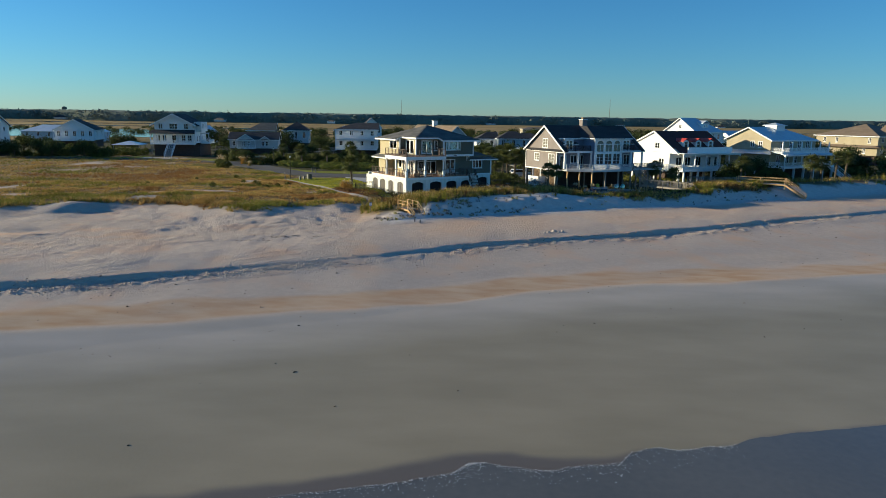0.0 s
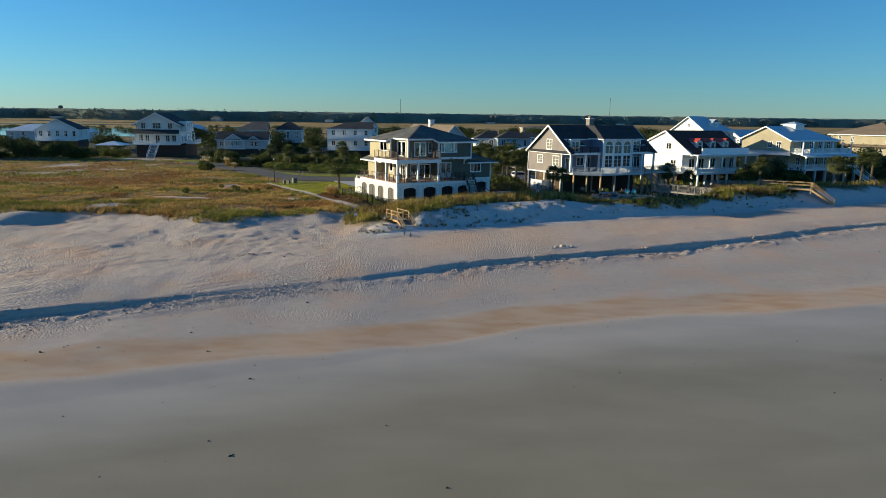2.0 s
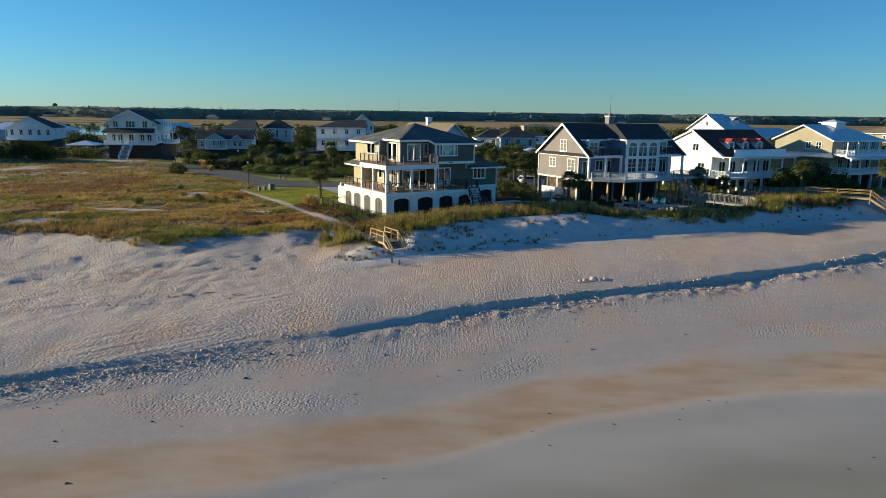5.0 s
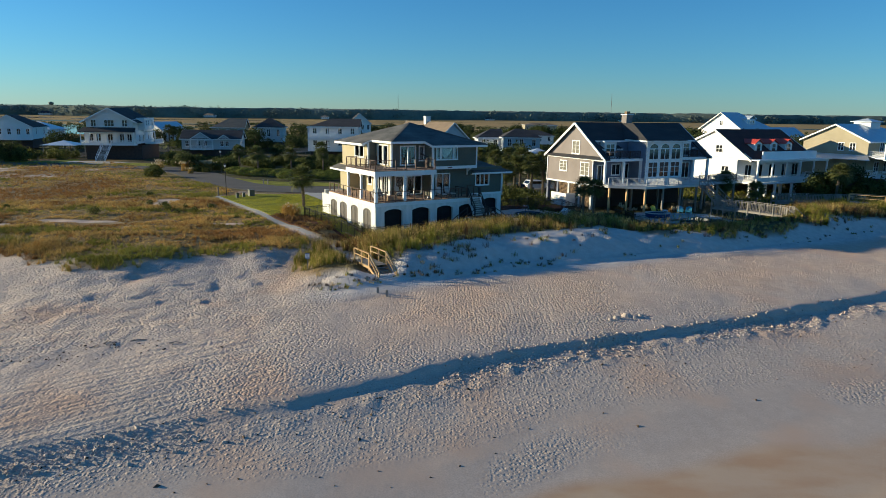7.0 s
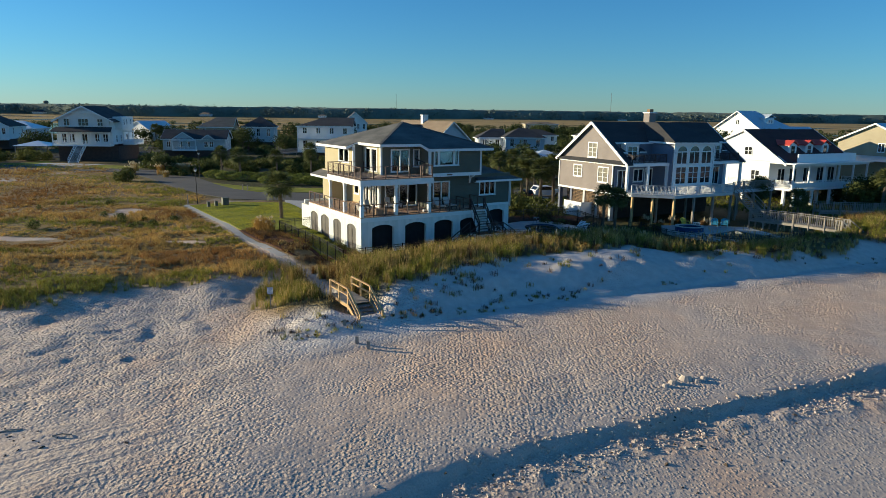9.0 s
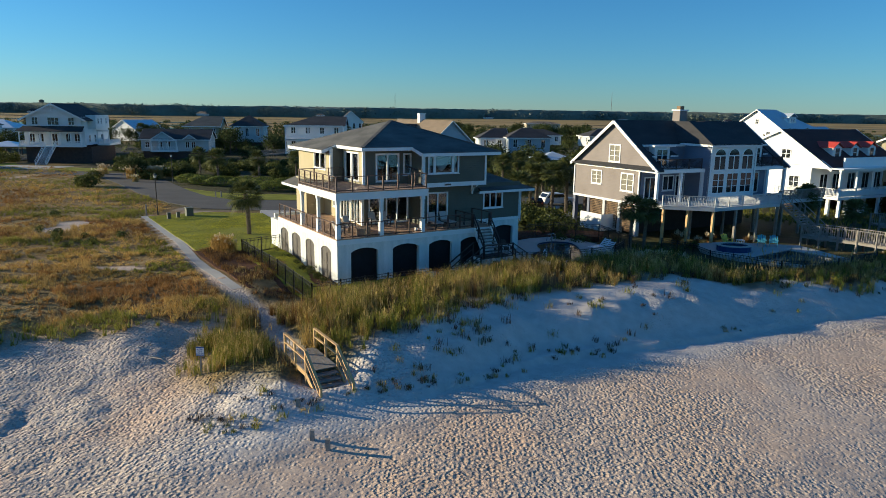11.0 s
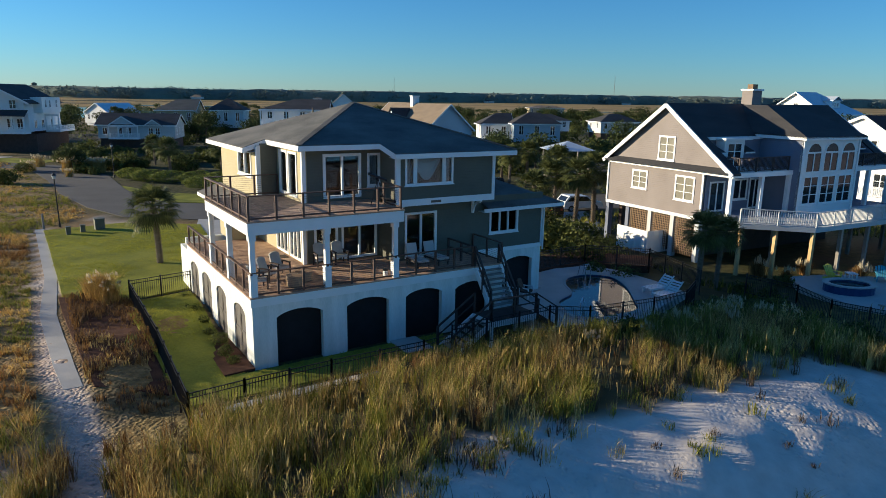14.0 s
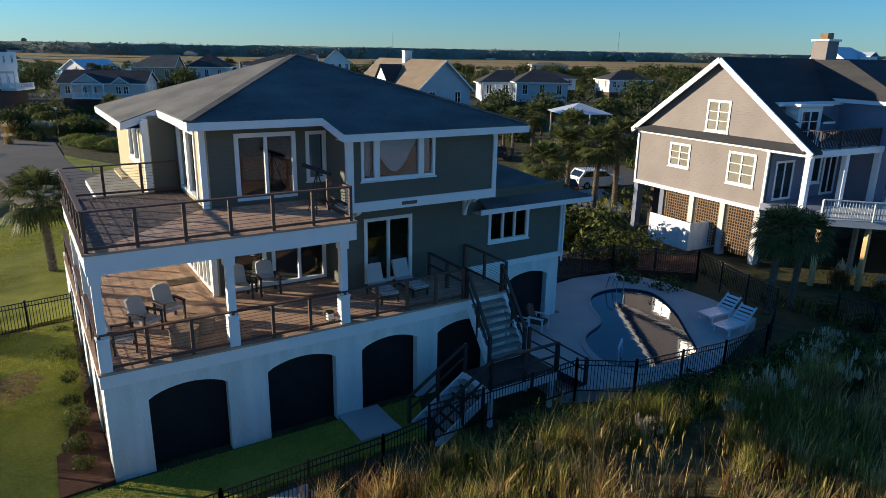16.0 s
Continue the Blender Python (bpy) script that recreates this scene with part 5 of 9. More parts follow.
# ---- the other houses ----
def gable_roof(root, x0, x1, y0, y1, ze, zr, material, along="x", over=0.4, hips=(False, False), label="", walls=None, fascia=True):
    """A pitched roof over a rectangle; ridge along x or y; hips: whether its low and high end are hipped. Gable walls are filled in with walls."""
    P = (lambda a, b, z: (a, b, z)) if along == "x" else (lambda a, b, z: (b, a, z))
    a0, a1, b0, b1 = (x0, x1, y0, y1) if along == "x" else (y0, y1, x0, x1)
    mid, run = (b0 + b1) / 2, (b1 - b0) / 2
    s = (zr - ze) / run
    zo = ze - over * s
    A0, A1, B0, B1 = a0 - over, a1 + over, b0 - over, b1 + over
    r0 = A0 + (run + over) * 1.0 if hips[0] else A0
    r1 = A1 - (run + over) * 1.0 if hips[1] else A1
    mb = MB()
    mb.slab([P(A0, B0, zo), P(A1, B0, zo), P(r1, mid, zr), P(r0, mid, zr)], 0.12)
    mb.slab([P(A0, B1, zo), P(A1, B1, zo), P(r1, mid, zr), P(r0, mid, zr)], 0.12)
    if hips[0]:
        mb.slab([P(A0, B0, zo), P(A0, B1, zo), P(r0, mid, zr)], 0.12)
    if hips[1]:
        mb.slab([P(A1, B0, zo), P(A1, B1, zo), P(r1, mid, zr)], 0.12)
    part("roof", mb, material, root, label)
    if fascia:
        runs = [(P(A0, b, zo - 0.14), P(A1, b, zo - 0.14)) for b in (B0, B1)]
        for k, a in ((0, A0), (1, A1)):
            if hips[k]:
                runs.append((P(a, B0, zo - 0.14), P(a, B1, zo - 0.14)))
            else:
                runs += [(P(a, B0, zo - 0.14), P(a, mid, zr - 0.14)), (P(a, B1, zo - 0.14), P(a, mid, zr - 0.14))]
        for p, q in runs:
            part("eaves_board", MB().beam(p, q, 0.07, 0.24), white, root)
    if walls:
        for k, a in ((0, a0), (1, a1)):
            if not hips[k]:
                d0, d1 = (a, a + 0.2) if k == 0 else (a - 0.2, a)
                tri = [(b0, ze - 0.02), (b1, ze - 0.02), (mid, zr - 0.16)]
                part("gable", MB().face_prism(tri, "L" if along == "x" else "F", d0, d1), walls, root)


def body(root, x0, x1, y0, y1, z0, z1, material, label="", name="wall"):
    return part(name, MB().ring(x0, x1, y0, y1, z0, z1), material, root, label)


def windows(root, axis, d, out, zs, centres, w=1.0, h=1.5, cols=2, rows=2, casing=0.10, **kw):
    for z in zs:
        for c in centres:
            opening(root, axis, c - w / 2, c + w / 2, z, z + h, d, out, cols, rows, casing, depth=-0.01, **kw)


def piers(root, x0, x1, y0, y1, z0, z1, nx, ny, material, w=0.3, name="pier"):
    for i in range(nx):
        for j in range(ny):
            x = x0 + (x1 - x0) * i / max(1, nx - 1)
            y = y0 + (y1 - y0) * j / max(1, ny - 1)
            part(name, MB().box(x - w / 2, x + w / 2, y - w / 2, y + w / 2, z0 - 0.5, z1), material, root)


def porch(root, x0, x1, y0, y1, z, zc, posts, rail=True, floor_mat=None, roof=None, post_w=0.2, rail_mat=None, ceiling=True):
    """A porch floor with columns along its front edge y0, a ceiling beam and a railing."""
    part("porch_floor", MB().box(x0, x1, y0, y1, z - 0.3, z), floor_mat or white, root)
    for i in range(posts):
        x = x0 + 0.15 + (x1 - x0 - 0.3) * i / (posts - 1)
        part("porch_column", MB().box(x - post_w / 2, x + post_w / 2, y0 + 0.05, y0 + 0.05 + post_w, z, zc), white, root)
    if ceiling:
        part("porch_beam", MB().box(x0, x1, y0, y0 + 0.3, zc, zc + 0.35), white, root)
    if rail:
        railing(root, [(x0 + 0.1, y1), (x0 + 0.1, y0 + 0.12), (x1 - 0.1, y0 + 0.12), (x1 - 0.1, y1)], z, rail_mat or white, "picket", 0.95, 2.4, picket=0.16, top=0.1)


def steps(root, x0, x1, y_top, z_top, z_bot, material, rail=None, away=-1, axis="y"):
    """Outside steps from an edge down to the ground."""
    n = max(1, round((z_top - z_bot) / 0.19))
    for i in range(n):
        z = z_top - (i + 1) * (z_top - z_bot) / n
        y = y_top + away * i * 0.28
        part("tread", MB().box(x0, x1, min(y, y + away * 0.3), max(y, y + away * 0.3), z - 0.05, z), material, root)
    ye = y_top + away * n * 0.28
    for x in (x0, x1):
        mr = MB()
        mr.beam((x, y_top, z_top - 0.12), (x, ye, z_bot - 0.1), 0.06, 0.26)
        mr.beam((x, y_top, z_top + 0.9), (x, ye, z_bot + 0.9), 0.08, 0.06)
        mr.beam((x, y_top, z_top + 0.45), (x, ye, z_bot + 0.45), 0.05, 0.05)
        for t in (0, 0.33, 0.66, 1):
            y, z = y_top + (ye - y_top) * t, z_top + (z_bot - z_top) * t
            mr.box(x - 0.05, x + 0.05, y - 0.05, y + 0.05, z - 0.2, z + 0.93)
        part("step_rail", mr, rail or material, root)


# taupe house with the tall arched window bay
G2 = 2.7
h2 = thing("house", 22.0, 124.7, G2, 28, "taupe shingled beach house with dark gable roof and arched window bay", "house")
F2, E2, R2 = 6.1, 9.3, 13.95
LEN2, DEP2 = 19.6, 12.6
body(h2, 0.3, LEN2 - 0.3, 2.6, DEP2, 5.7, E2, tan_grey, "taupe lap siding", "wall")
# gable walls with the porch end left open
for a0, a1 in ((0.3, 0.5), (LEN2 - 0.5, LEN2 - 0.3)):
    part("gable", MB().face_prism([(0.25, E2), (DEP2, E2), (6.4, R2 - 0.15)], "L", a0, a1), tan_grey, h2, "taupe siding gable")
s2 = (R2 - E2) / 6.4
mb = MB()
CUT2, ZC2 = 3.1, E2 - 0.05 + 3.2 * (R2 - E2 + 0.05) / 6.5
mb.slab([(-0.1, CUT2, ZC2), (LEN2 + 0.1, CUT2, ZC2), (LEN2 + 0.1, 6.4, R2), (-0.1, 6.4, R2)], 0.14)
for a0, a1 in ((-0.1, 0.85), (LEN2 - 0.85, LEN2 + 0.1)):
    mb.slab([(a0, -0.1, E2 - 0.05), (a1, -0.1, E2 - 0.05), (a1, CUT2, ZC2), (a0, CUT2, ZC2)], 0.14)
mb.slab([(-0.1, DEP2 + 0.3, E2 - 0.05), (LEN2 + 0.1, DEP2 + 0.3, E2 - 0.05), (LEN2 + 0.1, 6.4, R2), (-0.1, 6.4, R2)], 0.14)
part("roof", mb, dark_shingle, h2, "steep roof of dark shingles")
for a in (-0.1, LEN2 + 0.1):
    part("barge_board", MB().beam((a, -0.15, E2 - 0.2), (a, 6.4, R2 - 0.15), 0.10, 0.30), white, h2)
    part("barge_board", MB().beam((a, DEP2 + 0.35, E2 - 0.2), (a, 6.4, R2 - 0.15), 0.10, 0.30), white, h2)
part("belt_trim", MB().box(0.18, 0.3, 0.3, DEP2, 8.98, 9.22), white, h2)
part("belt_trim", MB().box(0.18, 0.3, 2.6, DEP2, 5.55, 5.78), white, h2)
part("belt_trim", MB().box(0.22, 0.3, 2.5, 2.65, 5.78, 8.98), white, h2)
part("belt_trim", MB().box(0.22, 0.3, DEP2 - 0.1, DEP2 + 0.05, 5.78, 8.98), white, h2)
part("skirt_roof", MB().slab([(-0.25, 0.2, 9.25), (0.3, 0.2, 9.55), (0.3, DEP2, 9.55), (-0.25, DEP2, 9.25)], 0.06), dark_shingle, h2)
for b0, b1, z0, z1, c, r in ((5.47, 7.17, 9.63, 11.5, 2, 3), (8.05, 9.75, 7.13, 8.66, 2, 3), (3.3, 5.2, 6.78, 8.68, 2, 3)):
    opening(h2, "L", b0, b1, z0, z1, 0.3, -1, c, r, 0.14, depth=-0.01, label="white sash window with blinds", pane=blind_pane)
# lattice storey between piers
for b0, b1 in ((7.6, 9.85), (5.25, 7.4), (3.0, 5.05)):
    mb = MB()
    for i in range(14):
        z = 3.0 + i * 0.18
        mb.box(0.34, 0.36, b0, b1, z, z + 0.05)
    for i in range(12):
        s = b0 + (b1 - b0) * i / 12
        mb.box(0.36, 0.38, s, s + 0.05, G2, 5.5)
    part("lattice", mb, lattice_wood, h2, "brown timber lattice panel")
    # near-black sheet behind each lattice
    part("lattice_back", MB().box(0.75, 0.8, b0, b1, G2, 5.5), black_backing, h2)
for b in (2.75, 5.15, 7.5, 10.0, 12.4):
    part("pier", MB().box(0.25, 0.7, b - 0.18, b + 0.18, G2 - 0.5, 5.6), grey_siding if b < 10 else shaded_blue_grey, h2)
body(h2, 1.5, LEN2 - 1.5, 4.0, DEP2 - 0.3, G2 - 0.3, 5.7, undercroft_dark, "", "ground_wall")
# front porch, balcony and the bay
part("porch_floor", MB().box(0.2, LEN2 - 0.2, 0.0, 2.6, F2 - 0.4, F2), shaded_blue_grey, h2)
for x in (0.3, 3.45, 6.45, 13.5, 16.4, 19.3):
    part("porch_column", MB().box(x - 0.14, x + 0.14, 0.05, 0.33, F2, 8.95), white, h2)
part("balcony_floor", MB().box(0.2, 6.6, 0.0, 3.0, 8.95, 9.3), white, h2)
part("balcony_floor", MB().box(13.3, LEN2 - 0.2, 0.0, 3.0, 8.95, 9.3), white, h2)
part("porch_wall", MB().wall("F", 0.5, 6.6, 5.7, 9.0, 2.5, 2.6, []), shaded_blue_grey, h2, "porch siding with its shade put in as blue-grey")
part("porch_wall", MB().wall("F", 13.3, LEN2 - 0.3, 5.7, 9.0, 2.5, 2.6, []), shaded_blue_grey, h2, "porch siding with its shade put in as blue-grey")
for x0, x1, z0, z1, c, nm in ((0.9, 2.5, F2 + 0.05, 8.4, 2, "glazed_door"), (3.4, 5.0, 6.9, 8.5, 2, "window"), (5.2, 6.5, F2 + 0.05, 8.5, 2, "glazed_door"), (14.0, 15.6, 6.9, 8.5, 2, "window"), (16.6, 18.2, F2 + 0.05, 8.5, 2, "glazed_door")):
    opening(h2, "F", x0, x1, z0, z1, 2.5, -1, c, 1, 0.13, depth=-0.01, name=nm)
for x0, x1 in ((0.9, 6.2), (13.7, LEN2 - 0.9)):
    railing(h2, [(x0, 2.9), (x0, 0.15), (x1, 0.15)], 9.3, dark_wood, "picket", 1.0, 1.6, "balcony_railing", picket=0.13)
    mid = (x0 + 0.2, x0 + 4.4) if x0 < 5 else (x1 - 4.6, x1 - 0.4)
    w0, w1 = (0.85, 6.7) if x0 < 5 else (13.2, LEN2 - 0.85)
    part("upper_wall", MB().box(w0, w1, 3.0, 3.2, 9.3, ZC2 - 0.12), shaded_blue_grey, h2, "balcony siding with its shade put in as blue-grey")
    part("upper_fascia", MB().beam((w0, 2.95, ZC2 - 0.08), (w1, 2.95, ZC2 - 0.08), 0.3, 0.2), white, h2)
    e = 0.85 if x0 < 5 else LEN2 - 0.85
    part("cheek_wall", MB().face_prism([(0.25, 9.3), (3.1, 9.3), (3.1, ZC2 - 0.15)], "L", e - 0.06, e + 0.06), shaded_blue_grey, h2)
    c = w0 + 1.9 if x0 < 5 else w1 - 1.9
    part("dormer_wall", MB().box(c - 1.05, c + 1.05, 2.2, 3.0, 9.3, 11.4), white_siding, h2, "white surround of the balcony door")
    part("dormer_roof", MB().box(c - 1.3, c + 1.6, 1.95, 2.94, 11.4, 11.55), white, h2)
    for s in (-1, 1):
        part("small_roof", MB().slab([(c + s * 1.06, 2.05, 10.55), (c + s * 2.1, 2.05, 10.55), (c + s * 2.1, 3.0, 10.95), (c + s * 1.06, 3.0, 10.95)], 0.08), dark_shingle, h2)
        part("small_fascia", MB().beam((c + s * 1.06, 2.04, 10.47), (c + s * 2.1, 2.04, 10.47), 0.05, 0.12), white, h2)
    opening(h2, "F", c - 0.8, c + 0.8, 9.4, 11.2, 2.2, -1, 2, 3, 0.1, depth=-0.01, name="glazed_door", label="white balcony door", pane=dark_glass)
BX0, BX1, BY = 6.6, 13.3, -0.6
part("bay_wall", MB().box(BX0, BX1, BY, BY + 0.2, F2 - 0.1, 11.5), white_siding, h2, "white-panelled front of the two-storey bay")
part("bay_wall", MB().box(BX0, BX0 + 0.2, BY, 5, F2 - 0.1, 11.5), shaded_blue_grey, h2, "two-storey bay with its shade put in as blue-grey")
part("bay_wall", MB().box(BX1 - 0.2, BX1, BY, 5, F2 - 0.1, 11.5), shaded_blue_grey, h2, "two-storey bay with its shade put in as blue-grey")
mb = MB()
mb.box(BX0 - 0.35, BX1 + 0.35, BY - 0.35, BY + 0.2, 11.5, 11.72)
mb.box(BX0 - 0.35, BX0, BY, 4, 11.5, 11.72)
mb.box(BX1, BX1 + 0.35, BY, 4, 11.5, 11.72)
for x in (BX0 - 0.06, BX1 - 0.12):
    mb.box(x, x + 0.18, BY - 0.06, BY, F2, 11.5)
part("bay_trim", mb, white, h2)
mb = MB()
xm = (BX0 + BX1) / 2
mb.slab([(BX0 - 0.35, BY - 0.35, 11.74), (BX1 + 0.35, BY - 0.35, 11.74), (BX1 - 1.6, 4.0, 13.9), (BX0 + 1.6, 4.0, 13.9)], 0.1)
mb.slab([(BX0 - 0.35, BY - 0.35, 11.74), (BX0 + 1.6, 4.0, 13.9), (BX0 + 1.6, 6.4, 13.9), (BX0 - 0.35, 4.2, 11.9)], 0.1)
mb.slab([(BX1 + 0.35, BY - 0.35, 11.74), (BX1 - 1.6, 4.0, 13.9), (BX1 - 1.6, 6.4, 13.9), (BX1 + 0.35, 4.2, 11.9)], 0.1)
part("bay_roof", mb, dark_shingle, h2)
for i in range(3):
    x0 = BX0 + 0.4 + i * 2.05
    opening(h2, "F", x0, x0 + 1.8, 6.75, 8.9, BY, -1, 2, 3, 0.12, depth=-0.01, label="tall white window of the bay", pane=dark_glass)
    opening(h2, "F", x0, x0 + 1.8, 9.1, 10.65, BY, -1, 2, 1, 0.12, depth=-0.01, arch=0.72, label="white arched window of the bay", sill=False, pane=dark_glass)
# deck on posts with chamfered corner
dk = [(-0.4, 0.0), (-0.4, -1.4), (3.0, -4.6), (12.4, -4.6), (14.0, -3.2), (21.5, -3.2), (21.5, 0.0)]
part("deck", MB().prism(dk, F2 - 0.35, F2 - 0.02), grey_siding, h2, "grey-painted timber deck")
railing(h2, dk[1:4], F2, grey_siding, "picket", 1.0, 1.9, "deck_railing", picket=0.14)
railing(h2, dk[4:6], F2, old_wood, "picket", 1.0, 1.9, "deck_railing", picket=0.14)
for x, y in ((0.0, -1.2), (1.5, -2.8), (3.1, -4.4), (6.2, -4.4), (9.3, -4.4), (12.3, -4.4), (15, -3), (18, -3), (21.3, -3), (4.5, -0.5), (9.3, -0.5), (14, -0.5), (18.5, -0.5)):
    part("deck_post", MB().box(x - 0.11, x + 0.11, y - 0.11, y + 0.11, 1.8, F2 - 0.35), new_wood if x in (0.0, 1.5, 3.1) else old_wood, h2)
steps(h2, 12.5, 14.2, -4.6, F2, 3.0, old_wood)
CHA = 9.0
mb = MB().box(CHA - 0.55, CHA + 0.55, 5.6, 6.6, 12.0, 15.0)
part("chimney", mb, tan_grey, h2, "taupe chimney with white cap")
part("chimney_cap", MB().box(CHA - 0.65, CHA + 0.65, 5.5, 6.7, 15.0, 15.13), white, h2)
part("chimney_pot", MB().box(CHA - 0.3, CHA + 0.3, 5.85, 6.35, 15.13, 15.5), lattice_wood, h2)

# white house with dark red roof and three dormers
G3 = 2.7
h3 = thing("house", 45.9, 136.1, G3, 28, "white clapboard beach house with dark red roof and three dormers", "house")
E3, R3 = 9.0, 13.1
body(h3, 0, 14.8, 2.2, 13.0, 5.2, 9.0, white_siding)
part("gable", MB().face_prism([(-0.2, 8.9), (13.0, 8.9), (13.0, 10.4), (6.6, R3 - 0.1)], "L", 0, 0.2), white_siding, h3)
part("gable", MB().face_prism([(-0.2, 8.9), (13.0, 8.9), (13.0, 10.4), (6.6, R3 - 0.1)], "L", 14.6, 14.8), white_siding, h3)
mb = MB()
mb.slab([(-0.3, -0.4, 8.75), (15.1, -0.4, 8.75), (15.1, 6.6, R3), (-0.3, 6.6, R3)], 0.14)
mb.slab([(-0.3, 13.3, 10.2), (15.1, 13.3, 10.2), (15.1, 6.6, R3), (-0.3, 6.6, R3)], 0.14)
part("roof", mb, red_shingle, h3, "dark red-brown shingle roof")
for a in (-0.3, 15.1):
    part("barge_board", MB().beam((a, -0.4, 8.6), (a, 6.6, R3 - 0.12), 0.08, 0.28), white, h3)
    part("barge_board", MB().beam((a, 13.3, 10.05), (a, 6.6, R3 - 0.12), 0.08, 0.28), white, h3)
for i in range(3):
    x = 3.7 + i * 3.5
    part("dormer", MB().box(x - 0.8, x + 0.8, 1.7, 5.0, 9.6, 11.1), white_siding, h3, "white dormer")
    part("dormer_gable", MB().face_prism([(x - 0.8, 11.1), (x + 0.8, 11.1), (x, 11.45)], "F", 1.7, 1.9), white_siding, h3)
    mb = MB()
    mb.slab([(x - 1.0, 1.5, 11.1), (x, 1.5, 11.75), (x, 5.0, 11.75), (x - 1.0, 5.0, 11.1)], 0.08)
    mb.slab([(x + 1.0, 1.5, 11.1), (x, 1.5, 11.75), (x, 5.0, 11.75), (x + 1.0, 5.0, 11.1)], 0.08)
    part("dormer_roof", mb, red_metal, h3, "red metal dormer roof")
    opening(h3, "F", x - 0.5, x + 0.5, 9.8, 11.1, 1.7, -1, 1, 2, 0.1, depth=-0.01)
part("balcony_wall", MB().box(2.4, 15.0, -0.2, 0.0, 8.8, 10.0), white, h3, "solid white balcony parapet")
part("balcony_floor", MB().box(2.4, 15.0, 0.0, 2.4, 8.8, 9.0), white, h3)
part("balcony_wall", MB().box(14.85, 15.0, 0.0, 2.4, 8.8, 10.0), white, h3)
porch(h3, 0.0, 16.4, -1.4, 2.2, 5.6, 8.5, 6)
part("porch_panel", MB().box(0.1, 16.3, -1.33, -1.25, 5.7, 6.3), white_siding, h3)
part("porch_roof", MB().box(-0.2, 16.8, -1.7, 2.2, 8.75, 8.9), white, h3)
for x in (2.5, 5.0, 8.0, 11.0, 13.5):
    opening(h3, "F", x - 0.8, x + 0.8, 5.7, 8.0, 2.2, -1, 2, 1, 0.12, depth=-0.01, name="glazed_door")
windows(h3, "L", 0, -1, (9.6,), (5.7,), 1.3, 1.2)
windows(h3, "L", 0, -1, (9.2,), (11.6,), 0.9, 1.2)
windows(h3, "L", 0, -1, (6.2,), (4.3,), 1.4, 1.5)
piers(h3, 0.4, 14.4, 0.0, 12.6, G3, 5.3, 5, 3, white, 0.35)
piers(h3, 0.6, 16.0, -1.2, -1.2, G3, 5.3, 5, 1, white, 0.3)
body(h3, 3, 14, 6, 12, G3 - 0.3, 5.2, undercroft_dark, "", "ground_wall")
part("side_porch", MB().box(-1.6, 0, 2.2, 7.5, 5.2, 5.6), white, h3)
railing(h3, [(0, 2.3), (-1.5, 2.3), (-1.5, 7.4)], 5.6, white, "picket", 0.95, 1.8, picket=0.16)
h3.location, h3.scale = (49.3, 143.2, 1.79), (1.075, 1.075, 1.075)

# white house with pale metal roof, behind
G4 = 2.4
h4 = thing("house", 80.0, 218.1, G4, 28, "white house with pale blue metal hip roof", "house")
body(h4, 0, 12.8, 0, 13, 5.2, 12.2, white_siding)
gable_roof(h4, 0, 12.8, 0, 13, 12.2, 16.3, metal_roof, "x", 0.6, (False, True), "pale standing-seam metal roof", white_siding)
body(h4, 1, 11.8, 1, 12, G4 - 0.3, 5.2, white_siding, "", "ground_wall")
windows(h4, "F", 0, -1, (6.2, 9.6), (2.2, 5, 7.8, 10.6), 1.1, 1.6)
windows(h4, "L", 0, -1, (6.2, 9.6), (3.2, 9.8), 1.1, 1.6)
windows(h4, "L", 0, -1, (12.8,), (6.5,), 1.0, 1.2)
part("dormer", MB().box(4.7, 7.3, 1.5, 5, 13, 14.6), white_siding, h4)
part("dormer_roof", MB().slab([(4.4, 1.2, 14.6), (6, 1.2, 15.5), (6, 6, 15.5), (4.4, 6, 14.6)], 0.08).slab([(7.6, 1.2, 14.6), (6, 1.2, 15.5), (6, 6, 15.5), (7.6, 6, 14.6)], 0.08), metal_roof, h4)
windows(h4, "F", 1.5, -1, (13.3,), (5.5, 6.5), 0.6, 0.9)

# yellow house with metal roof and stacked porches
G5 = 2.6
h5 = thing("house", 71.8, 150.0, G5, 29, "yellow clapboard beach house with pale metal roof and porches", "house")
body(h5, 0, 16, 0, 11.5, 5.4, 11.5, yellow_siding)
gable_roof(h5, 0, 16, 0, 11.5, 11.5, 14.1, metal_roof, "x", 0.5, (False, True), "pale standing-seam metal roof", yellow_siding)
part("skirt_roof", MB().slab([(-1.8, -1.5, 8.3), (0, 0, 9.0), (0, 11.5, 9.0), (-1.8, 12, 8.3)], 0.1), metal_roof, h5)
windows(h5, "L", 0, -1, (9.6,), (4.6, 2.6), 1.1, 1.4)
windows(h5, "F", 0, -1, (9.5,), (4, 7, 10, 13), 1.3, 1.7)
windows(h5, "F", 0, -1, (6.0,), (3, 6, 9, 12), 1.5, 1.9)
porch(h5, 0.5, 17.5, -2.6, 0, 8.7, 11.0, 6, ceiling=False)
part("porch_roof", MB().slab([(-0.5, -4.2, 8.2), (18.5, -4.2, 8.2), (18, 0, 8.95), (0, 0, 8.95)], 0.1), metal_roof, h5, "pale metal porch roof")
porch(h5, 0.0, 18.0, -3.8, 0, 5.6, 7.9, 7)
part("cupola", MB().box(7, 10, 4, 7, 13, 14.6), white_siding, h5)
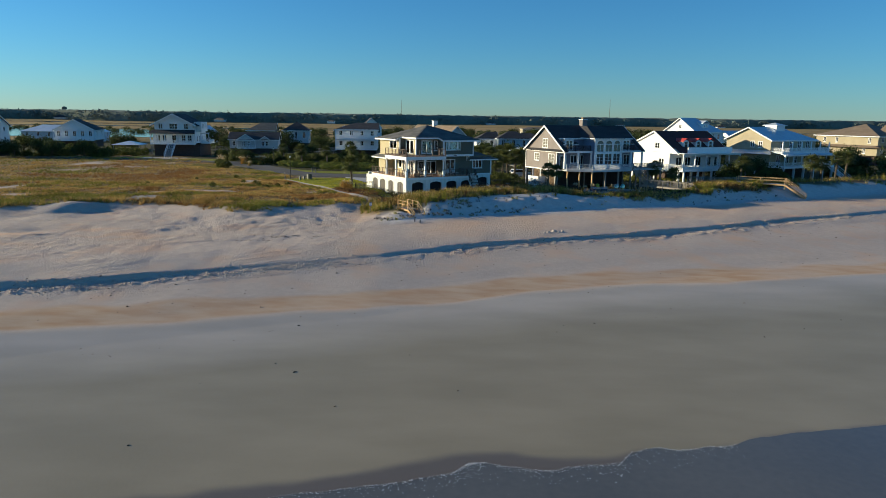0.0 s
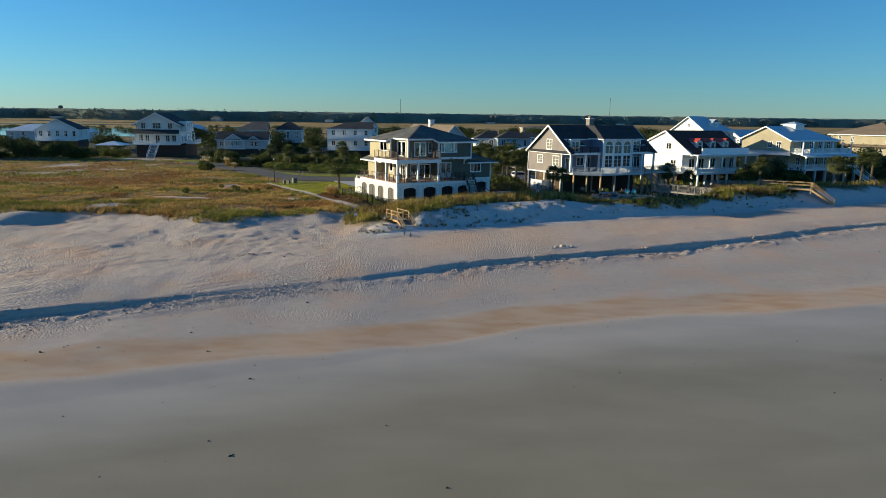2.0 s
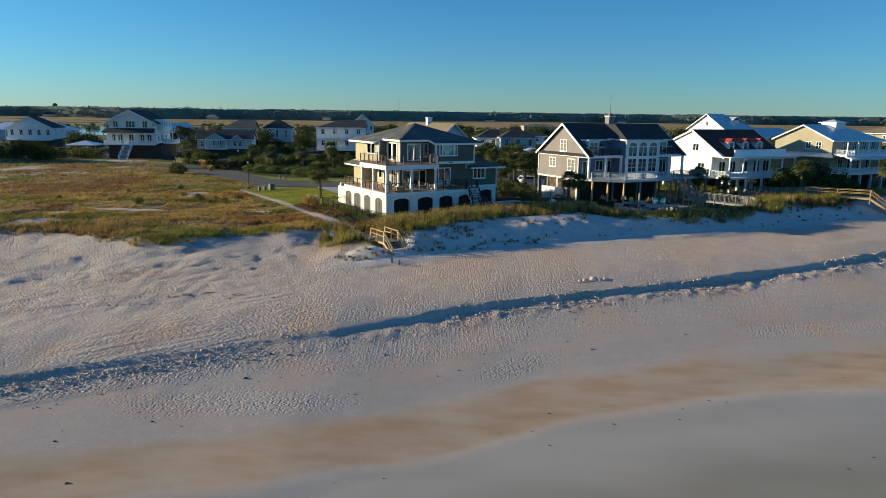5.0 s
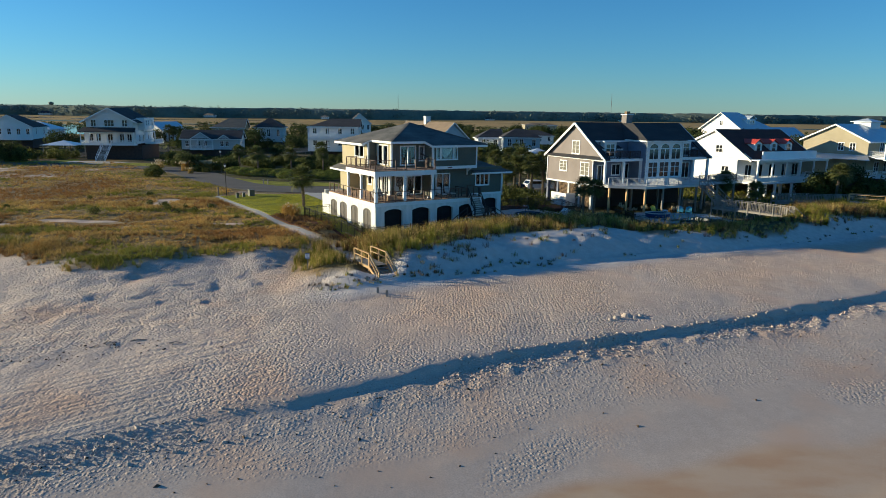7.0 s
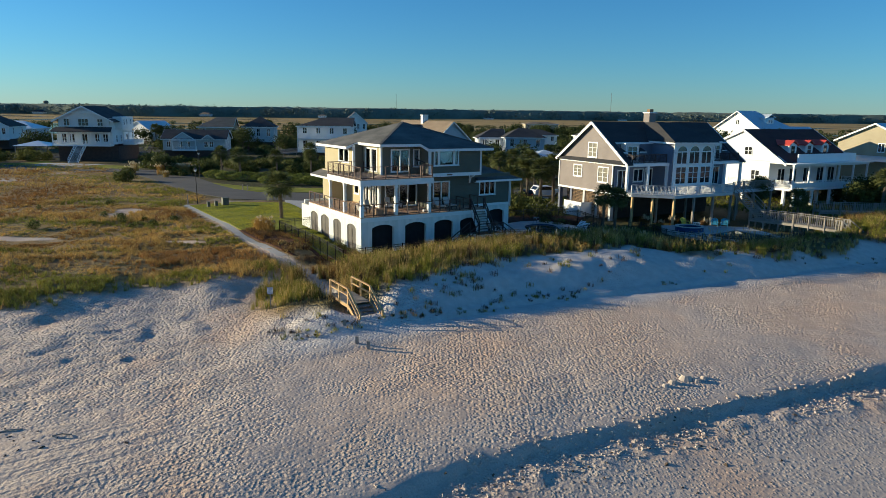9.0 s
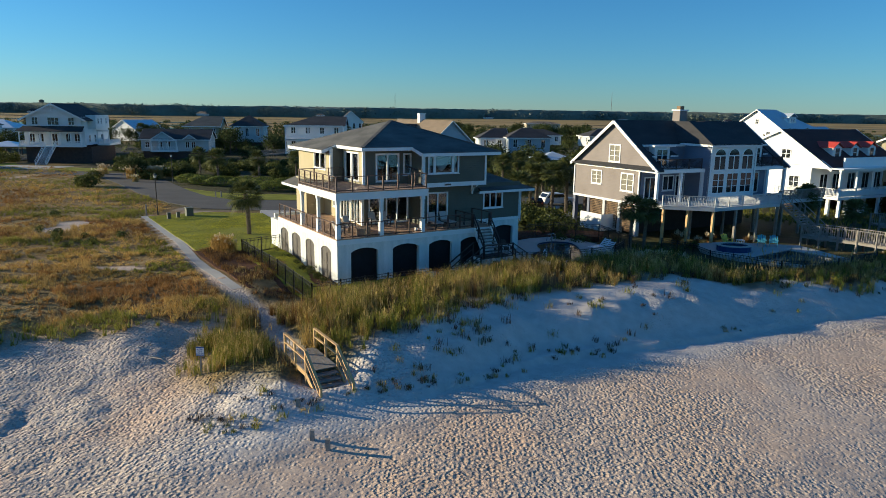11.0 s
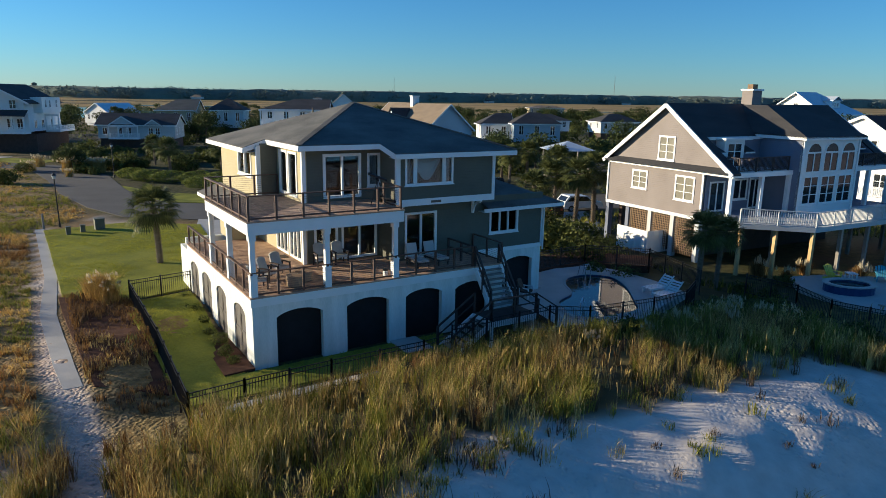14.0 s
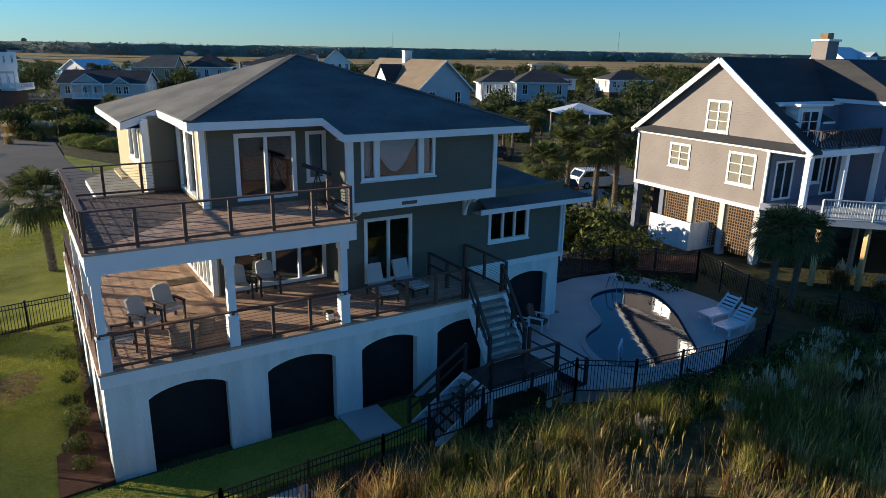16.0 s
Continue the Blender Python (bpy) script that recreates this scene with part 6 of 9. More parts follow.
part("cupola_roof", MB().slab([(6.6, 3.6, 14.5), (10.4, 3.6, 14.5), (8.5, 5.5, 15.1)], 0.06).slab([(6.6, 7.4, 14.5), (6.6, 3.6, 14.5), (8.5, 5.5, 15.1)], 0.06).slab([(10.4, 3.6, 14.5), (10.4, 7.4, 14.5), (8.5, 5.5, 15.1)], 0.06).slab([(10.4, 7.4, 14.5), (6.6, 7.4, 14.5), (8.5, 5.5, 15.1)], 0.06), metal_roof, h5)
piers(h5, 0.3, 17.6, -3.5, 11, G5, 5.4, 6, 3, grey_siding, 0.4)
body(h5, 1, 15, 1, 11, G5 - 0.3, 5.4, undercroft_dark, "", "ground_wall")
steps(h5, 15.5, 17.5, -3.8, 5.6, G5, white)

# long pale-yellow house with brown roof, farthest along the beach
G6 = 2.6
h6 = thing("house", 134.0, 211.0, G6, 29, "pale yellow house with brown hipped roof", "house")
body(h6, 0, 22, 0, 20, 5.4, 11.7, yellow_siding)
gable_roof(h6, 0, 22, 0, 20, 11.7, 15.2, tan_shingle, "x", 0.7, (True, True), "brown shingle hip roof")
windows(h6, "L", 0, -1, (9.2,), (2.6, 13, 17), 0.9, 1.7)
windows(h6, "L", 0, -1, (6.0,), (4, 9, 15), 0.9, 1.6)
part("skirt_roof", MB().slab([(-1.6, -1.5, 8.0), (0, 0, 8.6), (0, 20, 8.6), (-1.6, 21, 8.0)], 0.1), tan_shingle, h6)
windows(h6, "F", 0, -1, (9.6, 6.3), (2.5, 6, 9.5, 13, 16.5, 19.5), 1.2, 1.9)
part("wing", MB().box(7, 17, -3, 0, 5.4, 12.0), yellow_siding, h6)
part("wing_gable", MB().face_prism([(7, 12.0), (17, 12.0), (12, 14.9)], "F", -3, -2.8), yellow_siding, h6)
part("wing_roof", MB().slab([(6.5, -3.4, 11.7), (12, -3.4, 15.0), (12, 5, 15.0), (6.5, 5, 11.7)], 0.1).slab([(17.5, -3.4, 11.7), (12, -3.4, 15.0), (12, 5, 15.0), (17.5, 5, 11.7)], 0.1), tan_shingle, h6)
windows(h6, "F", -3, -1, (9.6, 6.3), (9, 12, 15), 1.2, 1.9)
part("skirt_roof", MB().slab([(-1.5, -1.5, 8.0), (23.5, -1.5, 8.0), (23.5, 0, 8.6), (-1.5, 0, 8.6)], 0.1), tan_shingle, h6)
porch(h6, -0.5, 22.5, -4.5, -3.0, 5.6, 8.0, 7)
body(h6, 1, 21, 1, 19, G6 - 0.3, 5.4, undercroft_dark, "", "ground_wall")

# white gambrel-roofed house across the field
GL = 2.3
hl = thing("house", -89.0, 206.0, GL, 6, "large white house on dark piers with broad front gable", "house")
FL1 = 6.1
body(hl, 0, 12.5, 2.4, 16, FL1, 9.6, white_siding)
body(hl, 0.6, 11.9, 2.4, 15, 9.6, 12.2, white_siding)
part("gable", MB().face_prism([(0.6, 12.0), (11.9, 12.0), (6.25, 14.8)], "F", 2.2, 2.4), white_siding, hl)
mb = MB()
for sx in (-1, 1):
    mb.slab([(6.25, 1.6, 15.05), (6.25 + sx * 6.9, 1.6, 11.5), (6.25 + sx * 6.9, 16.5, 11.5), (6.25, 16.5, 15.05)], 0.16)
part("roof", mb, dark_shingle, hl, "dark shingle gable roof")
for sx in (-1, 1):
    part("barge_board", MB().beam((6.25, 1.55, 14.9), (6.25 + sx * 6.9, 1.55, 11.35), 0.1, 0.35), white, hl)
mb = MB()
mb.box(3.6, 8.9, 1.5, 1.6, 13.3, 13.5)
mb.beam((6.25, 1.55, 13.4), (6.25, 1.55, 14.8), 0.12, 0.12, (0, 1, 0))
part("gable_truss", mb, white, hl)
part("porch_roof", MB().slab([(-0.6, -0.3, 9.2), (13.1, -0.3, 9.2), (12.5, 2.4, 10.2), (0, 2.4, 10.2)], 0.12), dark_shingle, hl)
part("side_dormer", MB().box(11.5, 13.6, 6, 14, 9.6, 12.6), white_siding, hl)
windows(hl, "L", 13.6, 1, (10.6,), (7.5, 9.3, 12.2), 0.8, 1.5)
windows(hl, "F", 2.2, -1, (10.4,), (2.5, 10.0), 1.3, 1.7)
windows(hl, "F", 2.2, -1, (10.4,), (6.25,), 2.4, 1.7, 3)
windows(hl, "F", 2.4, -1, (6.6,), (1.6, 3.4, 9.1, 10.9), 1.2, 2.0)
opening(hl, "F", 5.6, 6.9, FL1, 8.6, 2.4, -1, 2, 1, 0.12, depth=-0.01, name="glazed_door")
windows(hl, "L", 12.5, 1, (6.6,), (5, 8, 12), 1.1, 1.7)
porch(hl, -0.2, 12.7, 0, 2.4, FL1, 8.9, 7)
porch(hl, 12.5, 15.2, 9, 16, FL1, 8.9, 3)
# added dark block in place of the shade among the piers
body(hl, 0.5, 14, 1.5, 15.5, GL - 0.3, 5.8, undercroft_dark, "dark block for the shade among the piers", "ground_wall")
steps(hl, 5.2, 7.3, 0, FL1, GL + 0.1, white)

# low grey house with twin gables
GR = 2.3
hr = thing("house", -70.5, 223.0, GR, 9, "low pale grey house with dark roof and two front gables", "house")
body(hr, 0, 15.5, 0, 9.5, 4.2, 7.3, grey_siding)
gable_roof(hr, 0, 15.5, 0, 9.5, 7.3, 9.4, dark_shingle, "x", 0.5, (False, False), "dark shingle roof", grey_siding)
for x, w, z in ((5.2, 2.6, 8.9), (11.3, 1.5, 8.3)):
    part("front_gable", MB().face_prism([(x - w, 7.2), (x + w, 7.2), (x, z - 0.15)], "F", -0.9, -0.7), grey_siding, hr)
    part("front_gable_roof", MB().slab([(x - w - 0.4, -1.2, 6.95), (x, -1.2, z), (x, 3, z), (x - w - 0.4, 3, 6.95)], 0.1).slab([(x + w + 0.4, -1.2, 6.95), (x, -1.2, z), (x, 3, z), (x + w + 0.4, 3, 6.95)], 0.1), dark_shingle, hr)
    part("front_gable_trim", MB().beam((x - w - 0.4, -1.22, 6.85), (x, -1.22, z - 0.1), 0.06, 0.2).beam((x + w + 0.4, -1.22, 6.85), (x, -1.22, z - 0.1), 0.06, 0.2), white, hr)
windows(hr, "F", 0, -1, (5.0,), (1.4, 4.4, 6.2, 10.6, 12.0), 1.0, 1.5)
windows(hr, "L", 15.5, 1, (5.0,), (2.0, 4.7, 7.5), 0.9, 1.4)
porch(hr, 2.4, 8.4, -1.4, 0, 4.4, 6.7, 4)
body(hr, 0.3, 15.2, 0.3, 9.2, GR - 0.3, 4.2, undercroft_dark, "", "ground_wall")


PLACES = []


def plain_house(x, y, deg, w, d, g, f, ze, zr, walls, roof, label, along="x", hips=(False, False), nwin=4, storeys=1, porches=0):
    """A farther house: raised body, roof, windows, perhaps stacked porches."""
    q = radians(deg)
    PLACES.append((x + w / 2 * math.cos(q) - d / 2 * math.sin(q), y + w / 2 * math.sin(q) + d / 2 * math.cos(q), max(w, d) * 0.75))
    r = thing("house", x, y, g, deg, label, "house")
    body(r, 0, w, 0, d, f, ze, walls)
    body(r, 0.4, w - 0.4, 0.4, d - 0.4, g - 0.3, f, walls if f - g < 1.5 else undercroft_dark, "", "ground_wall")
    gable_roof(r, 0, w, 0, d, ze, zr, roof, along, 0.5, hips, "", walls)
    hgt = (ze - f) / storeys
    zs = [f + hgt * k + 0.35 * hgt for k in range(storeys)]
    windows(r, "F", 0, -1, zs, [w * (i + 0.5) / nwin for i in range(nwin)], 1.1, hgt * 0.48)
    windows(r, "L", 0, -1, zs, [d * (i + 0.5) / 2 for i in range(2)], 1.0, hgt * 0.48)
    windows(r, "L", w, 1, zs, [d * (i + 0.5) / 2 for i in range(2)], 1.0, hgt * 0.48)
    for k in range(porches):
        z = f + hgt * k
        porch(r, 0, w, -2.4, 0, z + 0.05, z + hgt - 0.4, 6)
    return r


plain_house(-35.5, 222.0, 4, 13.5, 12, 2.2, 4.6, 11.0, 13.0, white_siding, dark_shingle, "white three-level house with stacked porches", "x", (True, False), 4, 2, 2)
hn = plain_house(-0.6, 197.7, 30, 9.4, 24, 2.2, 4.8, 8.6, 12.8, pale_blue, tan_shingle, "pale blue house with long tan shingle roof", "y", (False, False), 2, 1)
part("chimney", MB().box(3.9, 5.3, 12.5, 13.6, 12.0, 14.0), white_siding, hn)
part("chimney_cap", MB().box(3.8, 5.4, 12.4, 13.7, 14.0, 14.15), white, hn)
part("side_gable", MB().face_prism([(9.5, 8.6), (15.5, 8.6), (12.5, 11.6)], "L", -0.6, -0.4), white_siding, hn)
part("side_gable_roof", MB().slab([(-0.9, 9.0, 8.3), (-0.9, 12.5, 11.9), (3.4, 12.5, 11.9), (-0.2, 9.0, 8.3)], 0.1).slab([(-0.9, 16.0, 8.3), (-0.9, 12.5, 11.9), (3.4, 12.5, 11.9), (-0.2, 16.0, 8.3)], 0.1), dark_shingle, hn)
plain_house(18.0, 229.0, 4, 10.5, 8, 2.0, 4.6, 8.8, 10.9, pale_blue, dark_shingle, "pale blue house with low dark hip roof", "x", (True, True), 3, 1)
plain_house(11.0, 233.0, 4, 7, 8, 2.0, 4.6, 8.4, 10.6, white_siding, dark_shingle, "white house with dark roof and side porch", "x", (True, False), 2, 1, 1)
plain_house(-46.0, 378.0, 10, 11, 15, 1.6, 4.6, 9.6, 14.4, white_siding, dark_shingle, "white house with steep dark roof", "y", (False, False), 4, 1)
plain_house(-131.0, 335.0, -25, 13, 14, 1.6, 2.2, 6.2, 9.6, white_siding, metal_roof, "white gabled house with blue metal roof", "y", (False, False), 3, 1)
plain_house(-80.0, 276.0, 6, 11, 10, 1.8, 4.0, 9.2, 12.0, yellow_siding, tan_shingle, "cream house with brown hip roof", "x", (True, False), 3, 1)
plain_house(-66.0, 279.0, 6, 10, 10, 1.8, 4.0, 9.4, 12.6, grey_siding, dark_shingle, "grey house with dark hip roof among trees", "x", (True, True), 3, 1)
plain_house(-47.0, 300.0, 8, 10, 9, 1.8, 4.0, 7.6, 10.2, white_siding, dark_shingle, "small white house with dark gable roof", "y", (False, False), 3, 1)
plain_house(-150.0, 262.0, 14, 14, 16, 1.6, 4.4, 8.6, 12.4, white_siding, dark_shingle, "white house with dark roof and front gable", "y", (False, True), 5, 1, 1)
plain_house(-205.0, 330.0, 4, 36, 14, 1.2, 2.2, 6.0, 8.8, pale_blue, metal_roof, "long low house with blue metal roof", "x", (True, True), 7, 1)
plain_house(-141.5, 192.0, 8, 12, 12, 2.2, 5.2, 11.0, 14.0, white_siding, red_shingle, "white house with dark red roof and stacked porches", "x", (True, False), 3, 2, 2)
plain_house(-62.5, 385.0, 6, 12, 9, 1.6, 3.8, 7.4, 10.0, yellow_siding, dark_shingle, "cream gabled house beside the marsh", "y", (False, False), 3, 1)
plain_house(62.0, 545.0, 4, 24, 12, 1.2, 2.4, 7.6, 9.0, yellow_siding, tan_shingle, "yellow house at the edge of the marsh", "x", (True, True), 6, 1)
plain_house(30.0, 300.0, 6, 14, 10, 1.6, 3.6, 7.2, 9.0, white_siding, dark_shingle, "white house with low dark roof", "x", (True, True), 4, 1)
plain_house(52.0, 292.0, 12, 13, 10, 1.6, 3.6, 7.4, 9.6, grey_siding, dark_shingle, "grey house beside the creek", "x", (True, True), 4, 1)
plain_house(96.0, 262.0, 14, 14, 11, 1.6, 4.2, 9.0, 12.0, white_siding, dark_shingle, "white gabled house behind the beach row", "y", (False, False), 3, 2)
plain_house(120.0, 285.0, 18, 16, 11, 1.6, 4.2, 8.6, 11.6, white_siding, metal_roof, "white house with pale metal roof", "x", (False, False), 4, 1)

# ---- plants ----
rng = np.random.default_rng(7)


def blades(P, H, W, lean, seed, per=1, plain=False):
    """Grass blades at P (n x 3), each a bent tapering strip. Returns vertices and triangles."""
    r = np.random.default_rng(seed)
    P = np.repeat(P, per, 0) + (np.concatenate([r.normal(0, 0.075, (len(P) * per, 2)), np.zeros((len(P) * per, 1))], 1) if per > 1 else 0)
    H = np.repeat(H, per) * r.uniform(0.55, 1.15, len(P))
    n = len(P)
    a = r.uniform(0, 2 * np.pi, n)
    d = np.stack([np.cos(a), np.sin(a), np.zeros(n)], 1)
    s = np.stack([-np.sin(a), np.cos(a), np.zeros(n)], 1)
    b = r.uniform(0.1, 1.0, n)[:, None] * lean * H[:, None]
    w = (W * r.uniform(0.6, 1.3, n))[:, None]
    up = np.array([[0, 0, 1.0]]) * H[:, None]
    v0, v1 = P - s * w - 0.05 * up, P + s * w - 0.05 * up
    m = P + up * 0.6 + d * b * 0.35
    v2, v3 = m - s * w * 0.7, m + s * w * 0.7
    v4 = P + up * 0.95 + d * b
    if plain:
        return np.stack([v0, v1, v4], 1).reshape(-1, 3), np.arange(3 * n).reshape(-1, 3)
    V = np.stack([v0, v1, v2, v3, v4], 1).reshape(-1, 3)
    k = (np.arange(n) * 5)[:, None]
    F = np.concatenate([k + np.array([[0, 1, 3]]), k + np.array([[0, 3, 2]]), k + np.array([[2, 3, 4]])], 0)
    return V, F


def grass(name, P, H, W, lean, per, seed, pick, mats, label, plain=False):
    """A sward of kind stuff; pick: which material each tuft takes."""
    V, F = blades(P, H, W, lean, seed, per, plain)
    idx = np.tile(np.repeat(pick, per), 1 if plain else 3)
    me = fast_mesh(name, V, F, mats, idx)
    return tagged(new(name, me), label, "grass", kind="stuff")


def scatter(x0, x1, y0, y1, n, seed):
    r = np.random.default_rng(seed)
    return r.uniform(x0, x1, n), r.uniform(y0, y1, n), r.uniform(0, 1, n), r


# sea oats along the dune crest
x, y, u, r = scatter(-12, 60, 84, 140, 64000, 11)
f = inland(x, y)
veg = veg_cover(x, y)
top = np.interp(x, [-12, -4, 6, 12, 17, 21, 25, 30, 36, 44, 60], [28.0, 28.5, 28.5, 28.0, 28.0, 26.0, 22.6, 21.4, 22.5, 25.0, 25.0])
open_sand = hash_noise(x, y, 3.2, 71) + 0.5 * hash_noise(x, y, 1.3, 72)
thick = np.clip((f - 21.5 + 3.6 * np.clip((x - 15) / 6, 0, 1)) / 2, 0, 1)
clump = np.clip(0.62 + 0.75 * hash_noise(x, y, 1.1, 83) + 0.35 * hash_noise(x, y, 0.5, 84), 0.06, 1)
dens = clump * np.where(x < 7, 1.0, np.clip(0.35 + open_sand * 0.75, 0.03, 1) * (1 - thick) + thick) * np.clip(veg * 1.3, 0, 1)
keep = (f > 15.5) & (f < top) & (u < dens)
keep &= (np.hypot(x + 4.9, y - 89.6) > 1.6) & ((x > -6.6) | (f > 25))
x, y, f = x[keep], y[keep], f[keep]
P = np.stack([x, y, ground_z(x, y)], 1)
patch = hash_noise(x, y, 4, 73) + r.normal(0, 0.4, len(x))
pick = np.where(patch > 0.05, 1, np.where(patch < -0.6, 2, 0))
pick = np.where(r.uniform(0, 1, len(x)) < 0.14, 3, pick)
hgt = 0.95 * r.uniform(0.55, 1.2, len(x)) + 0.25 * hash_noise(x, y, 5, 74) + 0.15 * hash_noise(x, y, 1.5, 70) + 0.25 * np.clip((f - 21) / 3, 0, 1)
hgt = hgt * (1 - 0.4 * np.clip((x - 19) / 5, 0, 1) * np.clip((44 - x) / 5, 0, 1))
grass("dune_grass", P, hgt + 0.22 * hash_noise(x, y, 1.1, 83), 0.0095, 0.62, 26, 12, pick, [straw, green_grass, rust_grass, twig], "tall sea oats and dune grass on the crest")
# clumps down the seaward face, thick along the ledges
x, y, u, r = scatter(-9, 62, 84, 128, 30000, 14)
f = inland(x, y)
keep = (f > 14.2) & (f < 22) & (np.hypot(x + 4.2, y - 88.6) > 1.8)
keep &= u < 0.012 + np.clip((f - 15.5) / 4, 0.15, 1) * np.clip(hash_noise(x, y, 1.5, 75) * 1.6 + 0.5 * hash_noise(x, y, 5, 77) - 0.02, 0, 0.6) + np.where(x < 11, 0.45, 0.08) * np.clip(1 - np.abs(f - 15.2 + hash_noise(x, y, 3, 82)) / 0.6, 0, 1)
x, y, f = x[keep], y[keep], f[keep]
n = len(x)
size = r.uniform(0.2, 0.62, n) * np.clip(0.6 + (f - 15) / 8, 0.5, 1.2)
P = np.repeat(np.stack([x, y, ground_z(x, y) - 0.03], 1), 24, 0)
P[:, :2] += r.normal(0, 1, (len(P), 2)) * np.repeat(size, 24)[:, None] * 0.30
pick = np.repeat(r.choice(4, n, p=[0.2, 0.25, 0.3, 0.25]), 24)
grass("dune_grass", P, np.repeat(size, 24), 0.013, 0.9, 1, 15, pick, [straw, green_grass, twig, shrub_leaf], "scattered dark tufts on the dune face")
# coarser grass where the dunes run on past the other houses
x, y, u, r = scatter(58, 150, 108, 190, 26000, 94)
f = inland(x, y)
keep = (f > 17.5 + 2 * hash_noise(x, y, 5, 87)) & (f < 27) & (u < 0.5 + 0.6 * hash_noise(x, y, 3, 88))
x, y = x[keep], y[keep]
patch = hash_noise(x, y, 5, 89) + r.normal(0, 0.3, len(x))
grass("dune_grass", np.stack([x, y, ground_z(x, y)], 1), 0.9 + 0.35 * hash_noise(x, y, 2, 90), 0.022, 0.6, 9, 95, np.where(patch > 0.1, 1, np.where(patch < -0.5, 2, 0)), [straw, green_grass, rust_grass], "coarse grass on the dunes farther along", True)
# seed heads on long stalks
x, y, u, r = scatter(-10, 34, 88, 118, 4200, 16)
f = inland(x, y)
keep = (f > 18) & (f < 26) & (veg_cover(x, y) > 0.5)
x, y = x[keep], y[keep]
n = len(x)
z = ground_z(x, y)
V, F = blades(np.stack([x, y, z], 1), np.full(n, 1.4), 0.007, 0.25, 17)
tip = V.reshape(-1, 5, 3)[:, 4]
V2, F2g = blades(np.repeat(tip - [[0, 0, 0.3]], 3, 0), np.full(3 * n, 0.3), 0.017, 0.4, 18)
me = fast_mesh("sea_oats", np.concatenate([V, V2]), np.concatenate([F, F2g + len(V)]), [straw])
tagged(new("sea_oats", me), "pale seed heads of sea oats on tall stalks", "grass", kind="stuff")

# the rough field on the other side of the path
x, y, u, r = scatter(-125, -10, 24, 196, 190000, 19)
f = inland(x, y)
veg = veg_cover(x, y)
keep = (y > field_edge(x) - 1.5) & (u < np.clip(0.72 + 0.55 * hash_noise(x * 0.7, y, 1.5, 69), 0.12, 1) * veg * np.clip(1.15 - (-x - 20) / 130, 0.35, 1) * np.clip(1.5 - f / 90, 0.45, 1))
road_gap = (y - (141 + np.clip(-28 - x, 0, 60) * 1.25))
keep &= (road_gap < -3) & (path_dist(x, y) > 0.42) & ((x < -11.8) | (y > 97.5))
lawn_edge = (x + 32) * -1.66 + 134.2
keep &= ~((x > -31.5) & (y > lawn_edge - 1.0))
keep &= (x + (y - 113) * 0.62 < -16.5) | (y > 134)
x, y = x[keep], y[keep]
patch = 1.5 * hash_noise(x * 0.45, y, 9, 76) + 0.8 * hash_noise(x * 0.7, y, 3, 77) + r.normal(0, 0.2, len(x))
pick = np.where(patch > 0.3, 1, np.where(patch < -0.55, 2, 0))
hgt = 0.32 + 0.20 * hash_noise(x * 0.7, y, 6, 78) + 0.22 * hash_noise(x, y, 1.5, 69) + np.where(y < field_edge(x) + 4, 0.2, 0)
grass("field_grass", np.stack([x, y, ground_z(x, y)], 1), hgt, 0.022, 1.15, 15, 20, pick, [field_straw, field_green, field_rust], "rough brown and green dune grass across the field", True)
# rusty bed between path and fence, and the green knoll by the beach stairs
x, y, u, r = scatter(-22, -8, 100, 117, 9000, 21)
inside = (x > -21.5 + (117 - y) * 0.62 + 1.2) & (x < -16.4 + (116 - y) * 0.63 + 0.4) & (y > 101.5) & (y < 115.5)
keep = inside & (u < 0.42 + 0.5 * hash_noise(x, y, 1.6, 68)) & (path_dist(x, y) > 0.8)
x, y = x[keep], y[keep]
pick = np.where(hash_noise(x, y, 2.2, 79) + r.normal(0, 0.3, len(x)) > 0.75, 0, np.where(r.random(len(x)) < 0.3, 3, 2))
grass("bed_grass", np.stack([x, y, ground_z(x, y)], 1), 0.40 + 0.3 * hash_noise(x, y, 1.6, 68), 0.015, 0.9, 9, 22, pick, [straw, green_grass, rust_grass, twig], "rust-brown ornamental grass beside the fence")
x, y, u, r = scatter(-12.5, -5.5, 88.5, 96.5, 5200, 23)
keep = (np.hypot((x + 9.2) / 2.6, (y - 93.2) / 3.4) < 1 + 0.25 * hash_noise(x, y, 1.5, 80)) & (u < 0.28 + 0.6 * hash_noise(x, y, 1.3, 67)) & (np.hypot(x + 4.9, y - 89.6) > 1.4) & (path_dist(x, y) > 1.0)
x, y = x[keep], y[keep]
grass("dune_grass", np.stack([x, y, ground_z(x, y)], 1), np.full(len(x), 0.75), 0.010, 0.6, 11, 24, np.where(r.uniform(0, 1, len(x)) > 0.3, 1, 0), [straw, green_grass], "green beach grass on a sandy knoll")
# low scrub around the gardens behind
x, y, u, r = scatter(-12, 60, 106, 175, 26000, 25)
f = inland(x, y)
lx, ly = (x + 5.95) * 0.848 + (y - 105.9) * 0.53, -(x + 5.95) * 0.53 + (y - 105.9) * 0.848
hx, hy = (x - 22) * 0.883 + (y - 124.7) * 0.469, -(x - 22) * 0.469 + (y - 124.7) * 0.883
keep = (f > 27) & ~((lx > -4) & (lx < 29) & (ly > -4) & (ly < 22)) & ~((hx > -3) & (hx < 22) & (hy > -14) & (hy < 14)) & (y < 139 + 0.5 * x)
keep &= (u < 0.5 + 0.5 * hash_noise(x, y, 5, 81))
x, y = x[keep], y[keep]
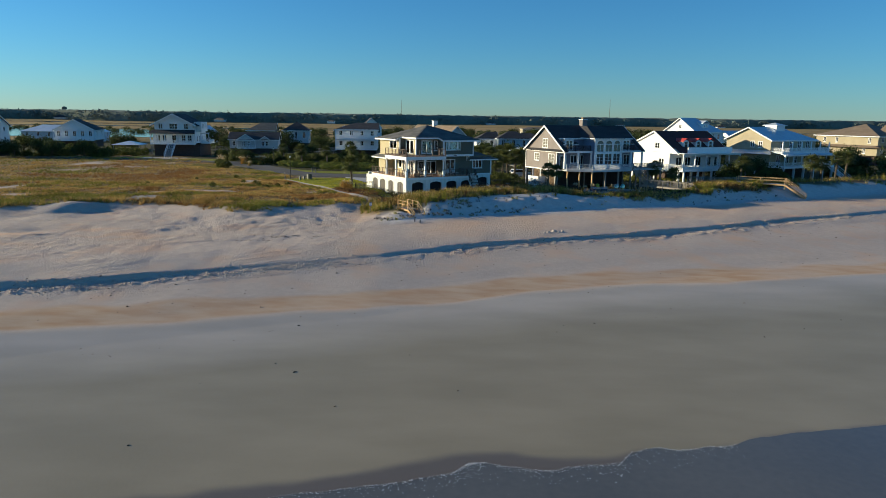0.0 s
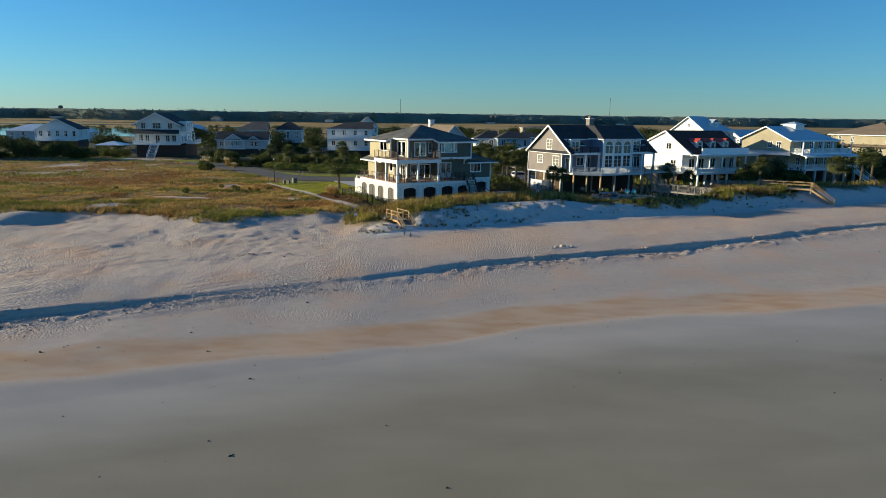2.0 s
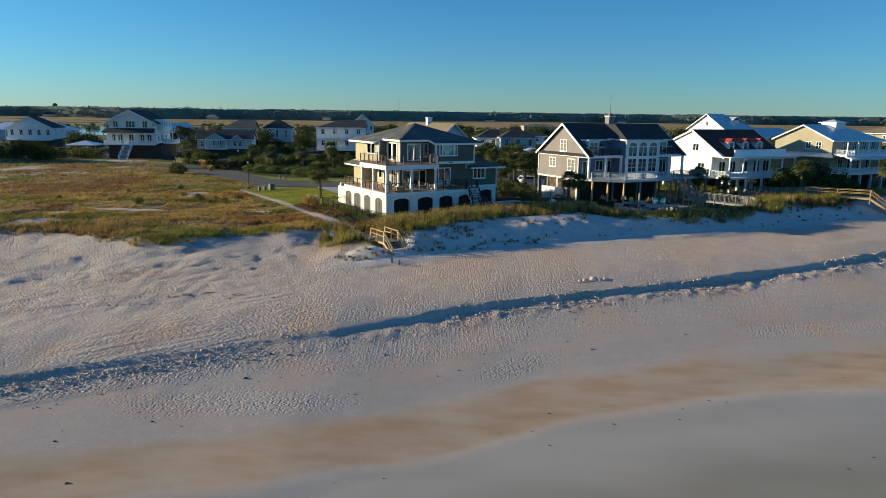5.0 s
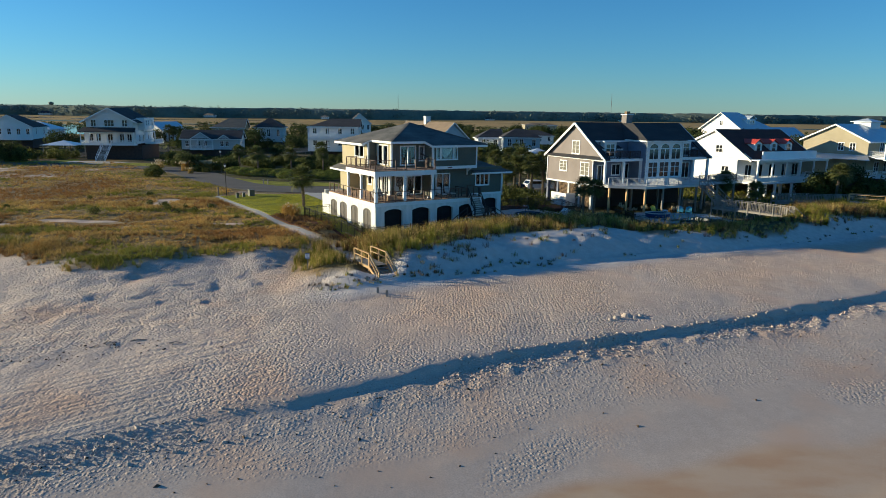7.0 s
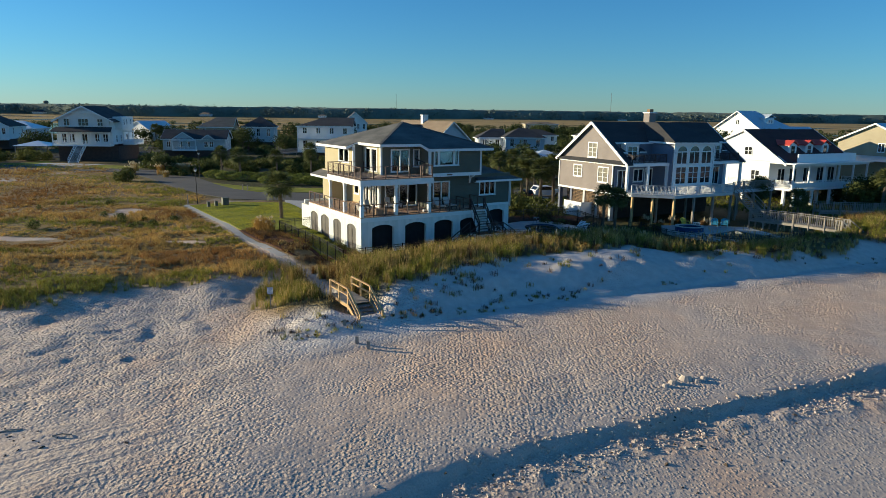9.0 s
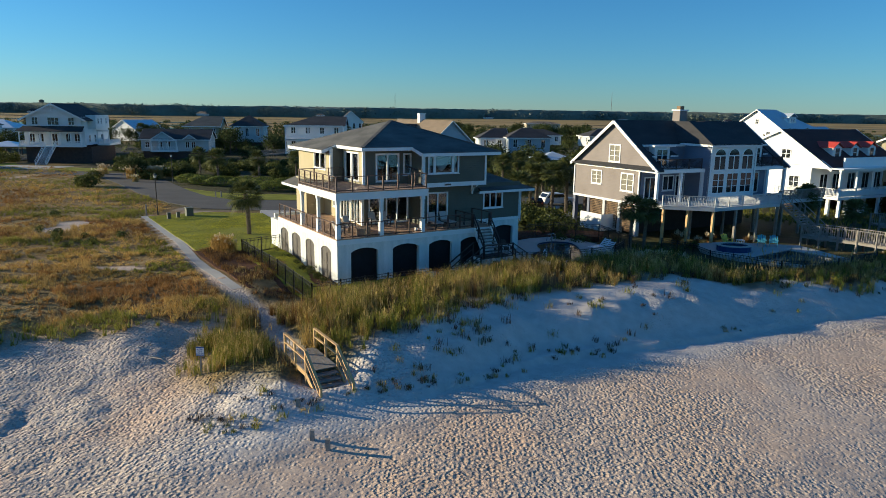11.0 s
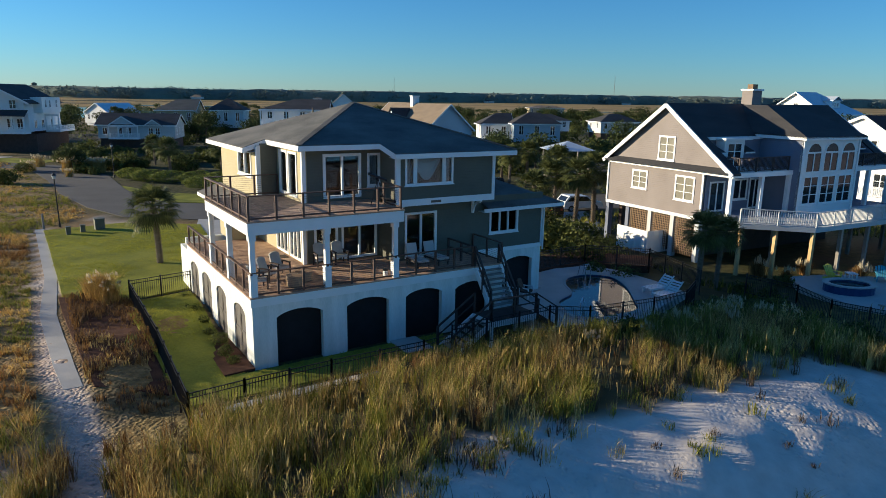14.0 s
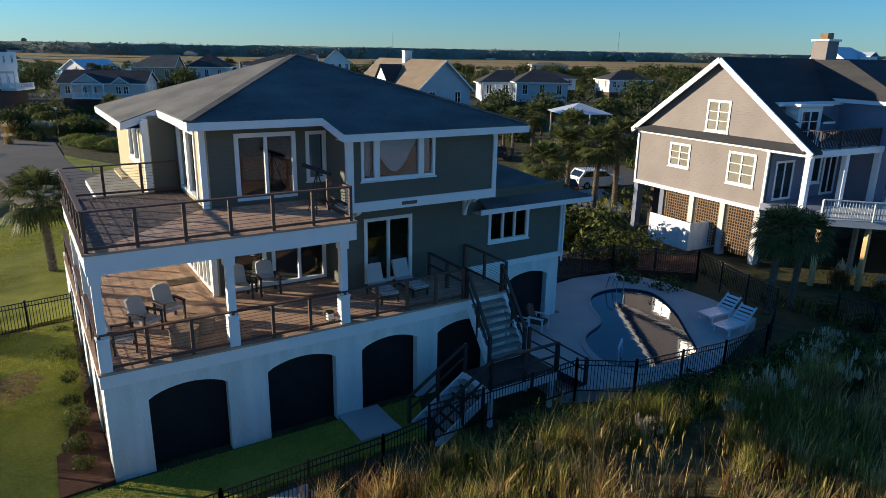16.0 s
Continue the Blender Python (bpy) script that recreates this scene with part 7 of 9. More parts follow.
grass("scrub", np.stack([x, y, ground_z(x, y)], 1), np.full(len(x), 0.5), 0.03, 0.8, 7, 26, r.integers(0, 2, len(x)), [shrub_leaf, green_grass], "dark low scrub between the gardens")


# mown blades over the lawns beside the house
x, y, u, r = scatter(-32, 3, 101, 140, 60000, 27)
def on_lawn(x, y, rows):
    inside = np.zeros(len(x), bool)
    for (a, b), (c, d) in zip(rows, rows[1:]):
        quad = [a, b, d, c]
        s = [(q[0] - p[0]) * (y - p[1]) - (q[1] - p[1]) * (x - p[0]) for p, q in zip(quad, quad[1:] + quad[:1])]
        inside |= np.all([k >= 0 for k in s], 0) | np.all([k <= 0 for k in s], 0)
    return inside


for rows, dz in ((LAWN_SIDE, 0.08), (LAWN_FENCED, 0.10)):
    k = on_lawn(x, y, rows)
    grass("lawn_grass", np.stack([x[k], y[k], ground_z(x[k], y[k]) + dz - 0.01], 1), 0.075 + 0.02 * hash_noise(x[k], y[k], 1.2, 66), 0.011, 0.9, 6, 28, np.zeros(int(k.sum()), int), [lawn_blade], "short mown blades of lawn grass", True)


def leaf_cloud(n, rx, ry, rz, leaf, seed, lump=0.3, zc=None, floor=0.05, hollow=0.25):
    """Leaves as small bent quads in an uneven round mass that stands on z = 0."""
    r = np.random.default_rng(seed)
    d = r.normal(0, 1, (n, 3))
    d /= np.linalg.norm(d, axis=1)[:, None]
    ph = r.uniform(0, 6.28, 6)
    bump = 1 + lump * (np.sin(d[:, 0] * 4 + ph[0]) * np.sin(d[:, 1] * 4 + ph[1]) + 0.6 * np.sin(d[:, 2] * 6 + ph[2]) * np.sin(d[:, 0] * 7 + ph[3]))
    rad = bump * r.uniform(hollow, 1, n) ** 0.33
    zc = rz if zc is None else zc
    P = d * rad[:, None] * [rx, ry, rz] + [0, 0, zc]
    P[:, 2] = np.maximum(P[:, 2], floor + r.uniform(0, 0.2, n) * rz)
    t = r.normal(0, 1, (n, 3))
    nrm = d + 0.7 * r.normal(0, 1, (n, 3))
    t -= nrm * (np.sum(t * nrm, 1) / np.sum(nrm * nrm, 1))[:, None]
    t /= np.linalg.norm(t, axis=1)[:, None]
    b = np.cross(nrm, t)
    b /= np.linalg.norm(b, axis=1)[:, None]
    s = (leaf * r.uniform(0.6, 1.4, n))[:, None]
    V = np.stack([P - t * s, P - b * s * 0.5, P + t * s, P + b * s * 0.5], 1).reshape(-1, 3)
    F = np.arange(4 * n).reshape(-1, 4)
    return V, F


def shrub(kind, seed, rx, ry, rz, n, leaf, material, label):
    V, F = leaf_cloud(n, rx, ry, rz, leaf, seed, 0.1 if kind == "hedge" else 0.3, hollow=0.7 if kind == "hedge" else 0.25)
    ob = thing("shrub" if kind != "hedge" else "hedge", 0, 0, -60, 0, label, kind)
    c = new("crown", fast_mesh("crown", V, F, [material]))
    c.parent = ob
    mb = MB()
    r = random.Random(seed)
    for i in range(5):
        a = 6.28 * i / 5 + r.random()
        mb.tube([(0, 0, -0.1), (math.cos(a) * rx * 0.3, math.sin(a) * ry * 0.3, rz * 0.6), (math.cos(a) * rx * 0.6, math.sin(a) * ry * 0.6, rz * 1.2)], 0.05, 0.015, 5)
    me = bpy.data.meshes.new("stem")
    me.from_pydata(mb.v, [], mb.f)
    me.materials.append(bark)
    s = new("stem", me)
    s.parent = ob
    return ob


def tree(seed, h, r_crown, n, leaf, label):
    rr = random.Random(seed)
    ob = thing("tree", 0, 0, -60, 0, label, "tree")
    mb = MB()
    lean = Vector((rr.uniform(-0.4, 0.4), rr.uniform(-0.4, 0.4), 0))
    trunk = [Vector((0, 0, -0.2)), Vector((0, 0, h * 0.25)) + lean * 0.3, Vector((0, 0, h * 0.5)) + lean]
    mb.tube(trunk, 0.2, 0.12, 7)
    tips = []
    for i in range(7):
        a, e = 6.28 * i / 7 + rr.random(), rr.uniform(0.2, 1.0)
        p = trunk[1].lerp(trunk[2], rr.random())
        q = p + Vector((math.cos(a) * r_crown * 0.6, math.sin(a) * r_crown * 0.6, h * 0.3 * e))
        mb.tube([p, p.lerp(q, 0.5) + Vector((0, 0, 0.2)), q], 0.09, 0.03, 5)
        tips.append(q)
    tips.append(trunk[2] + Vector((0, 0, h * 0.28)))
    me = bpy.data.meshes.new("trunk")
    me.from_pydata(mb.v, [], mb.f)
    me.materials.append(bark)
    t = new("trunk", me)
    t.parent = ob
    Vs, Fs, k = [], [], 0
    for i, q in enumerate(tips):
        V, F = leaf_cloud(n // len(tips), r_crown * rr.uniform(0.4, 0.62), r_crown * rr.uniform(0.4, 0.62), h * 0.17 * rr.uniform(0.8, 1.3), leaf, seed * 31 + i, 0.4, 0.0, -9)
        Vs.append(V + np.array(q))
        Fs.append(F + k)
        k += len(V)
    c = new("crown", fast_mesh("crown", np.concatenate(Vs), np.concatenate(Fs), [tree_leaf]))
    c.parent = ob
    return ob


def palm(seed, h, r_crown, label, fronds=64):
    rr = random.Random(seed)
    ob = thing("palm_tree", 0, 0, -60, 0, label, "palm tree")
    mb = MB()
    lx, ly = rr.uniform(-0.3, 0.3), rr.uniform(-0.3, 0.3)
    pts = [(lx * (t / 10) ** 2, ly * (t / 10) ** 2, -0.2 + (h + 0.2) * t / 10) for t in range(11)]
    mb.tube(pts, 0.17, 0.15, 9)
    for i in range(int(h / 0.16)):
        z = i * 0.16 + 0.1
        t = z / h
        for k in range(7):
            a = 6.28 * k / 7 + i * 0.45
            c = Vector((lx * t * t + math.cos(a) * 0.15, ly * t * t + math.sin(a) * 0.15, z))
            mb.beam(c, c + Vector((math.cos(a) * 0.09, math.sin(a) * 0.09, 0.14)), 0.09, 0.03)
    me = bpy.data.meshes.new("trunk")
    me.from_pydata(mb.v, [], mb.f)
    me.materials.append(palm_bark)
    t = new("trunk", me)
    t.parent = ob
    V, F = [], []
    top = Vector((lx, ly, h))
    for i in range(fronds):
        a = i * 2.39996 + rr.uniform(-0.2, 0.2)
        el = math.radians(80 - 125 * (i / fronds) ** 0.9 + rr.uniform(-8, 8))
        d = Vector((math.cos(a) * math.cos(el), math.sin(a) * math.cos(el), math.sin(el)))
        side = Vector((-math.sin(a), math.cos(a), 0))
        L = r_crown * rr.uniform(0.45, 0.6)
        base = top + d * L + Vector((0, 0, -0.10 * L))
        k = len(V)
        V += [top + side * 0.02, top - side * 0.02, base - side * 0.015, base + side * 0.015]
        F.append((k, k + 1, k + 2, k + 3))
        up = side.cross(d)
        for j in range(15):
            s = (j / 14 - 0.5) * 2
            ang = s * 1.45
            way = (d * math.cos(ang) + side * math.sin(ang) + up * 0.12).normalized()
            ln = r_crown * 0.62 * (1 - 0.35 * abs(s)) * rr.uniform(0.85, 1.1)
            w = side * math.cos(ang) - d * math.sin(ang)
            m = base + way * ln * 0.6
            e = base + way * ln + Vector((0, 0, -0.28 * ln))
            k = len(V)
            V += [base, m - w * 0.05, e, m + w * 0.05]
            F.append((k, k + 1, k + 2, k + 3))
    c = new("crown", fast_mesh("crown", [tuple(p) for p in V], F, [palm_leaf]))
    c.parent = ob
    return ob


def pampas(seed, h, material, heads, label, n=420, tall=0.5):
    rr = np.random.default_rng(seed)
    ob = thing("pampas_grass", 0, 0, -60, 0, label, "grass clump")
    P = np.zeros((n, 3))
    P[:, :2] = rr.normal(0, h * 0.16, (n, 2))
    V, F = blades(P, np.full(n, h), 0.02, 0.75, seed)
    b = new("leaves", fast_mesh("leaves", V, F, [material]))
    b.parent = ob
    m = heads
    P = np.zeros((m, 3))
    P[:, :2] = rr.normal(0, h * 0.30, (m, 2))
    P[:, 2] = h * rr.uniform(0.72, 1.0, m)
    V, F = blades(P, np.full(m, tall), 0.03, 0.35, seed + 1, 7)
    c = new("plumes", fast_mesh("plumes", V, F, [plume]))
    c.parent = ob
    return ob


def put(ob, x, y, deg=0, s=1.0, sink=0.0, z=None):
    """A copy of a plant at a place on the land."""
    o = copy_thing(ob, pose(x, y, (at_ground(x, y) if z is None else z) - sink, 0, 0, deg))
    o.scale = (s, s, s)
    return o


def drop(*obs):
    for ob in obs:
        for c in (*ob.children_recursive, ob):
            bpy.data.objects.remove(c)


LUSH = [shrub("shrub", 100 + i, 1.5 + 0.3 * i, 1.3, 1.0 + 0.15 * i, 750, 0.16, shrub_leaf, "dense dark green evergreen shrub") for i in range(3)]
BIG = [shrub("shrub", 120 + i, 3.0, 2.6, 1.7 + 0.3 * i, 900, 0.30, shrub_leaf, "large dark wax myrtle thicket") for i in range(3)]
HEDGE = [shrub("hedge", 140 + i, 2.3, 1.2, 0.8, 3200, 0.07, hedge_leaf, "clipped rounded green hedge") for i in range(2)]
TREES = [tree(160 + i, 6.5 + i, 3.0 + 0.3 * i, 1500, 0.26, "wind-bent coastal oak with dark crown") for i in range(3)]
PALMS = [palm(180 + i, 4.0 + 1.1 * i, 1.95, "cabbage palm with shaggy round crown") for i in range(4)]
PAMPAS = [pampas(200, 1.9, straw, 26, "pampas grass clump with buff plumes"), pampas(210, 1.1, rust_grass, 10, "orange-brown clump of muhly grass"), pampas(220, 1.75, field_straw, 60, "dense pampas grass clump with short buff plumes", 1100, 0.32), pampas(230, 1.45, field_straw, 12, "rounded golden clump of ornamental grass", 1300, 0.2)]

# palms
put(PALMS[0], -16.8, 122.6, 20, 0.96)
for x, y, k, s, d in ((18.4, 119.6, 1, 0.78, 0), (19.9, 120.4, 1, 0.72, 90), (14.6, 140.2, 1, 1.0, 30), (12.2, 142.0, 1, 0.95, 120), (16.8, 142.6, 1, 1.05, 200), (10.6, 138.8, 0, 1.0, 60), (13.4, 145.0, 2, 0.95, 80),
                      (11.0, 166.0, 1, 0.9, 0), (13.5, 168.5, 1, 0.95, 40), (17.5, 167.0, 0, 1.0, 100), (8.0, 170.0, 1, 0.9, 10), (74.5, 137.0, 0, 1.0, 20), (77.5, 139.0, 0, 0.9, 50), (81.0, 140.0, 1, 0.9, 80), (84.5, 142.5, 1, 0.9, 10),
                      (40.5, 131.5, 0, 0.85, 30), (42.0, 134.0, 0, 0.9, 70), (43.5, 127.5, 0, 0.75, 10), (61.0, 139.0, 1, 0.9, 15), (63.0, 141.5, 0, 1.0, 45), (-113.5, 322.0, 1, 1.2, 0), (-111.5, 321.0, 1, 1.1, 60), (-70, 330, 2, 1.3, 0),
                      (-37, 176, 0, 1.0, 30), (-31.5, 182, 0, 0.9, 60), (-24, 178, 1, 0.8, 0), (-26.5, 190, 1, 0.9, 20), (-45, 190, 0, 0.9, 0), (98, 165, 1, 0.9, 0)):
    put(PALMS[k], x, y, d, s)
# clipped hedges across the lane
for i, (x, y) in enumerate(((-39.5, 170.0), (-36.8, 168.2), (-33.6, 167.5), (-30.2, 167.4), (-26.8, 167.0), (-23.2, 166.0), (-27.5, 162.2), (-24.0, 161.8), (-20.4, 161.5), (-16.5, 162.4), (-20, 166.8))):
    put(HEDGE[i % 2], x, y, 10 * i % 40, 1.05)
for x, y, k, s in ((-52.5, 177.5, 2, 1.15), (-51.0, 178.2, 2, 1.2), (-49.6, 178.4, 2, 1.1), (-48.2, 178.0, 2, 1.15), (-60.5, 184.0, 0, 0.9), (-16.7, 114.3, 3, 1.1), (-16.0, 113.7, 3, 0.85), (-17.2, 114.9, 3, 0.8), (-58.6, 178.5, 0, 0.75), (-49.5, 172.0, 0, 0.6)):
    put(PAMPAS[k], x, y, 40 * x, s)
for x, y, s in ((23.9, 123.3, 1.0), (27.6, 124.0, 0.8), (30.5, 122.6, 0.9), (25.5, 122.4, 0.7), (20.8, 112.5, 0.8), (18.2, 110.9, 0.9), (16.2, 110.2, 0.8), (13.8, 109.0, 0.9)):
    put(PAMPAS[1], x, y, 50 * x, s)
for x, y, s in ((13.2, 109.2, 0.45), (16.6, 112.6, 0.5), (17.4, 113.6, 0.55), (11.6, 107.4, 0.4), (8.6, 106.6, 0.38), (18.6, 115.0, 0.5)):
    put(PAMPAS[0], x, y, 33 * x, s)
# dark bush at the bend of the lane
put(BIG[0], -53.0, 163.5, 30, 0.55)
put(BIG[1], -54.5, 164.6, 80, 0.42)
# thickets between the far houses
spots = random.Random(5)


def thicket(n, x0, x1, y0, y1, size=(0.7, 1.3), trees=0.25, keep_out=()):
    for i in range(n):
        x, y = spots.uniform(x0, x1), spots.uniform(y0, y1)
        if any(a <= x <= b and c <= y <= d for a, b, c, d in keep_out):
            continue
        kind = TREES if spots.random() < trees else BIG if spots.random() < 0.7 else LUSH
        put(spots.choice(kind), x, y, spots.uniform(0, 360), spots.uniform(*size), 0.2)


for i in range(30):
    a, b = 8.6 + i * 0.62, -5.0 - 0.9 * ((i * 5) % 3) / 2
    x, y = -5.95 + a * 0.848 - b * 0.53, 105.9 + a * 0.53 + b * 0.848
    put(LUSH[i % 3], x, y, 53 * i, 0.34 + 0.05 * (i % 4), 0.1)
for i, (x, y) in enumerate(((16.5, 110.5), (18.0, 111.2), (19.2, 112.4), (20.4, 111.2), (21.4, 112.6), (19.0, 109.6), (21.6, 109.8), (23.2, 110.6), (20.6, 114.2), (24.6, 109.2))):
    put(LUSH[i % 3], x, y, 71 * i, 0.42 + 0.06 * (i % 3), 0.15)
AWAY = [(a - c * 0.9, a + c * 0.9, b - c * 0.9, b + c * 0.9) for a, b, c in PLACES]
HOMES = [(-41, -22, 218, 236), (-16, 10, 195, 225), (-74, -53, 218, 236), (9, 31, 226, 242), (-92, -72, 188, 226)]
for i in range(12):
    put(TREES[i % 3], -131 + 2.6 * i, 190 + 3 * (i * 7 % 4), 77 * i, 0.62 + 0.06 * (i % 3), 0.6)
for i, (x, y) in enumerate(((-30.5, 116), (-29.0, 117.5), (-32.5, 118.2), (-34.0, 121.0), (-31.2, 120.4), (-36.5, 122.5), (-28.0, 120.8), (-39.0, 113.5), (-47, 128), (-52, 118), (-41, 133))):
    put(LUSH[i % 3], x, y, 61 * i, 0.24 + 0.05 * (i % 4), 0.05)
thicket(60, -62, -8, 174, 219, (0.32, 0.62), 0.08, HOMES)
thicket(26, -24, 8, 172, 197, (0.35, 0.65), 0.1, HOMES)
thicket(34, -160, -98, 196, 232, (0.6, 1.1), 0.25, [(-122, -102, 188, 208)])
thicket(18, -104, -60, 196, 216, (0.5, 0.8), 0.0, HOMES)
thicket(30, 4, 60, 160, 226, (0.6, 1.2), 0.2, HOMES + [(14, 28, 172, 188)])
thicket(26, 60, 100, 160, 215, (0.8, 1.4), 0.4, [(64, 90, 215, 245), (128, 160, 205, 245)])
thicket(18, 58, 72, 139, 150, (0.6, 1.0), 0.1, [(66, 72, 146, 152)])
thicket(14, 88, 108, 150, 168, (0.7, 1.1), 0.2)
thicket(12, 6, 13.5, 130, 140, (0.45, 0.7), 0.0)
thicket(56, -60, -14, 173, 206, (0.35, 0.7), 0.03, HOMES)
thicket(40, -160, -60, 190, 235, (0.4, 0.8), 0.15, HOMES + [(-146, -102, 180, 208), (-92, -60, 186, 216)])
thicket(34, 26, 110, 160, 235, (0.7, 1.2), 0.35, HOMES + [(94, 112, 258, 276), (28, 66, 288, 312), (64, 90, 215, 245), (128, 160, 205, 245)])
thicket(130, -130, 120, 238, 345, (0.75, 1.2), 0.7, AWAY + [(10, 130, 255, 325)])
thicket(60, -60, 140, 345, 470, (0.9, 1.4), 0.8, AWAY)
for x, y, s in ((13.0, 125.5, 0.6), (11.6, 126.5, 0.8), (14.4, 128.2, 0.7), (21.0, 119.0, 0.4), (22.0, 117.6, 0.4), (24.5, 120.8, 0.4), (14.2, 121.4, 0.45), (12.6, 122.8, 0.5)):
    put(LUSH[int(x) % 3], x, y, 50 * x, s)
for i, (a, b) in enumerate(((-0.7, 0.9), (-0.72, 2.0), (-0.6, 3.5), (-0.7, 5.0), (-0.6, 6.6), (-0.65, 8.3), (-0.6, 10.0), (-0.55, 11.2))):
    put(LUSH[i % 3], -5.95 + a * 0.848 - b * 0.53, 105.9 + a * 0.53 + b * 0.848, 70 * i, 0.20 + 0.03 * (i % 3), z=2.52)
drop(*LUSH, *BIG, *HEDGE, *TREES, *PALMS, *PAMPAS)

# far shore: pine woods on the horizon, scrub islands in the marsh
def wood_edge(x):
    return np.interp(x, [-2300, -500, 300, 900, 2500], [1190, 1220, 1400, 1540, 1600]) + 30 * np.sin(np.asarray(x) / 170) + 18 * np.sin(np.asarray(x) / 63 + 1)


r = np.random.default_rng(31)
n = 1300
X = r.uniform(-1700, 1900, n)
Y = wood_edge(X) + r.uniform(-12, 60, n)
H = 17 + 1.5 * np.sin(X / 90) * np.sin(X / 41) + r.uniform(-1.5, 1.5, n)
leaves, faces, k = [], [], 0
for i in range(n):
    V, F = leaf_cloud(56, 13, 9, H[i] / 2, 1.7, 1000 + i, 0.15)
    leaves.append(V + [X[i], Y[i], 3.0])
    faces.append(F + k)
    k += len(V)
# leaves carry the haze of distance in their colour
me = fast_mesh("far_woods", np.concatenate(leaves), np.concatenate(faces), [hazed_leaf])
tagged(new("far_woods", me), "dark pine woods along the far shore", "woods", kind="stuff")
xs, ys = np.arange(-2300, 2500, 6.0), np.concatenate([[0, 0.5], np.arange(6, 300, 7.0)])
X, Y = np.meshgrid(xs, ys)
Y = Y + wood_edge(X)
Z = 18.5 + 1.5 * hash_noise(X, Y, 60, 62) + 1.3 * hash_noise(X, Y, 15, 63) + 0.8 * hash_noise(X, Y, 7, 64) + np.interp(X, [-400, 800], [0, 3.5])
Z[0] = 0.5
i = (np.arange(len(ys) - 1)[:, None] * len(xs) + np.arange(len(xs) - 1)[None]).ravel()
me = fast_mesh("far_canopy", np.stack([X, Y, Z], -1).reshape(-1, 3), np.stack([i, i + 1, i + len(xs) + 1, i + len(xs)], -1), [hazed_leaf], smooth=True)
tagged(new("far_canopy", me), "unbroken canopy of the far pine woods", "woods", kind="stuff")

# scrub and low trees between the houses behind, and islands in the marsh
r = np.random.default_rng(33)
n = 5000
X, Y = r.uniform(-420, 520, n), r.uniform(226, 760, n)
near = np.clip((430 - Y) / 80, 0, 1)
keep = hash_noise(X, Y / 0.35, 90, 57) + 0.4 * hash_noise(X, Y, 25, 58) > 0.25 - 0.55 * near
keep &= ~((X < -84) & (Y < 500)) & ~((X > 5) & (np.abs(Y - 273 - (X - 10) * 0.38) < 17)) & (r.uniform(0, 1, n) < 0.45 + 0.55 * near)
for hx, hy, hr in PLACES:
    keep &= (np.hypot(X - hx, Y - hy) > hr) & ~((np.abs(X - hx * Y / hy) < hr * 0.35) & (Y < hy) & (Y > hy - 12))
X, Y = X[keep], Y[keep]
leaves, faces, k = [], [], 0
for i in range(len(X)):
    h = r.uniform(1.3, 2.6) + (r.uniform(0.5, 2.6) if Y[i] < 430 and r.random() < 0.4 else 0)
    V, F = leaf_cloud(110, h * r.uniform(0.9, 1.7), h, h * 0.6, 0.45, 5000 + i, 0.35)
    leaves.append(V + [X[i], Y[i], at_ground(X[i], Y[i])])
    faces.append(F + k)
    k += len(V)
me = fast_mesh("marsh_scrub", np.concatenate(leaves), np.concatenate(faces), [tree_leaf])
tagged(new("marsh_scrub", me), "dark scrub and low trees behind the houses and over the marsh", "scrub", kind="stuff")

# ---- garden of the olive house ----
def at1(a, b):
    """House axes to the world."""
    c, s = math.cos(radians(32)), math.sin(radians(32))
    return -5.95 + a * c - b * s, 105.9 + a * s + b * c


def at2(a, b):
    c, s = math.cos(radians(28)), math.sin(radians(28))
    return 22.0 + a * c - b * s, 124.7 + a * s + b * c


def metal_fence(pts, label, z=None, high=1.25, gap=2.0):
    """Black metal fence: posts as parts, rails, and thin pickets."""
    x0, y0 = pts[0]
    g = at_ground(x0, y0) if z is None else z
    r = thing("fence", x0, y0, g, 0, label, "fence")
    fill = MB()
    for (ax, ay), (bx, by) in zip(pts, pts[1:]):
        ga, gb = (at_ground(ax, ay), at_ground(bx, by)) if z is None else (z, z)
        p, q = Vector((ax - x0, ay - y0, ga)), Vector((bx - x0, by - y0, gb))
        n = max(1, round((q - p).length / gap))
        for i in range(n + 1):
            c = p.lerp(q, i / n)
            part("fence_post", MB().box(c.x - 0.035, c.x + 0.035, c.y - 0.035, c.y + 0.035, c.z - 0.3, c.z + high + 0.08), black_metal, r)
        for h in (0.12, high - 0.18, high):
            part("fence_rail", MB().beam(p + Vector((0, 0, h)), q + Vector((0, 0, h)), 0.03, 0.035), black_metal, r)
        m = round((q - p).length / 0.115)
        for i in range(m):
            c = p.lerp(q, (i + 0.5) / m)
            fill.box(c.x - 0.009, c.x + 0.009, c.y - 0.009, c.y + 0.009, c.z + 0.1, c.z + high)
    part("fence_infill", fill, black_metal, r, kind="stuff")
    return r


PZ = 2.85
metal_fence([at1(0, 12.1), at1(-3.3, 11.9), at1(-3.4, 2.65), at1(-3.65, -4.5), at1(-1.6, -4.2), at1(1.9, -4.0), at1(6.4, -3.58), at1(8.1, -3.2)], "black metal picket fence round the garden")
metal_fence([at1(8.1, -3.2), at1(14.0, -3.1), at1(15.7, -4.2), at1(19.8, -4.7), at1(22.5, -4.6), at1(24.8, -3.4)], "black metal picket fence beside the pool", PZ - 0.1)
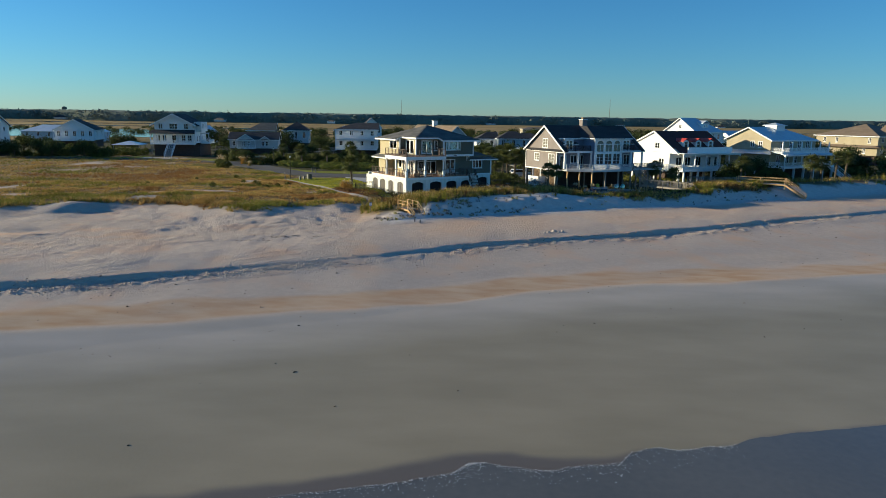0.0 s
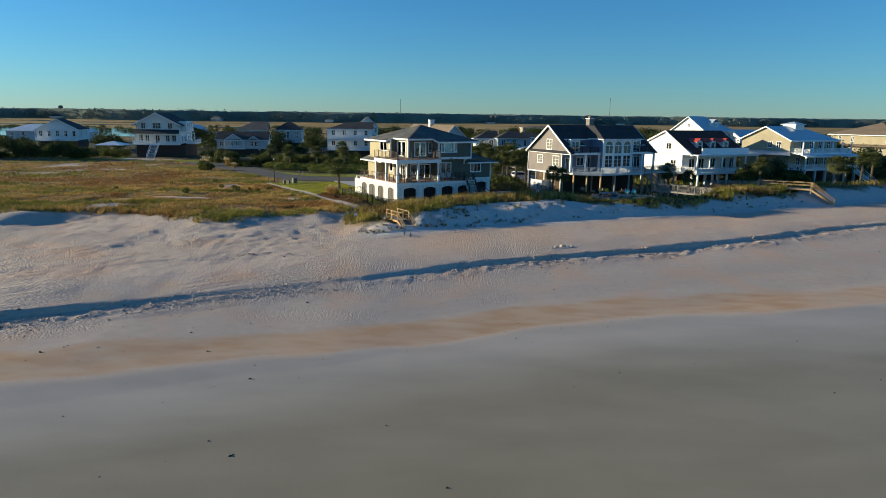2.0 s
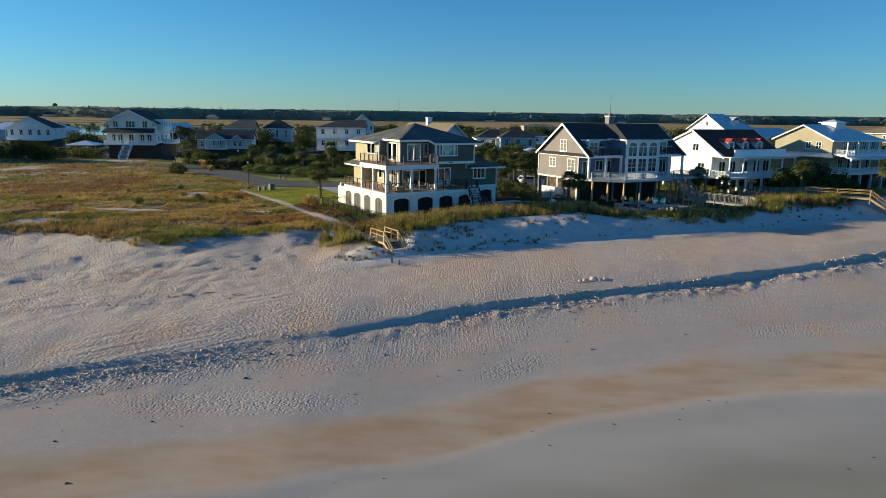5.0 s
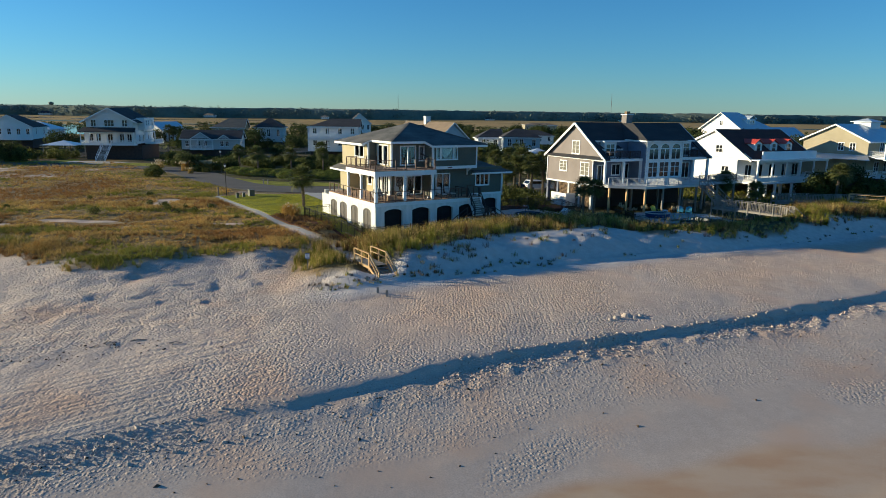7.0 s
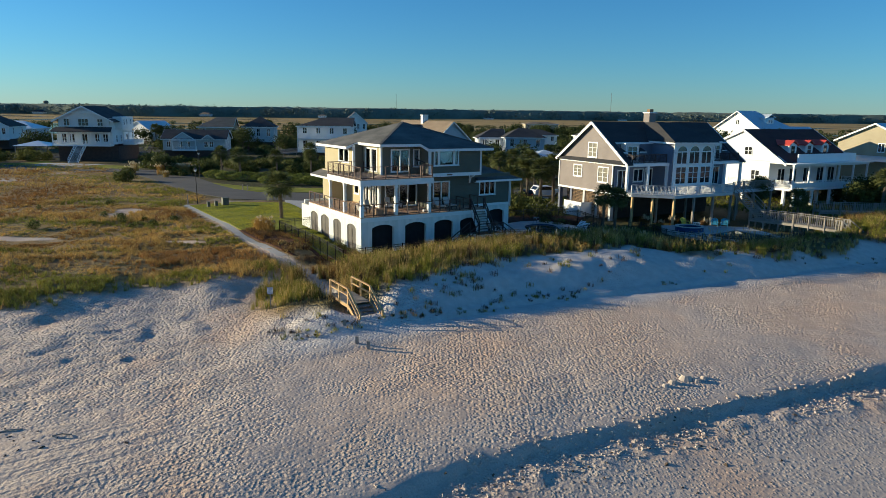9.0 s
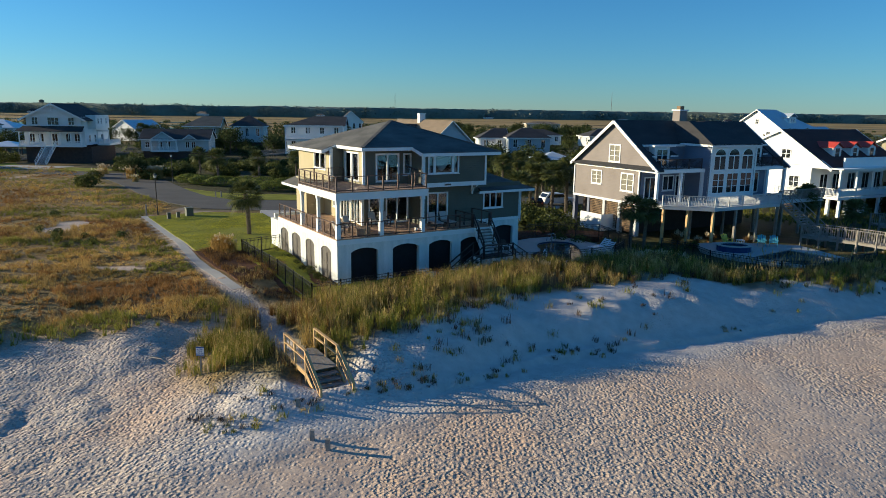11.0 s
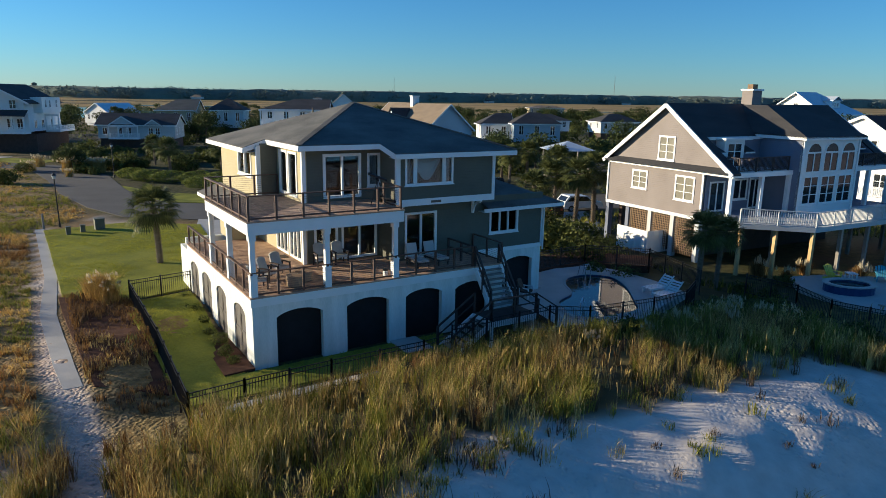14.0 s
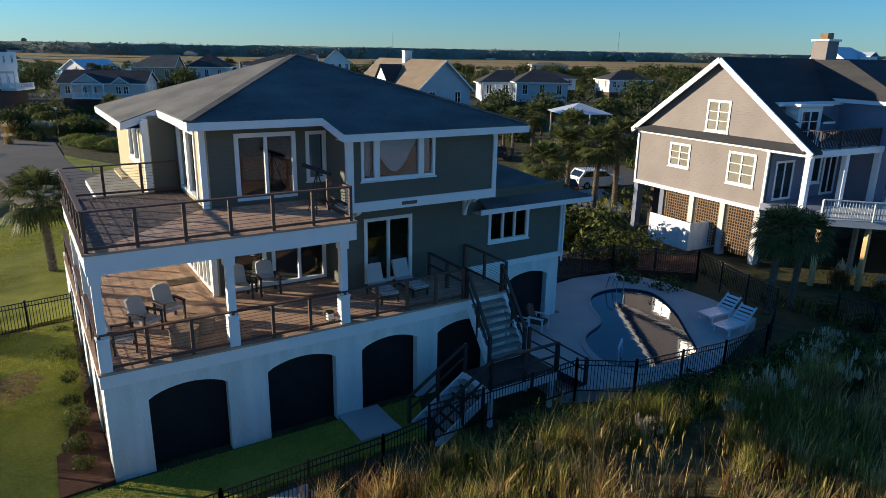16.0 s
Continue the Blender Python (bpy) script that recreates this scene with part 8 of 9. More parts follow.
metal_fence([at1(18.6, 6.2), at1(25.4, 6.3), at1(28.5, 3.2), at1(26.6, -2.4)], "black metal picket fence behind the pool", PZ)

# raised ground and paving round the pool
def outline(pts, n=6):
    """A smooth closed outline through pts."""
    out, m = [], len(pts)
    for i in range(m):
        p0, p1, p2, p3 = [Vector(pts[(i + k) % m]) for k in (-1, 0, 1, 2)]
        for j in range(n):
            t = j / n
            out.append(tuple(0.5 * ((2 * p1) + (p2 - p0) * t + (2 * p0 - 5 * p1 + 4 * p2 - p3) * t * t + (3 * p1 - p0 - 3 * p2 + p3) * t ** 3)))
    return out


POOL = outline([(16.5, -1.9), (17.4, 0.0), (19.3, 1.0), (20.3, 2.6), (21.5, 3.7), (23.2, 3.75), (24.2, 2.5), (23.3, 0.4), (21.6, -1.8), (20.3, -3.2), (18.6, -3.3), (17.1, -3.1)])
DECK = [(13.6, -2.9), (15.9, -3.9), (19.8, -4.4), (21.6, -3.6), (25.6, -2.2), (26.0, 0.5), (25.9, 3.4), (25.3, 5.5), (22.4, 6.0), (18.5, 5.4), (18.5, 2.7), (13.6, 2.7)]
pool = thing("swimming_pool", *at1(20, 0), PZ, 32, "kidney-shaped blue swimming pool set in pale paving", "pool")
sh = lambda pts: [(a - 20, b) for a, b in pts]


def ring_slab(outer, inner, z0, z1):
    """A paved sheet with a hole, in one piece."""
    bm = bmesh.new()
    loops = []
    for pts in (outer, inner):
        vs = [bm.verts.new((x, y, z1)) for x, y in pts]
        loops += [bm.edges.new((vs[i], vs[(i + 1) % len(vs)])) for i in range(len(vs))]
    bmesh.ops.triangle_fill(bm, use_beauty=True, edges=loops)
    ext = bmesh.ops.extrude_face_region(bm, geom=list(bm.faces))
    for v in ext["geom"]:
        if isinstance(v, bmesh.types.BMVert):
            v.co.z = z0
    mb = MB()
    bm.verts.index_update()
    mb.add([v.co[:] for v in bm.verts], [tuple(v.index for v in f.verts) for f in bm.faces])
    bm.free()
    return mb


part("pool_paving", ring_slab(sh(DECK), sh(POOL), 1.9, PZ), pool_stone, pool, "pale grey pool paving")
grow = lambda pts, k: [(sum(p[0] for p in pts) / len(pts) + (a - sum(p[0] for p in pts) / len(pts)) * k, sum(p[1] for p in pts) / len(pts) + (b - sum(p[1] for p in pts) / len(pts)) * k) for a, b in pts]
part("pool_coping", ring_slab(grow(sh(POOL), 1.09), grow(sh(POOL), 0.985), PZ + 0.004, PZ + 0.035), concrete, pool, "rounded pale coping")
part("pool_basin", ring_slab(grow(sh(POOL), 1.02), grow(sh(POOL), 0.995), 1.4, PZ - 0.01), blue_tile, pool, "dark blue tiled rim")
part("pool_water", MB().prism(sh(POOL), PZ - 0.4, PZ - 0.07), pool_water, pool, "still dark blue water")
for a in (22.55, 23.0):
    part("ladder_rail", MB().tube([(a - 20, 3.2, PZ - 0.5), (a - 20, 3.25, PZ + 0.65), (a - 20, 3.45, PZ + 0.8), (a - 20, 3.75, PZ + 0.7), (a - 20, 3.95, PZ)], 0.03, n=6), chrome, pool, "bright steel ladder rail")
part("hand_loop", MB().tube([(-3.4, -2.6, PZ), (-3.35, -2.5, PZ + 0.75), (-3.0, -2.3, PZ + 0.95), (-2.5, -1.9, PZ + 0.6), (-2.45, -1.85, PZ - 0.3)], 0.035, n=6), white_plastic, pool, "white tubular hand rail")


def sun_lounger(x, y, z, deg):
    r = thing("sun_lounger", x, y, z, deg, "white plastic sun lounger beside the pool", "lounger", "loungers by the pool")
    for i in range(7):
        part("slat", MB().box(-0.32, 0.32, -0.9 + i * 0.18, -0.76 + i * 0.18, z + 0.32, z + 0.36), white_plastic, r)
    for i in range(5):
        y0, h = 0.36 + i * 0.13, 0.34 + i * 0.13
        part("back_slat", MB().beam((-0.32, y0, z + h), (0.32, y0, z + h), 0.11, 0.03, (0, -0.7, 0.7)), white_plastic, r)
    for s in (-0.34, 0.34):
        part("side_rail", MB().beam((s, -0.95, z + 0.32), (s, 0.4, z + 0.32), 0.05, 0.09), white_plastic, r)
        part("back_rail", MB().beam((s, 0.32, z + 0.32), (s, 0.95, z + 0.95), 0.05, 0.07), white_plastic, r)
        for yy in (-0.75, 0.3):
            part("leg", MB().box(s - 0.03, s + 0.03, yy - 0.04, yy + 0.04, z, z + 0.3), white_plastic, r)
    return r


sun_lounger(*at1(24.1, -1.3), PZ, -62)
sun_lounger(*at1(23.5, -2.5), PZ, -58)


def patio_chair(x, y, z, deg, frame_mat, seat_mat, label, group=""):
    r = thing("patio_chair", x, y, z, deg, label, "chair", group)
    part("seat", MB().box(-0.30, 0.30, -0.30, 0.28, z + 0.36, z + 0.48), seat_mat, r)
    mb = MB()
    pts = [(-0.30, 0.24, z + 0.48), (0.30, 0.24, z + 0.48), (0.28, 0.42, z + 1.0), (0.12, 0.45, z + 1.08), (-0.12, 0.45, z + 1.08), (-0.28, 0.42, z + 1.0)]
    n = len(pts)
    mb.add(pts + [(a, b + 0.09, c) for a, b, c in pts], [tuple(range(n)), tuple(range(2 * n - 1, n - 1, -1))] + [(i, n + i, n + (i + 1) % n, (i + 1) % n) for i in range(n)])
    part("backrest", mb, seat_mat, r)
    for s in (-0.34, 0.34):
        part("armrest", MB().box(s - 0.05, s + 0.05, -0.32, 0.34, z + 0.62, z + 0.66), frame_mat, r)
        for yy in (-0.28, 0.28):
            part("leg", MB().box(s - 0.03, s + 0.03, yy - 0.03, yy + 0.03, z, z + 0.62), frame_mat, r)
    return r


for a, b, d in ((1.5, 2.3, 215), (2.3, 3.0, 200)):
    patio_chair(*at1(a, b), D1, 32 + d - 180, dark_wood, cushion, "cushioned armchair on the lower deck", "chairs on the deck")
patio_chair(*at1(0.75, 1.3), D1, 120, dark_wood, cushion, "cushioned armchair on the lower deck", "chairs on the deck")
for a, b in ((4.75, 3.85), (5.75, 3.9)):
    patio_chair(*at1(a, b), D1, 32, dark_wood, cushion, "wicker armchair with pale cushions by the wall", "chairs on the deck")
for a, b in ((16.3, 1.6), (15.3, 1.7)):
    patio_chair(*at1(a, b), PZ, 60, white_plastic, wicker, "patio chair with curved back near the arches", "chairs by the pool")


def chaise(x, y, z, deg):
    r = thing("chaise", x, y, z, deg, "dark chaise longue with pale striped cushion", "chaise", "chaises on the deck")
    part("frame", MB().box(-0.33, 0.33, -0.9, 0.5, z + 0.24, z + 0.32), dark_wood, r)
    part("cushion", MB().box(-0.30, 0.30, -0.88, 0.35, z + 0.32, z + 0.42), cushion, r)
    part("back_cushion", MB().beam((0, 0.36, z + 0.38), (0, 0.62, z + 1.02), 0.60, 0.10, (0, -1, 0.4)), cushion, r)
    for sx in (-0.3, 0.3):
        for sy in (-0.8, 0.4):
            part("leg", MB().box(sx - 0.03, sx + 0.03, sy - 0.03, sy + 0.03, z, z + 0.24), dark_wood, r)


chaise(*at1(9.0, 1.7), D1, 30)
chaise(*at1(10.15, 1.75), D1, 36)


def round_table(x, y, z, rad, h, label, tilt=0):
    r = thing("round_table", x, y, z, 0, label, "table")
    ring = [(math.cos(6.283 * i / 20) * rad, math.sin(6.283 * i / 20) * rad) for i in range(20)]
    part("tabletop", MB().prism(ring, z + h - 0.05, z + h), brown_panel, r)
    part("drum", MB().prism([(a * 0.94, b * 0.94) for a, b in ring], z + 0.03, z + h - 0.05), wicker_tan, r, "tan woven drum base")
    part("foot", MB().prism([(a * 0.85, b * 0.85) for a, b in ring], z, z + 0.03), dark_wood, r)


round_table(*at1(2.3, 0.95), D1, 0.42, 0.5, "low round tan table on the deck")
round_table(*at1(2.95, 1.6), D1, 0.40, 0.45, "low round tan table beside the armchairs")
scope = thing("telescope", *at1(6.75, 1.5), D2, 32, "black telescope on a tripod by the railing", "telescope")
part("tube", MB().tube([(-0.45, 0.1, D2 + 1.55), (0.45, -0.05, D2 + 1.2)], 0.07, 0.055), black_metal, scope)
for i in range(3):
    part("leg", MB().tube([(0, 0, D2 + 1.33), (math.cos(2.1 * i) * 0.4, math.sin(2.1 * i) * 0.4, D2)], 0.02, n=5), black_metal, scope)
mat_rug = single("doormat", MB().box(-0.5, 0.5, -0.35, 0.35, 0.004, 0.02), wicker, "dark woven doormat on the deck", "mat", loc=(*at1(3.4, 6.6), D1), deg=32)
lant = thing("lantern", *at1(6.6, 0.45), D1, 32, "small lantern on the deck floor", "lantern")
part("glass", MB().box(-0.09, 0.09, -0.09, 0.09, D1 + 0.03, D1 + 0.28), lamp_glass, lant)
part("cap", MB().box(-0.11, 0.11, -0.11, 0.11, D1 + 0.28, D1 + 0.33), black_metal, lant)
part("base", MB().box(-0.11, 0.11, -0.11, 0.11, D1, D1 + 0.03), black_metal, lant)
# mulch bed, slab and path along the house
bx = [at1(a, b) for a, b in ((-1.35, -0.25), (-0.01, -0.1), (-0.01, 11.8), (-1.1, 11.8))]
single("planting_bed", MB().prism(bx, 2.1, G1 + 0.19), mulch, "red-brown mulch bed against the wall", "bed", "structure")
single("planting_bed", MB().prism([at1(a, b) for a, b in ((18.4, 6.0), (25.4, 6.2), (28.6, 3.2), (31.0, 5.0), (28, 9), (18.4, 9.5))], 2.0, PZ + 0.03), mulch, "red-brown mulch bed behind the pool", "bed", "structure")
single("concrete_slab", MB().prism([at1(a, b) for a, b in ((6.6, -1.75), (8.0, -1.75), (8.0, -0.02), (6.6, -0.02))], 2.0, G1 + 0.18), concrete, "grey concrete slab at the stair foot", "slab")
ring = [(-16.8 + math.cos(6.283 * i / 24) * 0.75, 122.6 + math.sin(6.283 * i / 24) * 0.75) for i in range(24)]
single("planting_bed", MB().prism(ring, 2.0, at_ground(-16.8, 122.6) + 0.07), mulch, "round mulch ring under the palm", "bed", "structure")
drape("pavement", [(at1(-3.3, -4.3), at1(-3.3, -3.6)), (at1(-1.6, -4.05), at1(-1.6, -3.35)), (at1(1.9, -3.85), at1(1.9, -3.1)), (at1(4.4, -3.7), at1(4.4, -2.9))], 0.12, concrete, "sandy footpath inside the fence", "footpath", 0.8)

# street lamp, cabinets, signs
lampx, lampy = -30.95, 136.0
lz = at_ground(lampx, lampy)
lamp = thing("street_lamp", lampx, lampy, lz, 0, "slim black street lamp with lantern head", "street lamp")
part("pole", MB().tube([(0, 0, lz), (-0.03, -0.05, lz + 4.2)], 0.06, 0.045), black_metal, lamp)
part("lantern", MB().tube([(-0.03, -0.05, lz + 4.2), (-0.03, -0.05, lz + 4.5)], 0.10, 0.20, 6), lamp_glass, lamp)
part("cap", MB().tube([(-0.03, -0.05, lz + 4.5), (-0.03, -0.05, lz + 4.72)], 0.24, 0.04, 6), black_metal, lamp)
part("foot", MB().tube([(0, 0, lz), (0, 0, lz + 0.4)], 0.11, 0.08), black_metal, lamp)
copy_thing(lamp, pose(-43.4, 172.3, at_ground(-43.4, 172.3), 0, 0, 40))
for x, y, w, h in ((-28.3, 132.5, 0.35, 0.75), (-27.7, 133.6, 0.35, 0.7), (-27.0, 135.0, 0.75, 1.05)):
    z = at_ground(x, y)
    c = thing("utility_cabinet", x, y, z, 35, "dark green utility cabinet on the lawn", "cabinet")
    part("body", MB().box(-w / 2, w / 2, -w / 2, w / 2, z - 0.1, z + h - 0.06), utility_green, c)
    part("lid", MB().box(-w / 2 - 0.03, w / 2 + 0.03, -w / 2 - 0.03, w / 2 + 0.03, z + h - 0.06, z + h), utility_green, c)
for x, y, h in ((-31.9, 135.2, 1.3), (-29.9, 152.9, 0.9), (-29.2, 153.1, 0.8)):
    z = at_ground(x, y)
    single("timber_post", MB().tube([(x, y, z - 0.2), (x, y, z + h)], 0.10, 0.09, 8), old_wood, "short weathered timber post", "post")
sx, sy = -9.75, 89.3
z = at_ground(sx, sy)
sign = thing("beach_sign", sx, sy, z, 0, "small blue and white beach notice on a post", "sign")
part("post", MB().box(-0.03, 0.03, -0.03, 0.03, z - 0.2, z + 1.35), old_wood, sign)
board = part("board", MB().box(-0.18, 0.18, -0.055, -0.033, z + 0.92, z + 1.36), white_plastic, sign, "white board with blue lettering")
part("top_bar", MB().box(-0.18, 0.18, -0.060, -0.056, z + 1.30, z + 1.36), sign_blue, board)
part("bottom_bar", MB().box(-0.18, 0.18, -0.060, -0.056, z + 0.92, z + 0.95), sign_blue, board)
for i, word in enumerate(("KEEP", "OFF", "DUNES")):
    text = bpy.data.curves.new("lettering", "FONT")
    text.body, text.size, text.align_x, text.extrude = word, 0.115, "CENTER", 0.002
    draft = new("lettering", text)
    me = bpy.data.meshes.new_from_object(draft)
    bpy.data.objects.remove(draft)
    me.transform(pose(0, -0.059, 1.19 - 0.108 * i, 90, 0, 0))
    me.materials.clear()
    me.materials.append(sign_blue)
    w = new("lettering", me)
    w.parent = board

# ---- beach stairs ----
def beach_stairs(x, y, deg, z0, z1, label, flat=2.8, wide=1.5, back=3.0, timber=None):
    """Timber platform at height z1 that steps down to z0, facing local -y; handrails both sides."""
    timber = timber or new_wood
    r = thing("beach_stairs", x, y, z0, deg, label, "stairs")
    n = max(2, round((z1 - z0) / 0.185))
    run = n * 0.29
    for i in range(n):
        z = z1 - (i + 1) * (z1 - z0) / n
        part("tread", MB().box(-wide / 2 + 0.06, wide / 2 - 0.06, -i * 0.29 - 0.33, -i * 0.29, z - 0.045, z), old_wood, r, "sandy timber tread")
    k = max(1, round(flat / 0.15))
    for i in range(k):
        part("plank", MB().box(-wide / 2, wide / 2, i * 0.15, i * 0.15 + 0.14, z1 - 0.04, z1), old_wood, r)
    for s in (-wide / 2, wide / 2):
        part("stringer", MB().beam((s, 0, z1 - 0.12), (s, -run, z0 - 0.05), 0.05, 0.26), timber, r)
        part("side_beam", MB().beam((s, 0, z1 - 0.14), (s, flat, z1 - 0.14), 0.05, 0.2), timber, r)
        for h, w in ((0.98, 0.13), (0.55, 0.09)):
            part("handrail", MB().beam((s, 0, z1 + h), (s, flat, z1 + h), w, 0.05), timber, r)
            part("handrail", MB().beam((s, 0, z1 + h), (s, -run, z0 + h - 0.12), w, 0.05), timber, r)
        for yy, zz in ((flat, z1), (flat * 0.5, z1), (0, z1), (-run, z0 - 0.12)):
            part("post", MB().box(s - 0.05, s + 0.05, yy - 0.05, yy + 0.05, zz - 0.9, zz + 1.0), timber, r)
    return r


beach_stairs(-4.06, 88.65, 31.5, 2.0, 3.02, "fresh pine beach stairs down the dune")
for x, y, h in ((-3.6, 83.7, 0.42), (-2.9, 83.1, 0.45), (-4.6, 86.0, 0.35)):
    z = at_ground(x, y)
    single("marker_post", MB().box(x - 0.08, x + 0.08, y - 0.08, y + 0.08, z - 0.3, z + h), old_wood, "short timber post in the sand", "post")
beach_stairs(60.4, 119.3, 56, 2.1, 4.4, "weathered timber beach stairs with long boardwalk", 8.0, 1.6, timber=new_wood)


def boardwalk(pts, label, wide=1.5):
    """A raised plank way with picket rails; pts: (x, y, z)."""
    x0, y0, z0 = pts[0]
    r = thing("boardwalk", x0, y0, z0 - 0.8, 0, label, "boardwalk")
    for (ax, ay, az), (bx, by, bz) in zip(pts, pts[1:]):
        p, q = Vector((ax - x0, ay - y0, az)), Vector((bx - x0, by - y0, bz))
        d = (q - p).normalized()
        s = Vector((-d.y, d.x, 0)).normalized() * wide / 2
        n = round((q - p).length / 0.3)
        for i in range(n):
            part("plank", MB().beam(p + d * (i * 0.3 + 0.15) - s, p + d * (i * 0.3 + 0.15) + s, 0.27, 0.05), old_wood, r)
        fill = MB()
        for e in (-s, s):
            part("top_rail", MB().beam(p + e + Vector((0, 0, 1.0)), q + e + Vector((0, 0, 1.0)), 0.12, 0.05), old_wood, r)
            part("side_beam", MB().beam(p + e - Vector((0, 0, 0.15)), q + e - Vector((0, 0, 0.15)), 0.06, 0.22), old_wood, r)
            m = round((q - p).length / 0.2)
            for i in range(m):
                c = p.lerp(q, i / m) + e
                fill.box(c.x - 0.02, c.x + 0.02, c.y - 0.02, c.y + 0.02, c.z, c.z + 0.98)
            for i in range(4):
                c = p.lerp(q, i / 3) + e
                part("post", MB().box(c.x - 0.07, c.x + 0.07, c.y - 0.07, c.y + 0.07, c.z - 1.6, c.z + 1.05), old_wood, r)
        part("railing_infill", fill, old_wood, r, kind="stuff")
    return r


boardwalk([(36.3, 123.5, 3.5), (39.3, 119.6, 3.6), (42.0, 115.4, 3.6)], "grey timber boardwalk over the dune")
beach_stairs(42.0, 115.3, 32, 2.3, 3.6, "grey timber ramp and stairs to the sand", 0.6, 1.5, timber=old_wood)
boardwalk([(47.0, 129.8, 3.6), (54.0, 129.0, 3.6), (58.0, 127.6, 3.8)], "grey timber boardwalk before the white house", 1.8)

# ---- pool terrace of the taupe house ----
SPA = outline([(27.4 + 1.5 * math.cos(a), 118.6 + 1.2 * math.sin(a)) for a in [0.0, 0.785, 1.571, 2.356, 3.142, 3.927, 4.712, 5.498]], 3)
P2 = [(27.8, 115.6), (30.4, 112.4), (35.0, 115.2), (32.4, 118.8)]
terr = [(24.8, 119.5), (25.8, 116.0), (27.6, 114.2), (29.8, 111.3), (36.2, 115.2), (34.8, 121.5), (29, 122.8), (25.5, 122.0)]
spa = thing("swimming_pool", 30, 117, 2.9, 0, "rectangular blue pool and round spa on a paved terrace", "pool")
mv = lambda pts: [(a - 30, b - 117) for a, b in pts]
part("terrace", MB().prism(mv(terr), 1.8, 2.78), pool_stone, spa, "pale paved pool terrace")
part("pool_rim", ring_slab(mv(grow(P2, 1.13)), mv(P2), 2.785, 2.90), pool_stone, spa)
part("pool_water", MB().prism(mv(P2), 2.6, 2.83), pool_water, spa, "dark blue pool water")
part("spa_wall", ring_slab(mv(SPA), mv(grow(SPA, 0.86)), 2.0, 3.25), blue_tile, spa, "raised blue-tiled spa wall")
part("spa_coping", ring_slab(mv(grow(SPA, 1.04)), mv(grow(SPA, 0.8)), 3.255, 3.33), pool_stone, spa)
part("spa_water", MB().prism(mv(grow(SPA, 0.85)), 2.9, 3.15), pool_water, spa)
metal_fence([(20.8, 118.2), (22.7, 115.8), (23.0, 112.9), (27.0, 109.3), (30.4, 109.6), (36.8, 113.4)], "black metal fence round the pool terrace", 2.6)


def adirondack(x, y, z, deg, material, label):
    r = thing("adirondack_chair", x, y, z, deg, label, "chair", "chairs on the pool terrace")
    for i in range(5):
        s = -0.26 + i * 0.13
        part("back_slat", MB().beam((s, 0.22, z + 0.3), (s * 1.15, 0.55, z + 1.0 - abs(i - 2) * 0.05), 0.11, 0.025, (0, -1, 0.4)), material, r)
        part("seat_slat", MB().box(-0.28, 0.28, -0.32 + i * 0.115, -0.22 + i * 0.115, z + 0.36 - i * 0.02, z + 0.385 - i * 0.02), material, r)
    for s in (-0.33, 0.33):
        part("armrest", MB().box(s - 0.07, s + 0.07, -0.38, 0.32, z + 0.56, z + 0.59), material, r)
        part("leg", MB().box(s - 0.02, s + 0.02, -0.34, -0.24, z, z + 0.56), material, r)
        part("side", MB().beam((s, -0.3, z + 0.33), (s, 0.5, z + 0.08), 0.03, 0.12), material, r)


adirondack(27.9, 121.2, 2.78, 20, yellow_plastic, "yellow adirondack chair on the terrace")
for x, y, d in ((31.0, 121.0, -20), (32.0, 120.8, -25)):
    adirondack(x, y, 2.78, d, blue_plastic, "turquoise adirondack chair on the terrace")
tb = thing("side_table", 29.2, 121.4, 2.78, 0, "small white side table", "table")
part("tabletop", MB().box(-0.3, 0.3, -0.3, 0.3, 3.2, 3.25), white_plastic, tb)
for a in (-0.24, 0.24):
    for b in (-0.24, 0.24):
        part("leg", MB().box(a - 0.03, a + 0.03, b - 0.03, b + 0.03, 2.78, 3.2), white_plastic, tb)
# white board fence by the taupe gable
bf = thing("board_fence", *at2(-1.3, 9.2), 2.7, 28, "white board fence round bins beside the house", "fence")
for i in range(22):
    part("board", MB().box(0.0, 0.03, -i * 0.15, -i * 0.15 + 0.14, 2.5, 4.25), white, bf)
for i in range(16):
    part("board", MB().box(i * 0.15, i * 0.15 + 0.14, -3.2, -3.17, 2.5, 4.25), white, bf)

# ---- pavilion, docks and cars behind ----
def pavilion(x, y, deg, w, z_roof, label):
    z = at_ground(x, y)
    r = thing("pavilion", x, y, z, deg, label, "pavilion")
    mb, h = MB(), w / 2 + 0.5
    for a, b, c, d in ((-h, -h, h, -h), (h, -h, h, h), (h, h, -h, h), (-h, h, -h, -h)):
        mb.slab([(a, b, z_roof - 1.2), (c, d, z_roof - 1.2), (0, 0, z_roof)], 0.08)
    part("roof", mb, metal_roof, r, "pale metal pyramid roof")
    for a in (-1, 1):
        for b in (-1, 1):
            part("post", MB().box(a * w / 2 - 0.1, a * w / 2 + 0.1, b * w / 2 - 0.1, b * w / 2 + 0.1, z - 0.3, z_roof - 1.2), old_wood, r)
    part("floor", MB().box(-h, h, -h, h, z + 0.5, z + 0.65), old_wood, r)
    railing(r, [(-h, -h), (h, -h), (h, h)], z + 0.65, old_wood, "picket", 0.9, 2.5, picket=0.25)


pavilion(20.8, 179.0, 10, 5.5, 8.0, "dockside pavilion with pale metal roof")
pavilion(-106.0, 229.0, 8, 8.0, 5.9, "pavilion with blue metal roof by the creek")
